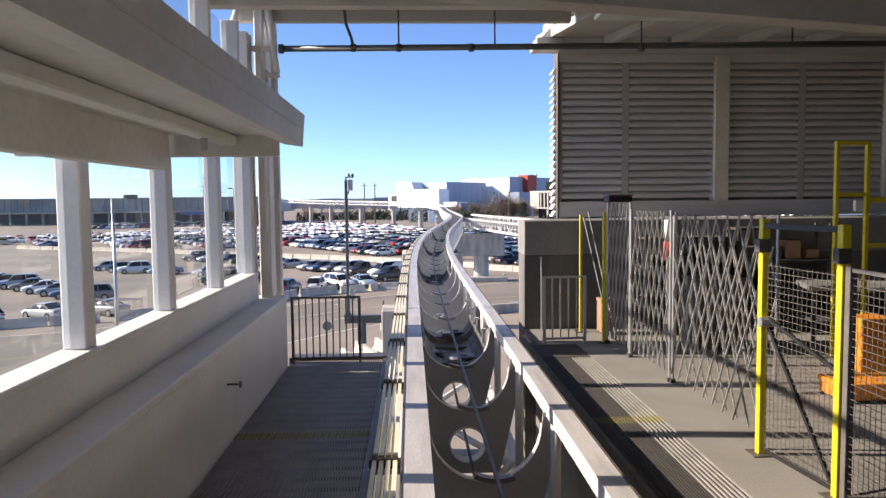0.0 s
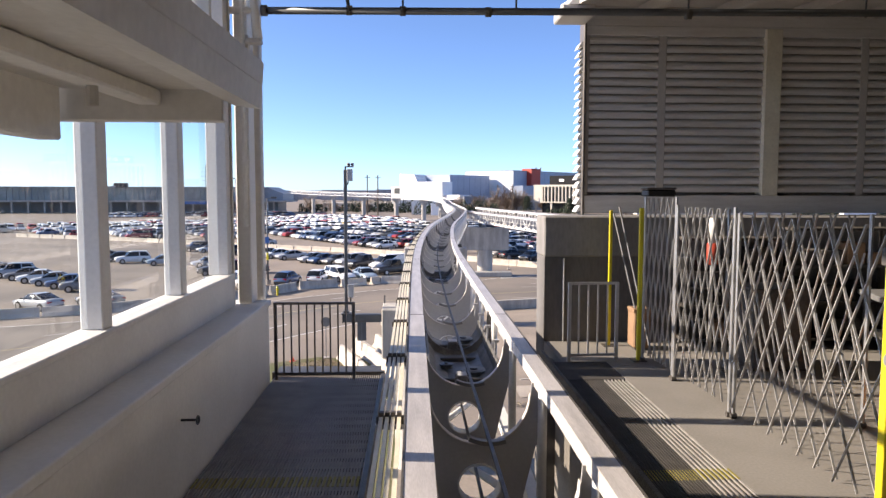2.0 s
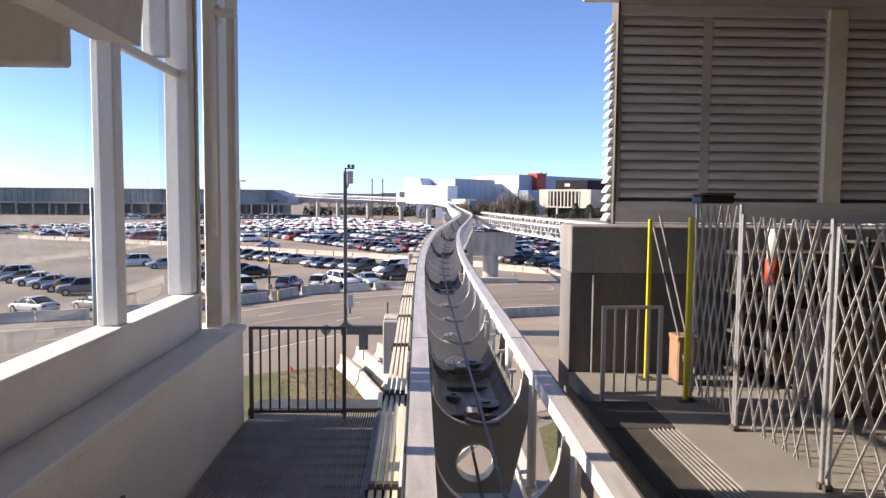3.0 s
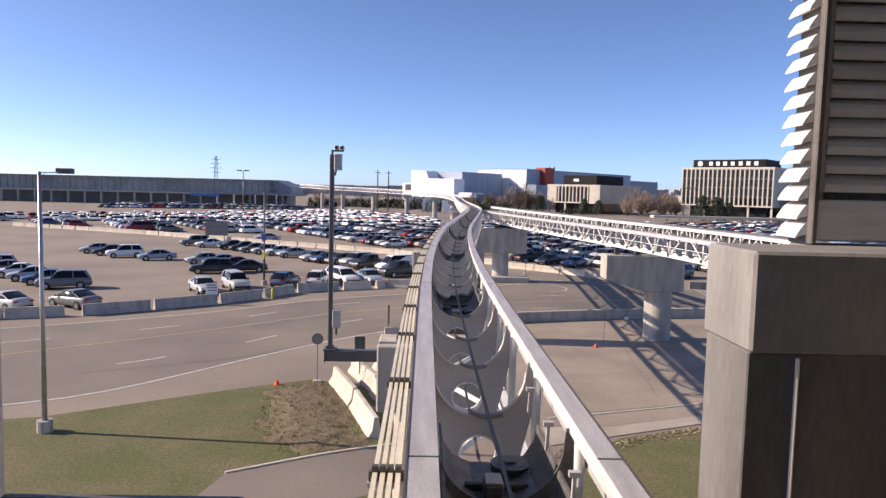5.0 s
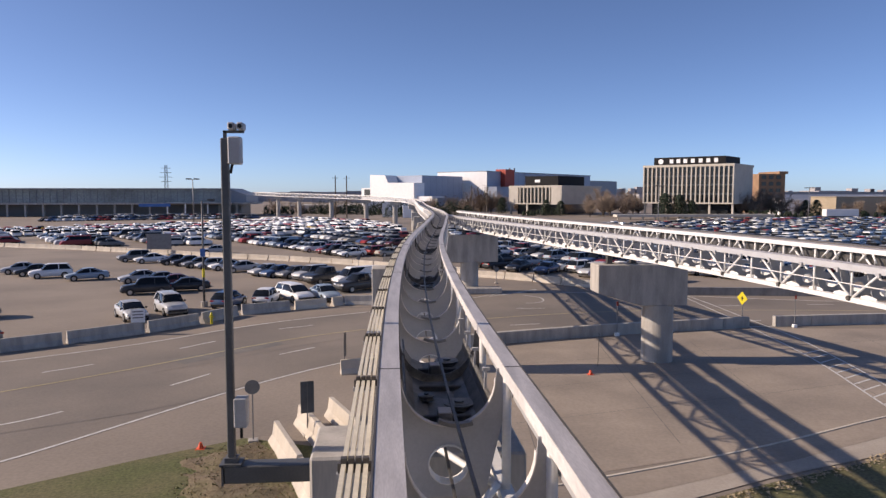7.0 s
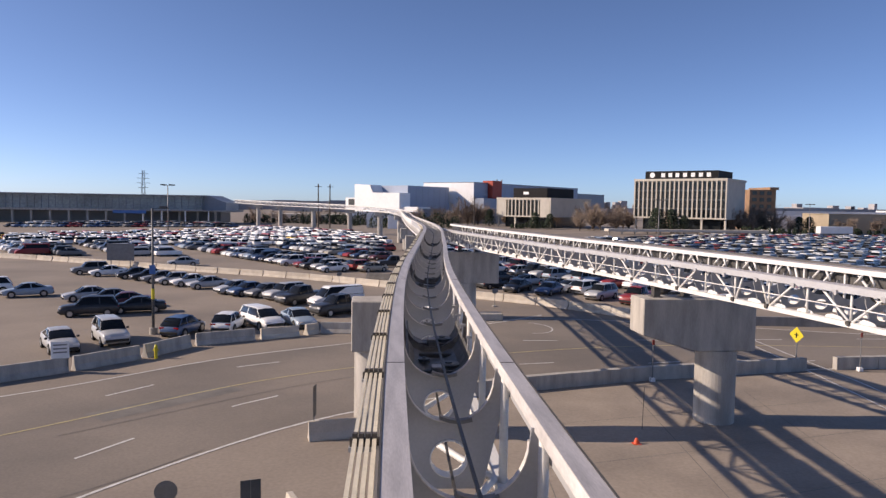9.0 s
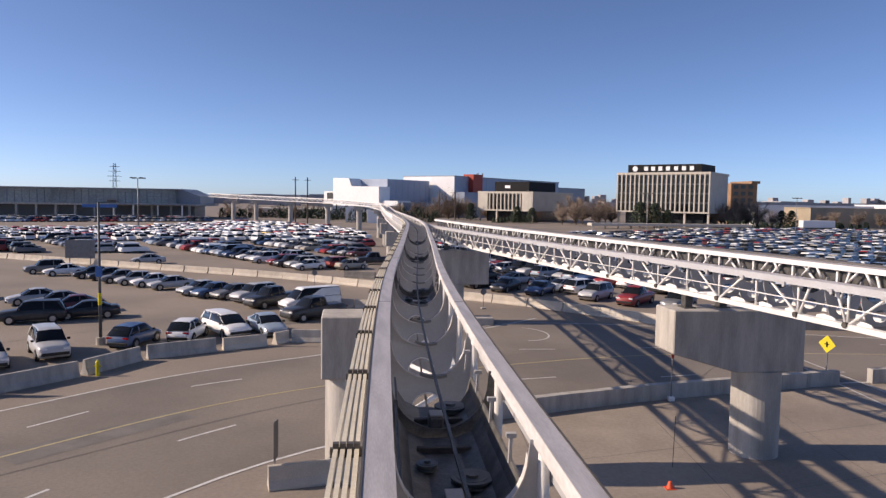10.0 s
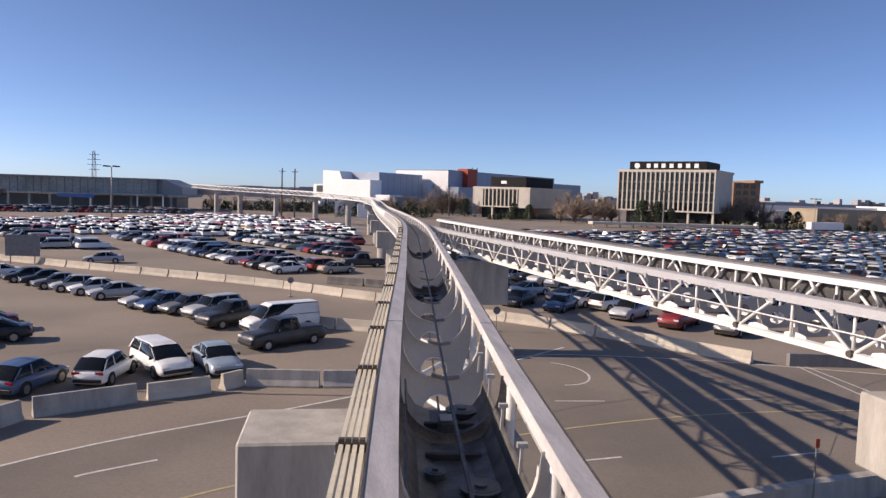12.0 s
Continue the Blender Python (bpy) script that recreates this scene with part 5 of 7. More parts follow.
# ---- barriers, walls, signs ----


def barrier_mesh(length, name="barrier"):
    bm = bmesh.new()
    prism(bm, [(-0.30, 0), (-0.30, 0.08), (-0.15, 0.33), (-0.09, 0.82), (0.09, 0.82), (0.15, 0.33), (0.30, 0.08), (0.30, 0)], (-length / 2, length / 2), axis="x")
    bmesh.ops.bevel(bm, geom=[e for e in bm.edges], offset=0.012, segments=1, affect="EDGES")
    return mesh_of(name, bm, M_CONC_PALE)


BAR4 = barrier_mesh(3.9)
rnd = random.Random(4)


def barrier_row(rows, label, skip=(), length=4.0, jitter=0.03):
    line = smooth_line(rows, step=length, passes=1)
    for i in range(len(line) - 1):
        if i in skip:
            continue
        a, b = line[i], line[i + 1]
        ob = new("concrete_barrier", BAR4)
        tagged(ob, label, "barrier", group="concrete road barriers")
        ob.matrix_world = pose(*(a + b) / 2, G, 0, 0, math.degrees(math.atan2(b[1] - a[1], b[0] - a[0])) + rnd.uniform(-2, 2)) @ Matrix.Diagonal((length / 4.0 * 0.985, 1, 1, 1))


barrier_row([(-62, 41.5), (-44, 45.8), (-27, 52.4)], "weathered concrete barrier between road and parking lot")


def barrier_at(a, b, label, material=None, tall=1.0):
    """One barrier from end to end."""
    a, b = Vector(a), Vector(b)
    me = BAR4
    if material:
        me = BARS.setdefault(material.name, BAR4.copy())
        me.materials[0] = material
    ob = new("concrete_barrier", me)
    tagged(ob, label, "barrier", group="concrete road barriers")
    m = (a + b) / 2
    ob.matrix_world = pose(m.x, m.y, G, 0, 0, math.degrees(math.atan2(b.y - a.y, b.x - a.x))) @ Matrix.Diagonal(((b - a).length / 3.94, 1, tall, 1))


BARS = {}
for a, b in (((-26.6, 52.4), (-22.6, 55.4)), ((-22.4, 55.6), (-18.4, 59.0)), ((-18.2, 59.2), (-15.4, 62.4)), ((-15.2, 62.7), (-13.2, 66.2)), ((-12.9, 66.6), (-9.15, 68.7)), ((-4.5, 71.4), (-0.75, 71.0)), ((-0.6, 71.0), (3.2, 71.0))):
    barrier_at(a, b, "weathered grey concrete barrier between road and parking lot", M_CONC, 1.08)
for a, b in (((-8.75, 68.9), (-6.1, 70.25)), ((-5.6, 70.6), (-4.75, 71.5))):
    barrier_at(a, b, "pale whitish concrete barrier at the edge of the road", M_CONC_PALE, 1.0)
for a, b in (((-1.1, 112.9), (2.8, 110.9)), ((3.0, 110.8), (6.0, 109.4))):
    barrier_at(a, b, "dark weathered concrete barrier in front of the large lot", M_WALL)
barrier_row([(-92, 158), (-56, 140.5), (-24.5, 120.4), (-17.4, 116.5), (-11, 112.7), (-4.8, 108), (1.5, 102.3), (4.2, 99.9), (10, 95.5)], "pale concrete barrier along the large parking lot")
barrier_row([(10.5, 92.5), (16.1, 88.3), (20.5, 82.5), (26.1, 75.9)], "pale concrete barrier in front of the side parking lot")
barrier_row([(-3.6, 88.5), (0, 86.8), (5, 84.5)], "pale concrete barrier by the lane")
for x, y, r in ((-4.55, 33.05, -69), (-3.15, 28.75, -72), (-3.75, 35.3, -69), (-2.35, 30.95, -71), (-2.5, 36.3, -69)):
    ob = new("concrete_barrier", BAR4)
    tagged(ob, "spare pale concrete barrier set down beside the lawn", "barrier", group="concrete road barriers")
    ob.matrix_world = pose(x, y, G, 0, 0, r + rnd.uniform(-1.5, 1.5)) @ Matrix.Diagonal((1.09, 1.15, 1.08, 1))
ob = new("concrete_barrier", BAR4)
tagged(ob, "concrete barrier standing by the road edge under the guideway", "barrier", group="concrete road barriers")
ob.matrix_world = pose(-1.4, 46.3, G, 0, 0, 12)


def low_wall(rows, label, material=None):
    line = smooth_line(rows, step=3.0, passes=1)
    g = thing("low_wall", label, "wall", group="low road walls")
    for a, b in zip(line[:-1], line[1:]):
        part("segment", bar(bmesh.new(), (*a, G + 0.40), (*(a + (b - a) * 0.992), G + 0.40), 0.42, 0.82), material or M_CONC, g)
    return g


low_wall([(4.5, 52.4), (7.6, 53.6), (16, 55.8), (26.9, 57.7)], "grey concrete low wall beside the road")
low_wall([(29.1, 57.9), (38, 58.4), (52, 58.2)], "grey concrete low wall beside the road")
low_wall([(28.4, 75.1), (36, 74.2), (52, 71.5), (74, 66)], "dark weathered concrete wall in front of the side parking lot", M_CAP)
isl = thing("traffic_island", "raised concrete block around the pier foot", "island")
part("block", boxes((5.6, 11.1, 77.2, 78.6, G, G + 0.62), bevel=0.05), M_CONC, isl)


def road_sign(x, y, h, kind, label, turn=0):
    g = thing("road_sign", label, "sign", group="road signs", at=pose(x, y, G, 0, 0, turn))
    part("post", rod(bmesh.new(), (0, 0, 0), (0, 0, h), 0.03, 8), M_POLE, g)
    bm = bmesh.new()
    if kind == "round":
        bmesh.ops.create_cone(bm, cap_ends=True, segments=20, radius1=0.3, radius2=0.3, depth=0.01, matrix=Matrix.Translation((0, -0.03, h)) @ Matrix.Rotation(math.pi / 2, 4, "X"))
        m = M_POLE
    elif kind == "diamond":
        bmesh.ops.create_cube(bm, size=1, matrix=Matrix.Translation((0, -0.03, h)) @ Matrix.Rotation(math.pi / 4, 4, "Y") @ Matrix.Diagonal((0.62, 0.01, 0.62, 1)))
        m = M_YELLOW
    else:
        box(bm, -0.28, -0.01, -0.04, -0.03, h - 1.35, h)
        box(bm, 0.01, 0.28, -0.04, -0.03, h - 1.35, h)
        m = M_MAST
    part("panel", bm, m, g)
    if kind == "diamond":
        p = bmesh.new()
        box(p, -0.04, 0.04, -0.045, -0.038, h - 0.15, h + 0.12)
        box(p, -0.12, 0.12, -0.045, -0.038, h - 0.02, h + 0.03)
        part("symbol", p, M_SIGN, g, "plain black pictogram")
    part("base", boxes((-0.2, 0.2, -0.2, 0.2, 0, 0.12), bevel=0.02), M_CONC, g)
    return g


road_sign(-6.2, 35.05, 2.3, "round", "round road sign seen from its grey back", 10)
road_sign(-4.05, 35.6, 2.35, "board", "tall grey sign panel on a post", 15)
road_sign(-3.1, 46.2, 2.3, "board", "narrow sign panel seen nearly edge on", 80)
warn = road_sign(26.95, 58.7, 1.75, "diamond", "yellow diamond warning sign with a black pictogram", -78)
warn.scale = (1.35, 1.35, 1.2)
road_sign(11.9, 86.0, 1.6, "round", "round road sign seen from its grey back", 10)
road_sign(-4.4, 102.6, 1.6, "round", "small road sign seen from its grey back", 10)
for x, y in ((15.8, 55.2), (30.4, 57.3)):
    g = thing("delineator_post", "slim grey post with a reflector on the low wall", "post", group="delineator posts", at=pose(x, y, G))
    part("post", rod(bmesh.new(), (0, 0, 0), (0, 0, 2.5), 0.03, 8), M_POLE, g)
    part("reflector", boxes((-0.07, 0.07, -0.05, -0.03, 2.2, 2.5)), M_RED, g)
    part("foot", boxes((-0.15, 0.15, -0.15, 0.15, 0, 0.25), bevel=0.03), M_SIGNW, g)
g = thing("marker_rod", "thin dark rod standing on the apron", "rod", at=pose(11.75, 46.5, G))
part("rod", rod(bmesh.new(), (0, 0, 0), (0.05, 0, 2.0), 0.015, 6), M_CLAMP, g)
for x, y in ((10.75, 44.6), (-8.15, 34.4)):
    g = thing("traffic_cone", "small orange traffic cone on the ground", "cone", group="traffic cones", at=pose(x, y, G))
    part("cone", rod(bmesh.new(), (0, 0, 0.03), (0, 0, 0.27), 0.13, 14, 0.05), M_CONE, g)
    part("base", boxes((-0.18, 0.18, -0.18, 0.18, 0, 0.03)), M_CONE, g)
g = thing("notice_board", "small white notice board on two posts by the road", "sign", at=pose(-18.7, 58.7, G, 0, 0, 20))
part("panel", boxes((-0.48, 0.48, -0.03, 0.0, 0.85, 1.85), bevel=0.006), M_SIGNW, g)
for k in range(3):
    part("text_bar", boxes((-0.36, 0.36, -0.036, -0.031, 1.62 - 0.22 * k, 1.70 - 0.22 * k)), M_POLE, g, "plain grey bar of writing")
for x in (-0.4, 0.4):
    part("post", boxes((x - 0.03, x + 0.03, 0.001, 0.05, 0, 1.85)), M_POLE, g)
g = thing("fire_hydrant", "yellow fire hydrant at the road edge", "hydrant", at=pose(-14.4, 62.5, G))
part("barrel", rod(bmesh.new(), (0, 0, 0), (0, 0, 0.75), 0.11, 12), M_YELLOW, g)
part("bonnet", rod(bmesh.new(), (0, 0, 0.75), (0, 0, 0.92), 0.13, 12, 0.04), M_YELLOW, g)
part("nozzle", rod(bmesh.new(), (-0.2, 0, 0.55), (0.2, 0, 0.55), 0.05, 10), M_YELLOW, g)


def light_pole(x, y, h, label, heads=4, mats=None, reach=1.0):
    g = thing("street_lamp", label, "lamp", group="parking lot lamps", at=pose(x, y, G))
    m = mats or M_POLE
    part("pole", rod(bmesh.new(), (0, 0, 0), (0, 0, h), 0.11 * reach, 10, 0.07 * reach), m, g, smooth=True)
    part("footing", rod(bmesh.new(), (0, 0, 0), (0, 0, 0.5), 0.3, 14), M_CONC, g)
    for k in range(heads):
        a = math.pi * (k + 0.5) / 2
        c, s = math.cos(a), math.sin(a)
        part("arm", bar(bmesh.new(), (0, 0, h - 0.05), (0.9 * c * reach, 0.9 * s * reach, h), 0.05 * reach, 0.05 * reach), m, g)
        part("head", boxes(((0.95 * c - 0.3) * reach, (0.95 * c + 0.3) * reach, (0.95 * s - 0.2) * reach, (0.95 * s + 0.2) * reach, h - 0.06, h + 0.16 * reach), bevel=0.03), M_DARK, g)
    return g


light_pole(-15.95, 26.95, 10.5, "pale grey street lamp pole on the lawn", 1, M_STEEL)
yp = light_pole(-17.1, 71.2, 9.6, "dark parking lot lamp with a yellow painted band", 1, M_MAST)
part("band", rod(bmesh.new(), (0, 0, 2.7), (0, 0, 3.5), 0.125, 12), M_YELLOW, yp, "yellow painted band")
part("notice", boxes((-0.22, 0.22, -0.14, -0.12, 4.6, 5.3), bevel=0.004), M_BLUESIGN, yp, "small blue notice plate")
light_pole(-64.5, 249, 15.2, "dark parking lot lamp with four wide heads", 4, None, 1.9)
light_pole(60, 160, 12, "dark parking lot lamp with four heads", 4)
light_pole(120, 200, 12, "dark parking lot lamp with four heads", 4)
for x, y, w in ((-38.5, 128, 4.0),):
    g = thing("lot_sign", "large grey sign board seen from behind", "sign", at=pose(x, y, G))
    part("panel", boxes((-w / 2, w / 2, -0.05, 0.05, 1.0, 3.6), bevel=0.01), M_POLE, g)
    for k in (-1.4, 1.4):
        part("post", rod(bmesh.new(), (k, 0, 0), (k, 0, 3.5), 0.07, 8), M_POLE, g)

# low mound of earth, weeds and leaf litter beside the barriers
MOUND = [(-8.3, 33.6), (-6.3, 34.7), (-5.2, 34.0), (-4.1, 30.4), (-2.9, 26.5), (-3.2, 25.6), (-5.1, 24.9), (-6.9, 26.3), (-7.6, 29.0), (-7.9, 32.0)]


def inside(x, y, ring):
    """How deep (x, y) lies inside a ring, negative outside."""
    best, hit = 1e9, False
    for (x0, y0), (x1, y1) in zip(ring, ring[1:] + ring[:1]):
        k = max(0.0, min(1.0, ((x - x0) * (x1 - x0) + (y - y0) * (y1 - y0)) / ((x1 - x0) ** 2 + (y1 - y0) ** 2)))
        best = min(best, math.hypot(x - x0 - k * (x1 - x0), y - y0 - k * (y1 - y0)))
        if (y0 > y) != (y1 > y) and x < x0 + (y - y0) / (y1 - y0) * (x1 - x0):
            hit = not hit
    return best if hit else -best


def mound_height(x, y):
    d = inside(x, y, MOUND)
    edge = d + 0.55 * noise.noise((x * 0.9, y * 0.9, 0)) + 0.25 * noise.noise((x * 2.7, y * 2.7, 4))
    if edge < -0.25:
        return -0.05
    return 0.02 + 0.16 * min(max(edge, -0.2), 1.2) + 0.05 * noise.noise((x * 1.6, y * 1.6, 9)) + 0.025 * noise.noise((x * 5, y * 5, 2))


bm = bmesh.new()
grid = {}
for i in range(58):
    for j in range(88):
        x, y = -8.9 + 0.12 * i, 24.3 + 0.125 * j
        grid[i, j] = bm.verts.new((x, y, G + mound_height(x, y)))
for i in range(57):
    for j in range(87):
        q = [grid[i, j], grid[i + 1, j], grid[i + 1, j + 1], grid[i, j + 1]]
        if max(v.co.z for v in q) > G:
            bm.faces.new(q)
bmesh.ops.delete(bm, geom=[v for v in bm.verts if not v.link_faces], context="VERTS")
solid("weed_bed", bm, M_DRY, "low mound of bare brown earth with leaf litter", "bed", kind="structure", smooth=True)
rw = random.Random(8)
for material, count, label, tall in ((M_LEAF, 5200, "fallen brown leaves and dry stalks on the mound", 0.05), (M_GRASS, 2600, "tufts of green and yellow weeds on the mound", 0.10)):
    bm = bmesh.new()
    for k in range(count):
        x, y = rw.uniform(-8.8, -2.6), rw.uniform(24.6, 35)
        d = inside(x, y, MOUND)
        if d < -0.15 + rw.uniform(-0.45, 0.3) or (material is M_GRASS and rw.random() < min(d, 1) * 0.6):
            continue
        a, w = rw.uniform(0, 6.28), rw.uniform(0.012, 0.04)
        c0 = Vector((x, y, G + max(mound_height(x, y), 0.02) - 0.01))
        d0 = Vector((math.cos(a), math.sin(a), rw.uniform(-0.3, 0.3))) * w
        tip = c0 + Vector((rw.uniform(-0.09, 0.09), rw.uniform(-0.09, 0.09), rw.uniform(0.01, tall) + 0.01))
        bm.faces.new([bm.verts.new(c0 - d0), bm.verts.new(c0 + d0), bm.verts.new(tip)])
    solid("weeds", bm, material, label, "weeds", kind="stuff")
bm = bmesh.new()
edge = smooth_line([(-7.6, 23.0), (-6.8, 23.45), (-5.1, 24.6), (-2.7, 25.75), (-0.8, 26.4)], 0.8)
for a, b in zip(edge[:-1], edge[1:]):
    bar(bm, (*a, G + 0.03), (*b, G + 0.03), 0.12, 0.10)
solid("kerb", bm, M_CONC_PALE, "low pale concrete kerb along the short footpath", "kerb", kind="structure")

# ---- cars ----
# each row: along the length from nose to tail, half width, belt height, roof height (0: no cabin)
SHAPES = {
    "sedan": dict(l=4.75, w=1.82, belt=[(0, 0.58), (0.04, 0.74), (0.25, 0.92), (0.75, 0.99), (0.95, 1.0), (0.99, 0.93), (1, 0.66)], cabin=[(0.235, 0.91), (0.40, 1.39), (0.50, 1.46), (0.66, 1.44), (0.87, 1.0)]),
    "hatch": dict(l=4.1, w=1.74, belt=[(0, 0.55), (0.06, 0.76), (0.26, 0.92), (0.8, 0.96), (0.98, 0.92), (1, 0.6)], cabin=[(0.24, 0.92), (0.42, 1.46), (0.52, 1.50), (0.84, 1.44), (0.98, 0.94)]),
    "suv": dict(l=4.8, w=1.9, belt=[(0, 0.65), (0.04, 0.92), (0.26, 1.04), (0.8, 1.08), (0.99, 1.06), (1, 0.7)], cabin=[(0.27, 1.04), (0.38, 1.66), (0.48, 1.74), (0.9, 1.70), (0.985, 1.06)]),
    "minivan": dict(l=5.0, w=1.95, belt=[(0, 0.6), (0.05, 0.82), (0.2, 1.0), (0.8, 1.06), (0.99, 1.04), (1, 0.65)], cabin=[(0.17, 0.98), (0.36, 1.54), (0.46, 1.63), (0.92, 1.60), (0.99, 1.04)]),
    "pickup": dict(l=5.7, w=2.0, belt=[(0, 0.7), (0.03, 1.02), (0.28, 1.12), (0.62, 1.16), (0.63, 1.12), (0.99, 1.12), (1, 0.75)], cabin=[(0.27, 1.1), (0.36, 1.76), (0.42, 1.86), (0.60, 1.84), (0.64, 1.14)]),
    "van": dict(l=5.6, w=2.0, belt=[(0, 0.65), (0.04, 0.95), (0.16, 1.1), (0.3, 1.25), (0.99, 1.25), (1, 0.7)], cabin=[(0.15, 1.08), (0.27, 1.86), (0.33, 2.05), (0.97, 2.03), (0.995, 1.2)]),
}


def car_meshes(kind):
    """Body shell, window band and roof panel of one kind of car; nose towards -y."""
    s = SHAPES[kind]
    L, W = s["l"], s["w"] / 2
    bm = bmesh.new()
    bx, bz = [r[0] for r in s["belt"]], [r[1] for r in s["belt"]]
    ts = sorted(set([0, 0.012, 0.035, 0.07, 0.12, 0.2, 0.35, 0.5, 0.65, 0.8, 0.88, 0.94, 0.975, 0.99, 1] + bx))
    prev = None
    for t in ts:
        z = float(np.mean([np.interp(t + d, bx, bz) for d in (-0.02, 0.0, 0.02)]))
        e = abs(2 * t - 1)
        w = W * (1 - 0.05 * e ** 3 - 0.17 * e ** 14)
        y = (t - 0.5) * L
        lo = 0.36 if e > 0.96 else 0.24
        half = [(0.86, lo), (0.975, lo + 0.08), (1.0, 0.50), (0.995, 0.70 * z), (0.955, 0.90 * z), (0.87, z), (0.5, z + 0.035)]
        sec = [(-k * w, v) for k, v in half] + [(0, z + 0.05)] + [(k * w, v) for k, v in half[::-1]]
        ring = [bm.verts.new((x, y, zz)) for x, zz in sec]
        if prev:
            for i in range(len(ring)):
                bm.faces.new((prev[i], prev[(i + 1) % len(ring)], ring[(i + 1) % len(ring)], ring[i]))
        else:
            bm.faces.new(ring)
        prev = ring
    bm.faces.new(prev[::-1])
    bmesh.ops.recalc_face_normals(bm, faces=bm.faces)
    body = mesh_of("body", bm, [CAR_COLOURS["white"]], True)
    glass_bm, roof_bm = bmesh.new(), bmesh.new()
    cab = s["cabin"]
    base = [float(np.interp(t, bx, bz)) + 0.01 for t, _ in cab]
    prev = None
    for (t, z), b in zip(cab, base):
        y = (t - 0.5) * L
        k = (z - b) / 0.7
        top = W * (0.88 - 0.17 * max(k, 0))
        sec = [(-W * 0.88, b - 0.03), (-top, z - 0.05), (-top * 0.86, z - 0.012), (0, z + 0.005), (top * 0.86, z - 0.012), (top, z - 0.05), (W * 0.88, b - 0.03)]
        ring = [glass_bm.verts.new((x, y, zz)) for x, zz in sec]
        if prev:
            for i in range(6):
                glass_bm.faces.new((prev[i], prev[i + 1], ring[i + 1], ring[i]))
        prev = ring
    bmesh.ops.recalc_face_normals(glass_bm, faces=glass_bm.faces)
    tm = 0.5 * (cab[1][0] + cab[-2][0]) + 0.02
    roof = sorted([(t, z) for t, z in cab[1:-1]] + [(tm, float(np.interp(tm, [c[0] for c in cab], [c[1] for c in cab])))])
    rings = []
    for t, z in roof:
        y = (t - 0.5) * L
        b = float(np.interp(t, bx, bz))
        w = W * (0.88 - 0.17 * (z - b) / 0.7) + 0.012
        sec = [(-w, z - 0.08), (-w * 0.86, z + 0.006), (0, z + 0.035), (w * 0.86, z + 0.006), (w, z - 0.08)]
        rings.append([roof_bm.verts.new((x, y, zz)) for x, zz in sec])
    for p, q in zip(rings[:-1], rings[1:]):
        for i in range(4):
            roof_bm.faces.new((p[i], p[i + 1], q[i + 1], q[i]))
    # the pillars run down from the roof's corners to the belt line
    mid = [r[0] for r in roof].index(tm)
    for e, side in ((0, -1), (-1, 1)):
        for ring, t, wid, dirn in ((rings[0], cab[0][0], 0.08, 1), (rings[-1], cab[-1][0], 0.16, -1), (rings[mid], tm + 0.005, 0.10, 1)):
            top = ring[e]
            b0 = float(np.interp(t, bx, bz))
            lo = [roof_bm.verts.new((side * (W * 0.88 + 0.014), (t - 0.5) * L + k * dirn, b0 - 0.02)) for k in (0, wid)]
            t2 = roof_bm.verts.new((top.co.x, top.co.y + wid * dirn, top.co.z - 0.005))
            roof_bm.faces.new((top, t2, lo[1], lo[0]))
        if kind == "van":
            t3 = roof_bm.verts.new((rings[-1][e].co.x, rings[-1][e].co.y - 0.02, rings[-1][e].co.z - 0.01))
            lo = [roof_bm.verts.new((side * (W * 0.88 + 0.02), (t - 0.5) * L, 1.27)) for t in (0.39, 0.97)]
            roof_bm.faces.new((rings[mid][e], lo[0], lo[1], t3, rings[-1][e]))
    bmesh.ops.recalc_face_normals(roof_bm, faces=roof_bm.faces)
    windows = mesh_of("glasshouse", glass_bm, M_CARGLASS, True)
    roofm = mesh_of("roof", roof_bm, [CAR_COLOURS["white"]], False)
    lights = {}
    for nm, sy, m in (("headlight", -1, M_HEAD), ("tail_light", 1, M_TAIL)):
        b = bmesh.new()
        z = 0.70 * float(np.interp(0.04 if sy < 0 else 0.96, bx, bz)) + 0.12
        box(b, -0.2, 0.2, -0.05, 0.05, -0.07, 0.07, bevel=0.02)
        lights[nm] = (mesh_of(nm, b, m), sy * (L / 2 - 0.06), z, W * 0.66)
    extra = {}
    z0 = 0.42 if kind in ("sedan", "hatch") else 0.5
    for nm, sy in (("front_bumper", -1), ("rear_bumper", 1)):
        q = bmesh.new()
        box(q, -W * 0.80, W * 0.80, -0.07, 0.07, -0.11, 0.08, bevel=0.03)
        extra[nm] = (mesh_of(nm, q, M_BLACK), [(0, sy * (L / 2 - 0.02), z0)])
    q = bmesh.new()
    box(q, -0.09, 0.09, -0.05, 0.05, -0.07, 0.07, bevel=0.02)
    ym = (s["cabin"][0][0] + 0.06 - 0.5) * L
    extra["mirror"] = (mesh_of("mirror", q, M_BLACK), [(k * (W + 0.05), ym, float(np.interp(s["cabin"][0][0] + 0.06, bx, bz)) + 0.06) for k in (-1, 1)])
    return body, windows, roofm, lights, extra, L, W


bm = bmesh.new()
prev = None
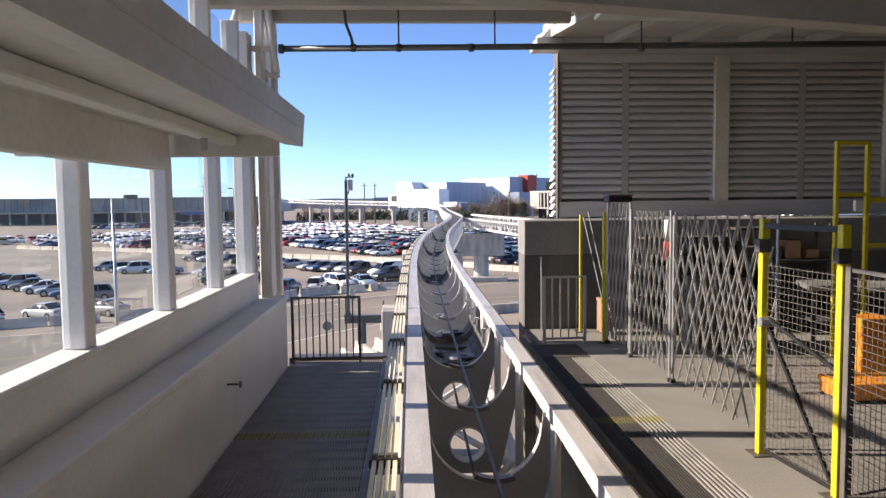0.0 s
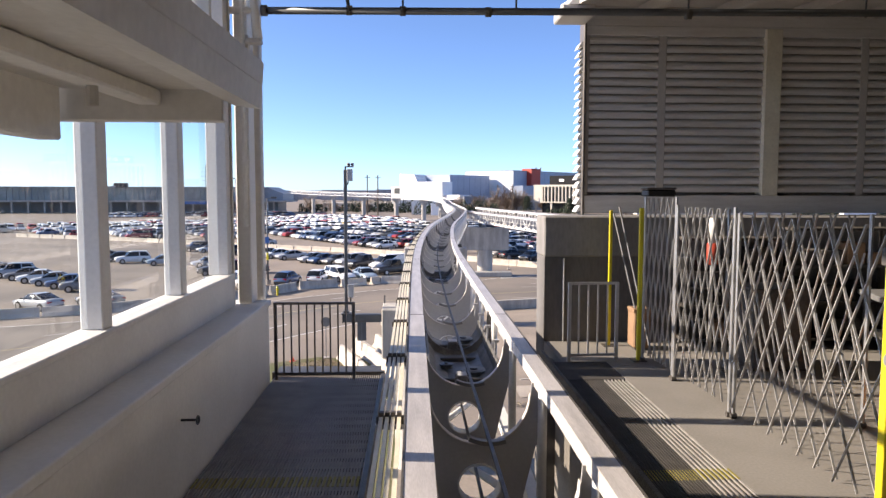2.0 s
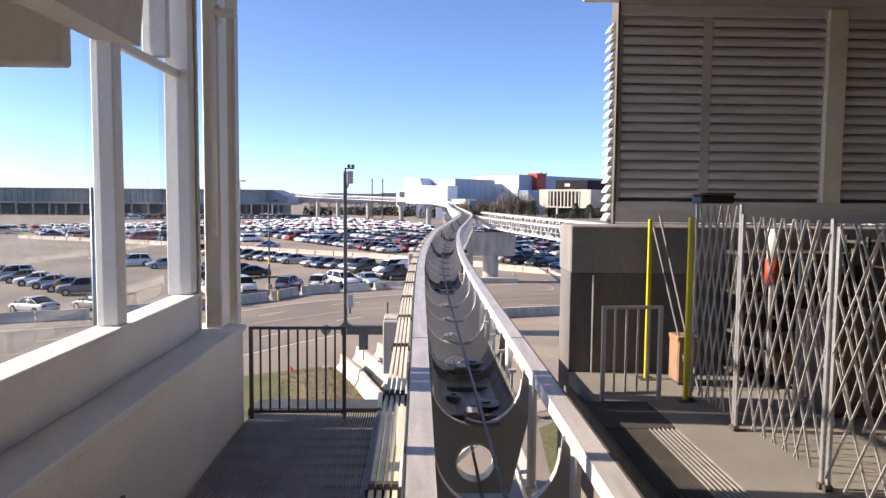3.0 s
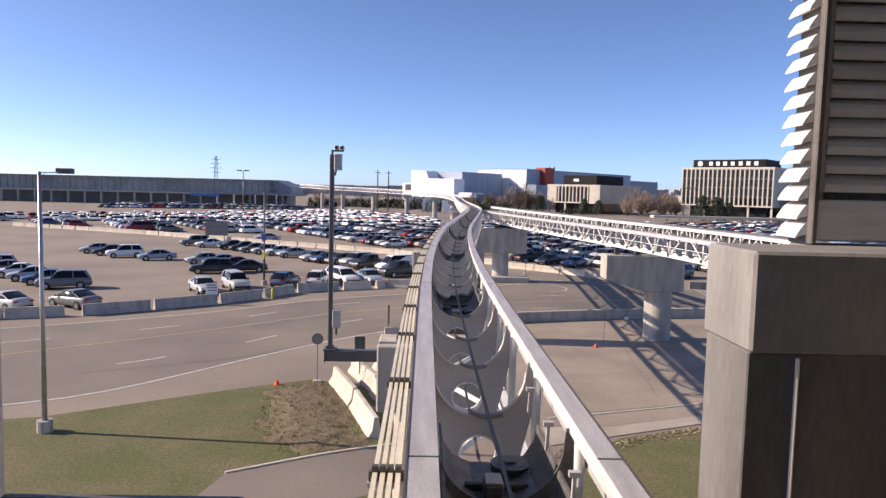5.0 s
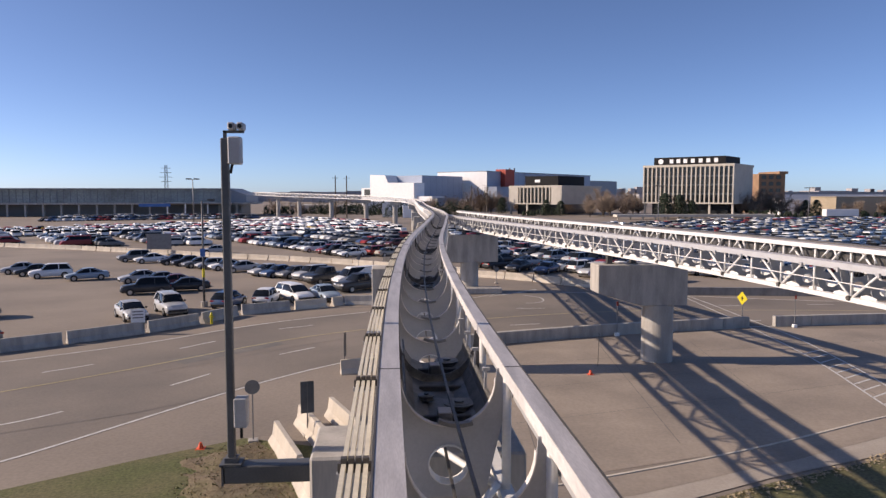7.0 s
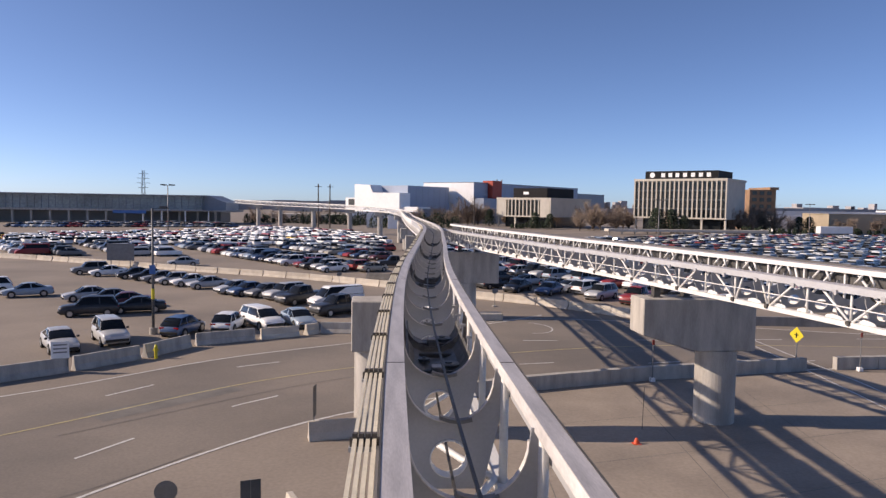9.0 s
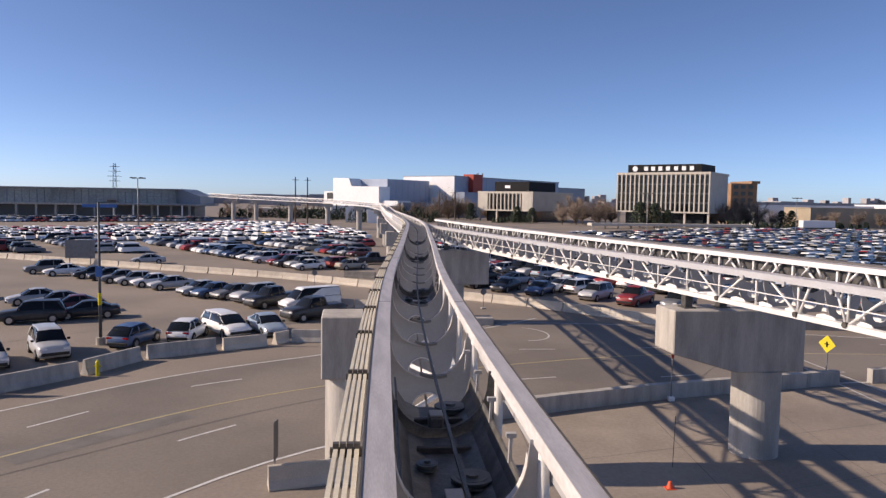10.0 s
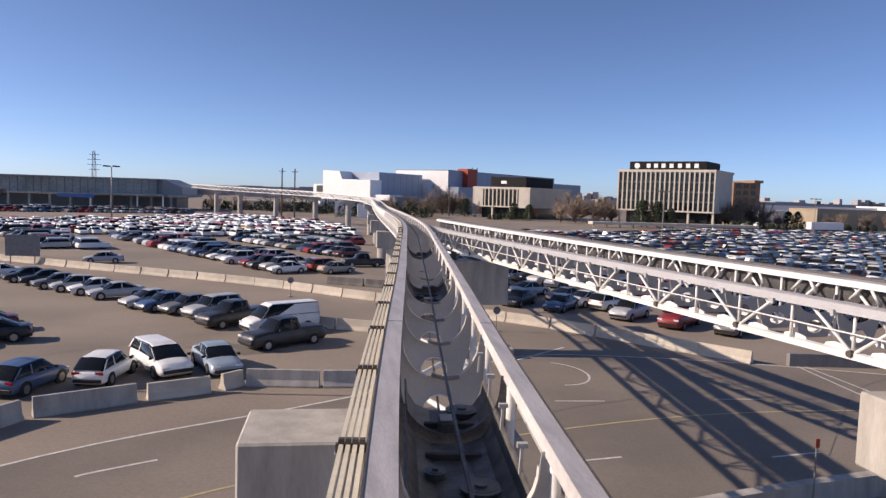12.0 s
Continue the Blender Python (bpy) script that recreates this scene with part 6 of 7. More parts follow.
for x, r in ((-0.112, 0.2), (-0.11, 0.32), (-0.095, 0.335), (-0.0945, 0.39), (0.0945, 0.39), (0.095, 0.335), (0.11, 0.32), (0.112, 0.2)):
    ring = [bm.verts.new((x, r * math.cos(6.2832 * k / 18), r * math.sin(6.2832 * k / 18))) for k in range(18)]
    for k in range(18 if prev else 0):
        bm.faces.new((prev[k], prev[(k + 1) % 18], ring[(k + 1) % 18], ring[k]))
    prev = ring
bmesh.ops.recalc_face_normals(bm, faces=bm.faces)
TYRE = mesh_of("tyre", bm, M_TYRE)
bm = bmesh.new()
bmesh.ops.create_cone(bm, cap_ends=True, segments=14, radius1=0.215, radius2=0.215, depth=0.23, matrix=Matrix.Rotation(math.pi / 2, 4, "Y"))
RIM = mesh_of("rim", bm, M_RIM)
CARS = {k: car_meshes(k) for k in SHAPES}
PAINTED = {}
MODELS = {}


def car_model(kind, colour):
    """One car of a kind and colour, from which the others are copied."""
    body, windows, roofm, lights, extra, L, W = CARS[kind]
    g = thing("car", "%s %s parked on the asphalt lot" % (colour, kind), "car" if kind not in ("pickup", "van") else kind, group="parked cars")
    for src, nm in ((body, "body"), (roofm, "roof")):
        key = (kind, colour, nm)
        if key not in PAINTED:
            PAINTED[key] = src.copy()
            PAINTED[key].materials[0] = CAR_COLOURS[colour]
        part(nm, PAINTED[key], None, g)
    part("glasshouse", windows, None, g)
    for nm, (me, places) in extra.items():
        for at in places:
            part(nm, me, None, g).matrix_local = Matrix.Translation(at)
    for nm, (me, y, z, x) in lights.items():
        for s in (-1, 1):
            o = part(nm, me, None, g)
            o.matrix_local = Matrix.Translation((s * x, y, z))
    for sx in (-1, 1):
        for sy in (-0.31, 0.30):
            o = part("wheel", TYRE, None, g)
            o.matrix_local = Matrix.Translation((sx * (W - 0.09), sy * L, 0.33))
            r = part("rim", RIM, None, o)
            r.matrix_local = Matrix.Identity(4)
    return g


def park(kind, colour, x, y, turn):
    """Turn: where the nose points, in degrees clockwise from -y."""
    m = pose(x, y, G, 0, 0, -turn)
    if (kind, colour) not in MODELS:
        MODELS[(kind, colour)] = car_model(kind, colour)
        MODELS[(kind, colour)].matrix_world = m
        return MODELS[(kind, colour)]
    return copy_thing(MODELS[(kind, colour)], m)


for kind, colour, x, y, turn in (
        ("hatch", "white", -11.8, 72.9, 188), ("minivan", "white", -9.5, 74.6, -34), ("sedan", "pale blue", -6.6, 74.9, -25), ("hatch", "blue", -14.9, 71.2, 196), ("suv", "silver", -19.2, 68.2, -30),
        ("sedan", "silver", -21.6, 65.6, -32), ("sedan", "black", -21.7, 82.3, 72), ("sedan", "maroon", -23.9, 85.6, 66), ("suv", "black", -25.2, 80.4, 72), ("sedan", "grey", -26.2, 88.2, 64), ("sedan", "silver", -29.0, 90.2, 62),
        ("pickup", "black", -3.4, 81.3, 52), ("van", "white", -4.0, 86.2, 58), ("pickup", "black", -7.5, 88.4, 46), ("suv", "silver", -9.6, 91.6, 45), ("sedan", "grey", -11.8, 93.7, 46),
        ("sedan", "blue", -13.9, 94.9, 47), ("sedan", "silver", -15.6, 96.6, 50), ("sedan", "silver", -19.6, 101.0, 60), ("sedan", "white", -22.1, 103.5, 60), ("hatch", "silver", -24.6, 105.2, 60),
        ("sedan", "grey", -26.6, 107.2, 60), ("sedan", "black", -28.8, 109.8, 60), ("sedan", "black", -31.2, 111.8, 60), ("pickup", "black", 3.4, 131.5, 78), ("sedan", "beige", -5.8, 129.5, 60),
        ("suv", "silver", 25.0, 92.0, 48), ("pickup", "red", 27.9, 88.6, 46), ("suv", "grey", 30.9, 85.4, 50), ("sedan", "blue", 20.2, 96.2, 40), ("sedan", "black", 17.0, 99.0, 40),
        ("sedan", "silver", -30, 131, 75),
        ("sedan", "grey", -29.0, 56.2, 118), ("sedan", "silver", -33.6, 54.6, 118), ("hatch", "white", -38.0, 52.6, 118), ("suv", "silver", -43.0, 50.6, 118), ("sedan", "white", -48.4, 48.6, 118),
        ("suv", "grey", -35.0, 66.4, 66), ("sedan", "blue", -37.8, 69.0, 64), ("sedan", "silver", -40.6, 71.4, 64), ("sedan", "white", -43.4, 73.8, 64), ("sedan", "grey", -46.2, 76.4, 64),
        ("suv", "pale blue", -49.0, 78.8, 64), ("sedan", "black", -51.8, 81.4, 64), ("sedan", "white", -54.6, 83.8, 64), ("sedan", "pale blue", -36.2, 93.2, 62),
        ("suv", "white", -41.6, 96.0, 62), ("sedan", "black", -44.6, 98.6, 62), ("sedan", "silver", -47.6, 101.2, 62), ("sedan", "white", -35.6, 114.6, 60), ("suv", "grey", -38.8, 117.0, 60)):
    park(kind, colour, x, y, turn)

# rows of the large lots
E1, E2 = Vector((0.80, -0.60)), Vector((0.60, 0.80))
rc = random.Random(21)
KINDS = ["sedan"] * 8 + ["suv"] * 8 + ["hatch"] * 4 + ["minivan"] * 3 + ["pickup"] * 2 + ["van"]
PALETTE = ["white"] * 8 + ["silver"] * 6 + ["grey"] * 4 + ["black"] * 5 + ["blue"] * 2 + ["red"] * 2 + ["pale blue"] + ["maroon"] + ["beige"]
spots = []
E1L, E2L = Vector((0.54, -0.842)), Vector((0.842, 0.54))
def packed(x, y):
    """Whether (x, y) lies where the cars stand bumper to bumper."""
    return 185 + 0.75 * max(0, x + 19) < y < np.interp(x, [-130, -59, -38, 5, 12], [178, 236, 297, 345, 348])


def beside(p):
    return p.x > np.interp(p.y, LINE_A.y, LINE_A.x) - 4.5 or p.x < -130


for k, o in enumerate([-45, -39.5, -30, -24.5, -15, -9.5, 0, 5.5, 14.5, 20, 29.5, 35, 44.5, 50, 61, 66.5, 79.5, 85, 95, 100.5, 110, 115.5, 125, 130.5]):
    for i in range(150):
        p = E2L * o + E1L * (2.6 * i - 330)
        if beside(p) or p.y > 178 + 0.75 * max(0, p.x + 19) or p.y < max(122, 118 - 0.6 * (p.x + 10)) or (o < 55 and p.y < 150):
            continue
        spots.append((p, 57.3 + (180 if k % 2 else 0), k, "front"))
for k in range(132):
    for i in range(95):
        p = E2L * (-60 + 2.55 * k) + E1L * (5.3 * i - 380)
        if beside(p) or not packed(p.x, p.y):
            continue
        spots.append((p, -32.7 + (180 if (i * 7 + k * 3) % 5 < 2 else 0), k, "packed"))
for k in range(4):
    for i in range(110):
        p = Vector((-150 + 2.6 * i, 318 + 10.5 * k + 0.42 * (2.6 * i - 100)))
        if beside(p) or p.y > 338 + 0.5 * p.x + 60 or p.y > 385 or (p.x < -66 and p.y > 335):
            continue
        spots.append((p, 24 + (180 if k % 2 else 0), k, "back"))
for k in range(60):
    o = 52.5 + 15 * (k // 2) + 5.5 * (k % 2)
    for i in range(150):
        p = E2L * o + E1L * (2.6 * i - 190)
        if p.x < max(np.interp(p.y, LINE_B.y, LINE_B.x), np.interp(p.y, LINE_A.y, LINE_A.x)) + 5.5 or p.y > np.interp(p.x, [0, 60, 77, 100, 150, 230], [212, 220, 228, 246, 268, 262]) or p.y < max(84, 101 - 0.5 * (p.x - 14)) or p.x > 230 or p.y < 60 + 0.35 * p.x:
            continue
        spots.append((p, 57.3 + (180 if (k + (i * 7) % 5 // 3) % 2 else 0), k, "side"))
far = []
near_count = 0
DARKER = ["silver"] * 6 + ["grey"] * 4 + ["black"] * 5 + ["blue"] * 4 + ["pale blue"] * 2 + ["maroon"] * 2 + ["white"] * 3 + ["beige"] * 2 + ["red"]
for p, turn, k, zone in spots:
    if rc.random() < {"packed": 0.03, "side": 0.14}.get(zone, 0.07):
        continue
    kind, colour = rc.choice(KINDS), rc.choice(DARKER if zone == "front" else PALETTE)
    jx, jt = rc.uniform(-0.4, 0.4), rc.uniform(-3, 3)
    q = p + E2 * jx + (E2L * rc.uniform(-0.7, 0.7) if zone == "side" else E2L * 0)
    if zone == "side" and rc.random() < 0.10:
        turn += 180
    d = math.hypot(q.x, q.y - 34)
    if any((q - Vector((x, y))).length < 3.2 for x, y in ((3.4, 131.5), (-5.8, 129.5), (25, 92), (27.9, 88.6), (30.9, 85.4), (20.2, 96.2), (17, 99))):
        continue
    if d < 118 and near_count < 250:
        park(kind, colour, q.x, q.y, turn + jt)
        near_count += 1
    else:
        far.append((kind, q, turn + jt, zone == "packed"))


def island_paint(name, white=0.5, red=False):
    """Car paint whose colour differs from car to car."""
    m = bpy.data.materials.new(name)
    m.use_nodes = True
    n, l = m.node_tree.nodes, m.node_tree.links
    geo = n.new("ShaderNodeNewGeometry")
    r = n.new("ShaderNodeValToRGB")
    r.color_ramp.interpolation = "CONSTANT"
    cols = [(0.86, 0.86, 0.85), (0.46, 0.47, 0.48), (0.16, 0.165, 0.17), (0.018, 0.018, 0.02), (0.04, 0.09, 0.20), (0.30, 0.025, 0.025), (0.30, 0.38, 0.46), (0.42, 0.38, 0.31)]
    if red:
        cols = cols[:1] + [(0.36, 0.03, 0.03), (0.46, 0.47, 0.48), (0.20, 0.03, 0.03), (0.04, 0.09, 0.20), (0.018, 0.018, 0.02), (0.65, 0.42, 0.03), (0.30, 0.38, 0.46)]
    stops = [0.0] + [1 - (1 - white) * k for k in (1.0, 0.67, 0.48, 0.31, 0.20, 0.11, 0.055)]
    e = r.color_ramp.elements
    e[0].position, e[0].color = stops[0], (*cols[0], 1)
    e[1].position, e[1].color = stops[1], (*cols[1], 1)
    for s, c in zip(stops[2:], cols[2:]):
        x = e.new(s)
        x.color = (*c, 1)
    l.new(geo.outputs["Random Per Island"], r.inputs["Fac"])
    b = n["Principled BSDF"]
    b.inputs["Roughness"].default_value = 0.4
    b.inputs["Coat Weight"].default_value = 0.2
    b.inputs["Coat Roughness"].default_value = 0.1
    l.new(r.outputs["Color"], b.inputs["Base Color"])
    return m


def joined(src_list, name, material):
    vs, fs = [], []
    for me, m in src_list:
        k = len(vs)
        vs += [m @ v.co for v in me.vertices]
        fs += [[i + k for i in p.vertices] for p in me.polygons]
    me = bpy.data.meshes.new(name)
    me.from_pydata([tuple(v) for v in vs], [], fs)
    me.materials.append(material)
    return me


def shell_mesh(kind):
    """Body and roof of a far car as one connected skin, so that both share one colour."""
    s = SHAPES[kind]
    L, W = s["l"], s["w"] / 2
    bx, bz = [r[0] for r in s["belt"]], [r[1] for r in s["belt"]]
    bm = bmesh.new()
    prev = None
    for t in (0, 0.05, 0.3, 0.7, 0.95, 1):
        z = float(np.interp(t, bx, bz))
        w = W * (0.88 if t in (0, 1) else 1)
        ring = [bm.verts.new((x, (t - 0.5) * L, zz)) for x, zz in ((-w, 0.3), (-w, z * 0.75), (-w * 0.92, z), (w * 0.92, z), (w, z * 0.75), (w, 0.3))]
        if prev:
            for i in range(6):
                bm.faces.new((prev[i], prev[(i + 1) % 6], ring[(i + 1) % 6], ring[i]))
        else:
            bm.faces.new(ring)
        prev = ring
    bm.faces.new(prev[::-1])
    cab = s["cabin"]
    r0, r1 = cab[1], cab[-2]
    zt = max(c[1] for c in cab)
    ends = ((r0[0] - 0.02, -1), (r0[0] - 0.02, 1), (r1[0] + 0.02, 1), (r1[0] + 0.02, -1))
    crown = [bm.verts.new((x * W * 0.70, (t - 0.5) * L, zt + 0.04)) for t, x in ends]
    tops = [bm.verts.new((x * W * 0.80, (t - 0.5) * L, zt - 0.15)) for t, x in ends]
    bm.faces.new(crown)
    for i in range(4):
        bm.faces.new((crown[i], crown[(i + 1) % 4], tops[(i + 1) % 4], tops[i]))
    # thin pillars tie the roof to the body
    bm.verts.ensure_lookup_table()
    low = [v for v in bm.verts if abs(abs(v.co.x) - W * 0.92) < 0.01]
    for tp in tops:
        o = min(low, key=lambda v: (v.co - tp.co).length)
        c = bm.verts.new(tp.co + Vector((0, 0.22 if tp.co.y < 0 else -0.22, -0.02)))
        bm.faces.new((tp, c, o))
    bmesh.ops.recalc_face_normals(bm, faces=bm.faces)
    return mesh_of("far_body", bm, M_TYRE)


SHELL = {k: shell_mesh(k) for k in SHAPES}
M_ISLAND = island_paint("car_paint_mixed", 0.17)
M_ISLAND_PALE = island_paint("car_paint_mostly_white", 0.74, True)
wheel = mesh_of("far_wheels", boxes((-0.85, 0.85, -1.6, -1.0, 0.0, 0.4), (-0.85, 0.85, 1.1, 1.7, 0.0, 0.4)), M_TYRE)
for pale, label in ((False, "many parked cars in mixed colours in the distance"), (True, "dense rows of mostly white parked cars")):
    fc = thing("parked_cars", label, "cars", kind="stuff")
    poses = [(k, pose(q.x, q.y, G, 0, 0, -t)) for k, q, t, w in far if w == pale]
    part("bodies", joined([(SHELL[k], m) for k, m in poses], "bodies", M_ISLAND_PALE if pale else M_ISLAND), None, fc)["kind"] = "stuff"
    part("windows", joined([(CARS[k][1], m) for k, m in poses], "windows", M_CARGLASS), None, fc)["kind"] = "stuff"
    part("wheels", joined([(wheel, m) for k, m in poses], "wheels", M_TYRE), None, fc)["kind"] = "stuff"

# ---- buildings ----
F, S = Vector((-0.723, 0.690, 0)), Vector((0.690, 0.723, 0))


def obox(bm, c, a0, a1, b0, b1, z0, z1):
    """A box in the turned axes of the offices, from corner c."""
    p = [Vector((*c, 0)) + F * a + S * b for a, b in ((a0, b0), (a1, b0), (a1, b1), (a0, b1))]
    vs = [bm.verts.new((q.x, q.y, z)) for z in (z0, z1) for q in p]
    for f in ((0, 1, 2, 3), (7, 6, 5, 4), (0, 4, 5, 1), (1, 5, 6, 2), (2, 6, 7, 3), (3, 7, 4, 0)):
        bm.faces.new([vs[i] for i in f])
    bmesh.ops.recalc_face_normals(bm, faces=bm.faces)
    return bm


def office(c, length, depth, z0, z1, bays, floors, label, stilts):
    g = thing("office_building", label, "building", group="office buildings")
    b = bmesh.new()
    obox(b, c, 0, length, 0.6, depth, z0, z1 - 0.4)
    part("wall", b, M_PRECAST, g)
    part("parapet", obox(bmesh.new(), c, -0.4, length + 0.4, -0.5, depth + 0.2, z1 - 1.0, z1), M_PRECAST, g)
    part("base_band", obox(bmesh.new(), c, -0.4, length + 0.4, -0.5, depth + 0.2, z0, z0 + 0.6), M_PRECAST, g)
    part("curtain_panel", obox(bmesh.new(), c, 0.1, length - 0.1, 0.44, 0.60, z0 + 0.5, z1 - 0.9), M_POLE, g, "dark grey recessed spandrel panels")
    step = length / bays
    fin = mesh_of("fin", obox(bmesh.new(), (0, 0), -0.27, 0.27, -0.45, 0.62, z0 + 0.5, z1 - 0.9), M_PRECAST)
    for i in range(bays + 1):
        o = part("fin", fin, None, g)
        q = Vector((*c, 0)) + F * (step * i)
        o.matrix_world = Matrix.Translation(q)
    fh = (z1 - 1.0 - z0 - 0.6) / floors
    pane = mesh_of("window", obox(bmesh.new(), (0, 0), 0.28, step - 0.28, 0.34, 0.43, 0.12, fh - 0.45), M_WINDOW)
    for j in range(floors):
        for i in range(bays):
            o = part("window", pane, None, g)
            q = Vector((*c, 0)) + F * (step * i)
            o.matrix_world = Matrix.Translation((q.x, q.y, z0 + 0.6 + fh * j))
    part("ground_floor", obox(bmesh.new(), c, 3, length - 3, 3, depth - 3, G, z0), M_WINDOW, g, "recessed dark glass ground floor")
    n = stilts
    st = mesh_of("column", obox(bmesh.new(), (0, 0), -0.4, 0.4, 0.2, 1.0, G, z0), M_PRECAST)
    for i in range(n):
        o = part("column", st, None, g)
        q = Vector((*c, 0)) + F * (length * (i + 0.02) / (n - 1) * 0.98)
        o.matrix_world = Matrix.Translation(q)
    return g


ORL = (149.6, 303.0)
o1 = office(ORL, 40.6, 28.5, 5.2, 22.8, 20, 4, "pale precast office block with fins and a black rooftop sign", 5)
part("roof_sign", obox(bmesh.new(), ORL, 4, 36.5, 1.5, 22, 22.8, 26.3), M_SIGN, o1, "black rooftop sign box")
# plain white shapes stand for the lettering
for i, a in enumerate((33.2, 28.2, 25.0, 21.8, 18.4, 14.9, 11.5, 8.1)):
    b = bmesh.new()
    if i == 0:
        p = Vector((*ORL, 0)) + F * a + S * 1.42
        bmesh.ops.create_cone(b, cap_ends=True, segments=20, radius1=1.2, radius2=1.2, depth=0.1,
                              matrix=Matrix.Translation((p.x, p.y, 24.5)) @ Matrix.Rotation(math.atan2(F.y, F.x), 4, "Z") @ Matrix.Rotation(math.pi / 2, 4, "X"))
    else:
        obox(b, ORL, a - 0.85, a + 0.85, 1.36, 1.46, 23.6, 25.4)
    part("sign_bar", b, M_SIGNW, o1, "plain white sign shape")
LOW = (86.3, 352.0)
o2 = office(LOW, 30.6, 43, 4.4, 13.9, 14, 1, "low pale precast office building on columns", 4)
part("penthouse", obox(bmesh.new(), LOW, 5.5, 25, 6, 34, 13.9, 18.8), M_SIGN, o2, "dark rooftop plant box")
for a0, a1 in ((0.4, 5.6), (25.2, 30.2)):
    part("end_panel", obox(bmesh.new(), LOW, a0, a1, -0.42, 0.3, 5.0, 13.0), M_PRECAST, o2, "plain precast end panel")
part("sign_bar", obox(bmesh.new(), LOW, 16, 19, 5.85, 5.95, 15.6, 17.0), M_SIGNW, o2, "plain white sign shape")


def hall(name, x0, x1, y0, y1, z1, m, label):
    g = thing(name, label, "building", group="halls")
    b = bmesh.new()
    box(b, x0, x1, y0, y1, G, z1)
    part("wall", b, m, g)
    part("roof", boxes((x0 - 0.2, x1 + 0.2, y0 - 0.2, y1 + 0.2, z1, z1 + 0.4)), m, g)
    return g


def oprism(bm, c, outline, b0, b1):
    """An outline of (a, z) pairs along the turned front, pushed back from b0 to b1."""
    rings = []
    for b in (b0, b1):
        rings.append([bm.verts.new((*(Vector((*c, 0)) + F * a + S * b).to_2d(), z)) for a, z in outline])
    n = len(outline)
    bm.faces.new(rings[0])
    bm.faces.new(rings[1][::-1])
    for i in range(n):
        bm.faces.new((rings[0][i], rings[1][i], rings[1][(i + 1) % n], rings[0][(i + 1) % n]))
    bmesh.ops.recalc_face_normals(bm, faces=bm.faces)
    return bm


h1 = thing("terminal_hall", "large white clad hall with an angled white front", "building", group="halls")
C1, C2 = (17.0, 445.0), (66.6, 474.0)
part("front", oprism(bmesh.new(), C1, [(0, G), (0, 16.6), (22, 16.8), (24.4, 21.6), (37.8, 22), (37.8, G)], 0, 10), M_CLAD, h1)
part("side_volume", obox(bmesh.new(), C1, 2, 24, 10.1, 52, G, 21.4), M_CLADP, h1, "pale blue clad rear volume")
for k in range(7):
    part("seam", obox(bmesh.new(), C1, 1.9, 2.0, 12 + 6 * k, 12.25 + 6 * k, G, 21.3), M_CLADB, h1)
part("entrance", obox(bmesh.new(), C1, 37.8, 50, 4, 16, G, 13.6), M_CLAD, h1)
part("entrance_window", obox(bmesh.new(), C1, 38.5, 47, 3.7, 4.0, 8.0, 12.8), M_WINDOW, h1, "dark glass band")
part("annex", obox(bmesh.new(), C1, -13, 0, 2, 14, G, 8.3), M_CLAD, h1)
h2 = thing("terminal_hall", "long white clad hall with a red stair tower", "building", group="halls")
part("main_block", obox(bmesh.new(), C2, 0, 42, 0, 146, G, 24.6), M_CLADP, h2)
part("front_cladding", obox(bmesh.new(), C2, -0.1, 42.1, -0.28, -0.01, G, 24.5), M_CLAD, h2)
for k in range(14):
    part("seam", obox(bmesh.new(), C2, -0.12, -0.02, 30 + 8 * k, 30.3 + 8 * k, G, 24.4), M_CLADB, h2)
part("roof_edge", obox(bmesh.new(), C2, -0.3, 42.3, -0.3, 146.3, 24.6, 25.0), M_CLADG, h2)
part("lower_block", obox(bmesh.new(), C2, -8, 0, 0, 60, G, 14.5), M_CLADB, h2)
part("tower", obox(bmesh.new(), C2, -4, 4, 16, 27, G, 26.4), M_RED, h2, "red clad stair tower")
part("end_block", obox(bmesh.new(), C2, 0, 40, 146, 196, G, 20.8), M_CLADG, h2)
for b_ in (36, 42):
    p_ = Vector((*C2, 0)) + F * 6 + S * b_
    part("chimney", rod(bmesh.new(), (p_.x, p_.y, 24), (p_.x, p_.y, 28), 0.6, 10), M_CLADG, h2)
for x, y, w, h in ((30, 430, 14, 7), (48, 425, 16, 6), (20, 420, 8, 5), (62, 428, 22, 7.5)):
    hall("shed", x, x + w, y, y + 12, h, M_CLADG, "low grey clad service building")
# glass terminal to the left
gt = thing("terminal_building", "long green-glass terminal building behind the lot", "building", group="halls")
part("glass_hall", boxes((-230, -76, 346, 382, 5.6, 11.7)), M_GREENGLASS, gt, "green tinted glass upper hall")
bm = bmesh.new()
prism(bm, [(-76, 5.6), (-76, 11.7), (-74, 12.3), (-68.5, 10.0), (-66, 9.2), (-66, 5.6)], (348, 380), axis="y")
part("sloping_end", bm, M_CLADG, gt, "grey sloping end of the roof")
part("roof", boxes((-232, -74, 343.5, 383, 11.7, 12.25), bevel=0.05), M_CLADG, gt)
part("floor_slab", boxes((-230, -64, 344.2, 382, 4.7, 5.6), bevel=0.05), M_CONC, gt)
part("undercroft", boxes((-230, -70, 356, 380, G, 4.7)), M_POLE, gt, "dark recessed ground floor")
mul = mesh_of("mullion", boxes((-0.09, 0.09, 345.7, 346.0, 5.6, 11.7)), M_CLADG)
for k in range(52):
    o = part("mullion", mul, None, gt)
    o.matrix_world = Matrix.Translation((-229 + 3.0 * k, 0, 0))
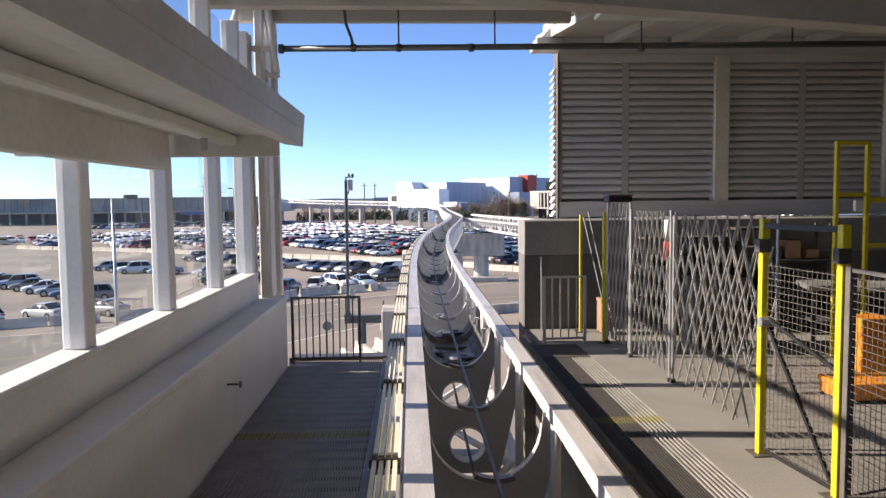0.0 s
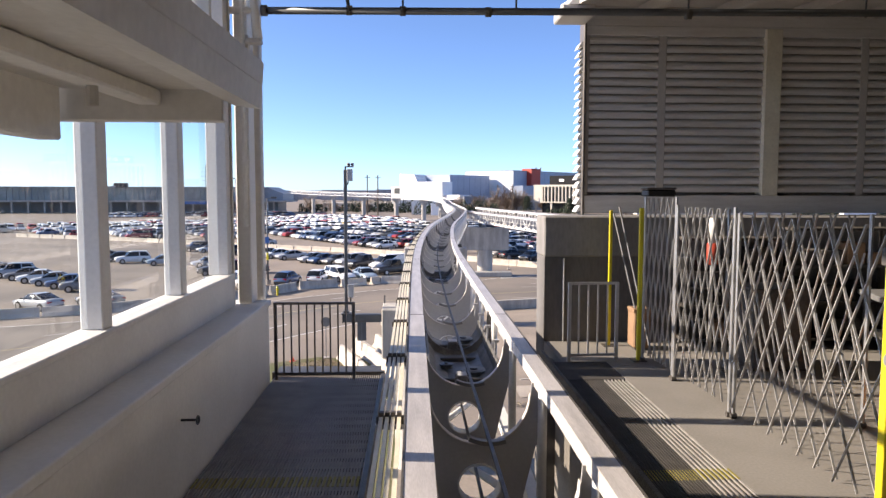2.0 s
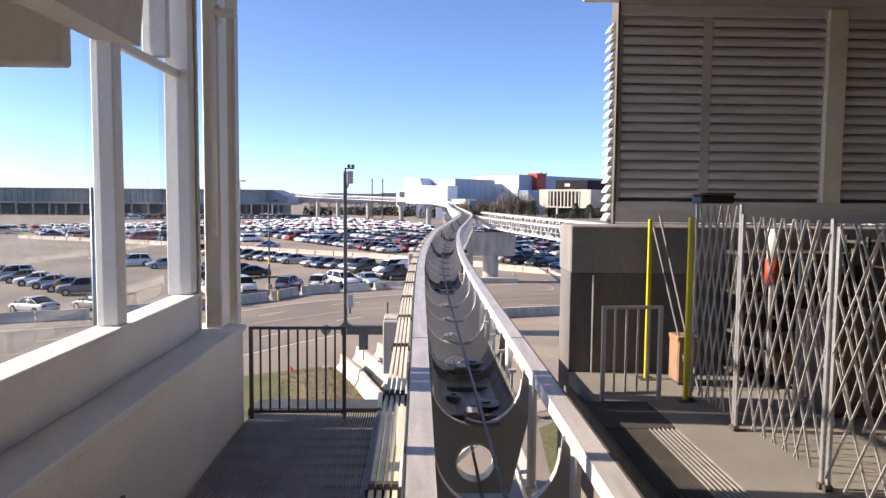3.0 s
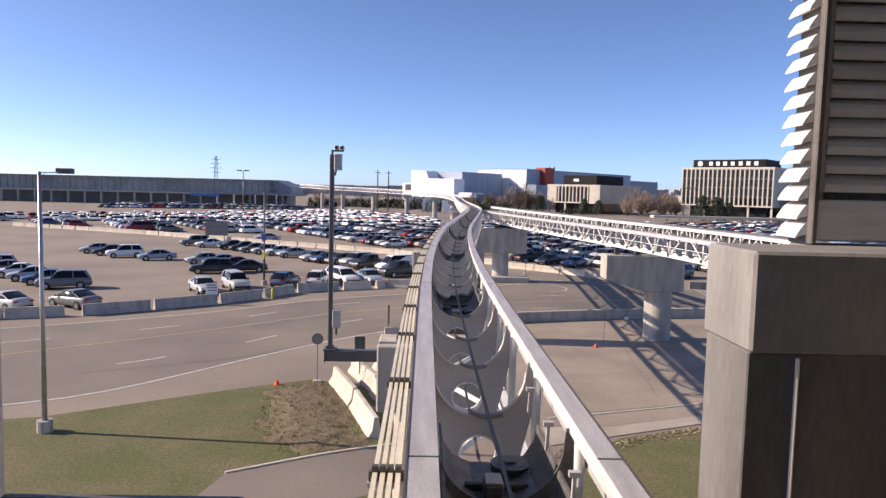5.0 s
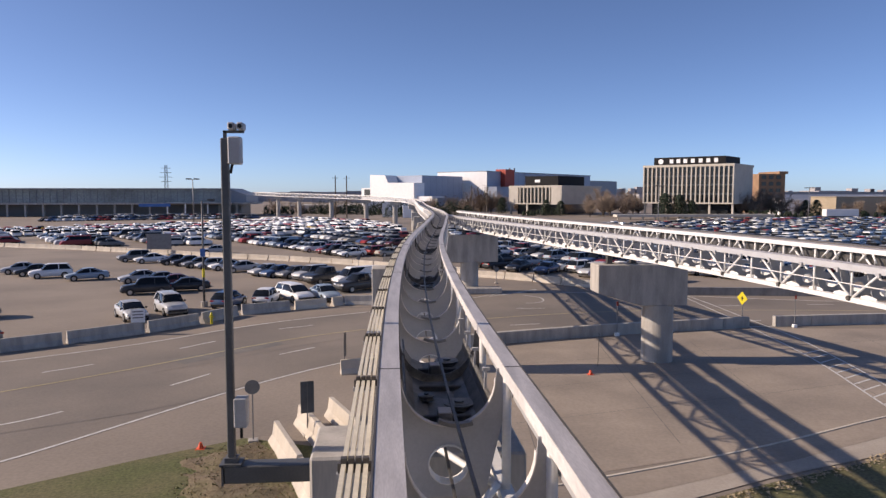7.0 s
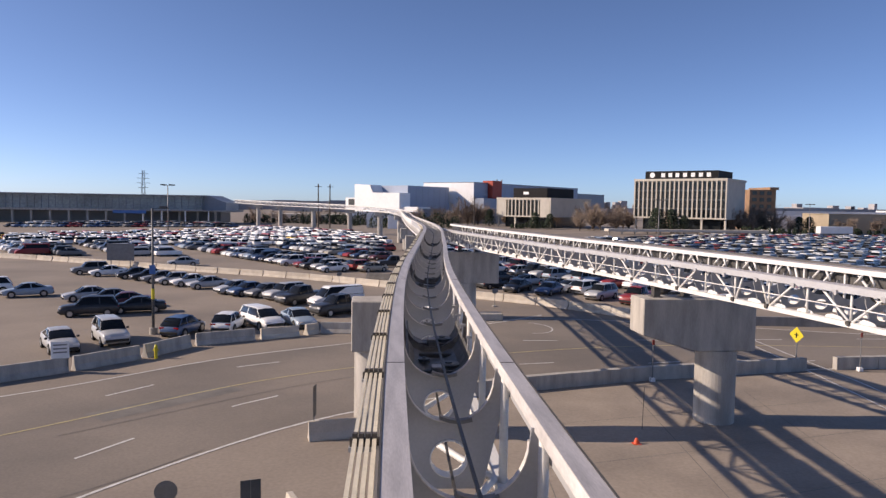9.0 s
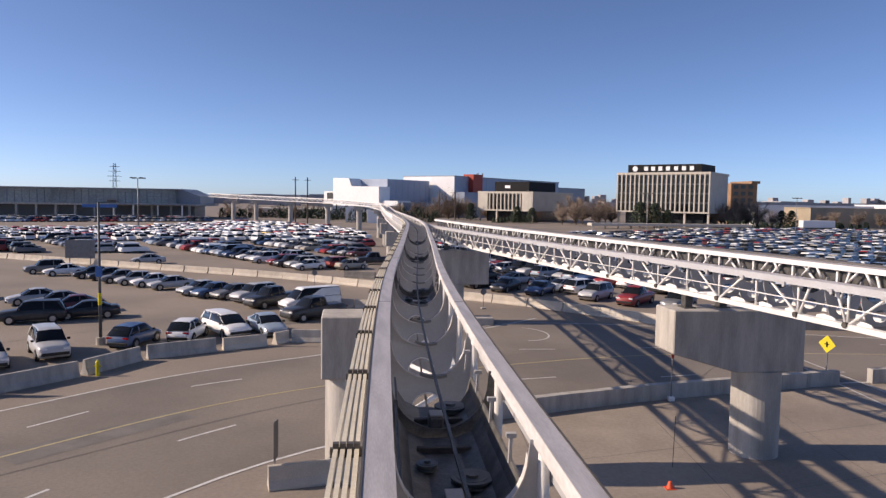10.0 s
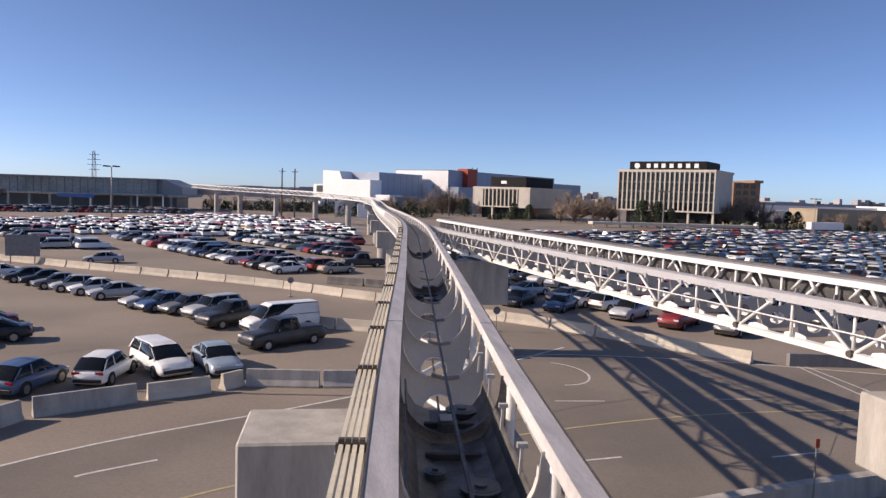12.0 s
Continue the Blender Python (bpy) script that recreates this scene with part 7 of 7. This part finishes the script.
for z in (7.2, 8.8, 10.4):
    part("transom", boxes((-230, -76, 345.75, 346.0, z - 0.08, z + 0.08)), M_CLADG, gt)
pil = mesh_of("column", boxes((-0.45, 0.45, 345.0, 346.0, G, 4.7), bevel=0.05), M_CONC)
for k in range(21):
    o = part("column", pil, None, gt)
    o.matrix_world = Matrix.Translation((-228 + 7.9 * k, 0, 0))
for x in (-100, -92, -82, -72):
    part("canopy_post", boxes((x, x + 0.5, 339, 339.5, G, 5.2)), M_CLAD, gt)
part("canopy", boxes((-101, -71, 338, 344, 5.2, 5.7)), M_CLADG, gt, "grey entrance canopy")
part("canopy_fascia", boxes((-112, -98, 337.8, 338.0, 3.8, 5.2)), M_BLUESIGN, gt, "blue panel at the entrance")
for x, y, w, d, h, m, l in ((-58, 440, 40, 30, 2.6, M_PRECAST, "low pale warehouse far behind the lots"), (-10, 400, 22, 14, 5, M_CLAD, "white trailer row by the guideway"),
                            (-2, 330, 8, 4, 5, M_CLAD, "white service kiosk near the guideway"), (7, 318, 7, 4, 4, M_CLAD, "white service kiosk near the guideway")):
    hall("warehouse", x, x + w, y, y + d, h, m, l)
# brown hotel and low roofs to the right
ht = thing("hotel_building", "brown brick hotel tower", "building")
part("wall", boxes((203, 218, 380, 400, G, 20.6)), M_BRICK, ht)
part("roof", boxes((214, 219, 379, 401, 20.6, 22)), M_BRICK, ht)
for j in range(4):
    for i in range(3):
        part("window", boxes((204.5 + 4.2 * i, 207 + 4.2 * i, 379.8, 380.1, 7 + 3.6 * j, 9 + 3.6 * j)), M_WINDOW, ht)
for x, y, w, d, h, m, l in ((208, 320, 60, 20, 8.0, M_TAN, "low tan flat-roofed retail building"), (196, 345, 22, 14, 6.5, M_CLAD, "low white flat-roofed shop"), (230, 420, 90, 40, 9, M_CLAD, "wide white flat-roofed warehouse"), (330, 400, 120, 50, 10, M_CLAD, "wide white flat-roofed warehouse"),
                            (270, 500, 120, 40, 11, M_CLADG, "wide grey flat-roofed warehouse")):
    hall("warehouse", x, x + w, y, y + d, h, m, l)
g = thing("trailer", "white semi trailer parked by the lot", "trailer", at=pose(191.5, 292, G, 0, 0, 8))
part("box", boxes((-8, 8, -1.3, 1.3, 1.1, 4.0), bevel=0.05), M_CLAD, g)
for x in (-6, -4.8, 5.5):
    part("wheel", rod(bmesh.new(), (x, -1.25, 0.5), (x, 1.25, 0.5), 0.5, 14), M_TYRE, g)
part("skirt", boxes((-7, 7, -1.25, 1.25, 0.7, 1.1)), M_DARK, g)
wc = thing("walkway_canopy", "long flat white covered walkway on posts", "canopy")
part("roof", boxes((92, 158, 284, 289, 0.3, 1.3)), M_PRECAST, wc)
for k in range(12):
    part("post", boxes((93 + 5.2 * k, 93.4 + 5.2 * k, 286.3, 286.7, G, 0.3)), M_PRECAST, wc)
# clipped dark hedges and shrubs along the far side of the lots
rh = random.Random(12)
for x0, x1, y0, y1, n, h in ((-62, -6, 372, 392, 34, 4.2), (-4, 62, 398, 424, 46, 5.0), (64, 84, 338, 352, 12, 3.5), (150, 232, 290, 312, 34, 3.2), (-64, -30, 396, 402, 16, 5.5), (-34, 22, 366, 384, 44, 6.8), (-10, 34, 350, 366, 22, 3.0), (0, 40, 322, 340, 30, 6.4)):
    bm = bmesh.new()
    for k in range(n):
        u = (k + rh.random()) / n
        cx, cy, hh = x0 + (x1 - x0) * u, y0 + (y1 - y0) * u + rh.uniform(-3, 3), h * rh.uniform(0.45, 1.1)
        for j in range(90):
            a, v = rh.uniform(0, 6.28), rh.random()
            r = hh * 0.55 * math.sqrt(1 - 0.8 * v) * rh.uniform(0.5, 1.1)
            p = Vector((cx + r * math.cos(a), cy + r * math.sin(a), G + hh * v))
            d = Vector((-math.sin(a), math.cos(a), rh.uniform(-0.4, 0.4))) * rh.uniform(0.15, 0.4)
            bm.faces.new([bm.verts.new(p - d), bm.verts.new(p + d), bm.verts.new(p + Vector((rh.uniform(-0.3, 0.3), rh.uniform(-0.3, 0.3), rh.uniform(0.3, 0.8))))])
    solid("shrubs", bm, M_FIR if h < 4.5 or h > 6 else M_TWIG, "row of low dark shrubs behind the lots", "shrubs", kind="stuff")
# far skyline
rs = random.Random(5)
sk = thing("skyline", "hazy distant towers on the horizon", "skyline", kind="stuff")
bm = bmesh.new()
for k in range(46):
    x, w, h = rs.uniform(700, 1900), rs.uniform(10, 24), rs.uniform(14, 40)
    box(bm, x, x + w, 2300, 2330, G, h)
# the towers look hazy only through their pale grey colour
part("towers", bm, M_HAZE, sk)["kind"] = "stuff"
bm = bmesh.new()
for k in range(240):
    x, w, h = rs.uniform(-1500, 1900), rs.uniform(20, 90), rs.uniform(8, 15)
    y = rs.uniform(900, 1200)
    box(bm, x, x + w, y, y + 30, G, h)
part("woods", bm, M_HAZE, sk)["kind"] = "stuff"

# power poles and pylon
for x, y, h in ((-21.0, 300, 18), (-16.6, 303, 18), (44, 372, 15), (52, 372, 15)):
    g = thing("utility_pole", "tall dark timber utility pole", "pole", group="utility poles", at=pose(x, y, G))
    part("pole", rod(bmesh.new(), (0, 0, 0), (0, 0, h), 0.3, 8, 0.2), M_BARK, g)
    part("crossarm", boxes((-1.2, 1.2, -0.1, 0.1, h - 1.2, h - 1.0)), M_BARK, g)
py = thing("pylon", "steel lattice power pylon in the distance", "pylon", at=pose(-118, 400, G))
for sx in (-1, 1):
    for sy in (-1, 1):
        part("leg", bar(bmesh.new(), (1.1 * sx, 1.1 * sy, 0), (0.45 * sx, 0.45 * sy, 26), 0.16, 0.16), M_POLE, py)
for z, w in ((17, 2.6), (19.4, 3.4), (21.8, 3.0), (24.2, 2.4)):
    part("crossarm", boxes((-w, w, -0.12, 0.12, z, z + 0.22)), M_POLE, py)
for k in range(12):
    r0, r1 = 1.1 - 0.054 * k, 1.1 - 0.054 * (k + 1)
    q = 1 if k % 2 else -1
    part("lacing", bar(bmesh.new(), (-r0 * q, -r0, 2.16 * k), (r1 * q, -r1, 2.16 * k + 2.16), 0.10, 0.10), M_POLE, py)


# ---- trees ----
def bare_tree(x, y, h, seed, m, label):
    r = random.Random(seed)
    g = thing("tree", label, "tree", group="trees", at=pose(x, y, G, 0, 0, r.uniform(0, 360)))
    t = bmesh.new()
    rod(t, (0, 0, 0), (0, 0, h * 0.35), h * 0.025, 8, h * 0.016)
    tips = []
    for k in range(20):
        a = 6.28 * k / 7 + r.uniform(-0.3, 0.3)
        b = Vector((0, 0, h * r.uniform(0.05, 0.32)))
        e = Vector((math.cos(a) * h * r.uniform(0.12, 0.36), math.sin(a) * h * r.uniform(0.12, 0.36), h * r.uniform(0.2, 0.85)))
        rod(t, b, e, h * 0.011, 5, h * 0.005)
        tips.append((b, e))
    part("trunk", t, M_BARK, g)
    c = bmesh.new()
    for k in range(1500):
        b, e = r.choice(tips)
        p = b.lerp(e, r.uniform(0.2, 1.05))
        q = p + Vector((r.gauss(0, 0.12), r.gauss(0, 0.12), r.uniform(-0.04, 0.24))) * h
        s = (q - p).cross(Vector((r.random(), r.random(), r.random()))).normalized() * h * 0.0055
        c.faces.new([c.verts.new(p - s), c.verts.new(p + s), c.verts.new(q)])
    part("crown", c, m, g)
    return g


def fir(x, y, h, seed):
    r = random.Random(seed)
    g = thing("tree", "dark green evergreen tree", "tree", group="trees", at=pose(x, y, G))
    part("trunk", rod(bmesh.new(), (0, 0, 0), (0, 0, h * 0.9), h * 0.022, 6, 0.03), M_BARK, g)
    c = bmesh.new()
    for k in range(1300):
        u = r.random() ** 0.8
        z = h * (0.1 + 0.88 * u)
        rad = h * 0.42 * (1 - u) ** 0.4 * r.uniform(0.4, 1.1)
        a = r.uniform(0, 6.28)
        p = Vector((rad * math.cos(a), rad * math.sin(a), z - 0.12 * rad))
        d = Vector((-math.sin(a), math.cos(a), 0)) * h * 0.035
        n = Vector((math.cos(a), math.sin(a), -0.5)) * h * r.uniform(0.04, 0.09)
        c.faces.new([c.verts.new(p - d), c.verts.new(p + d), c.verts.new(p + n)])
    part("crown", c, M_FIR, g)
    return g


for i, (x, y, h) in enumerate(((101, 330, 12), (106, 336, 13), (112, 332, 12), (98, 342, 12), (116, 342, 13), (106, 348, 14), (122, 350, 12), (110, 326, 11), (119, 334, 12),
                               (169, 316, 13), (174, 320, 14), (179, 324, 12), (171, 328, 13), (166, 322, 11), (184, 330, 10), (52, 395, 16), (58, 398, 15), (46, 400, 14), (63, 402, 13),
                               (204, 306, 8), (212, 310, 8), (226, 312, 9), (240, 316, 8), (196, 330, 8), (256, 330, 9), (70, 380, 9), (78, 372, 8), (40, 380, 9), (22, 352, 10), (32, 356, 11), (41, 352, 9), (14, 346, 9), (-24, 330, 8), (-40, 338, 8), (-52, 344, 9), (92, 322, 9), (132, 318, 10), (158, 312, 11), (162, 306, 10), (176, 310, 13))):
    bare_tree(x, y, h, 30 + i, M_TWIG, "bare brown winter tree")
for i, (x, y, h) in enumerate(((124, 299, 10.5), (118.5, 301, 11.0), (76, 340, 8), (82, 336, 7.5), (128.5, 297, 8.0), (186, 308, 8), (196, 316, 8), (60, 372, 9))):
    fir(x, y, h, 70 + i)
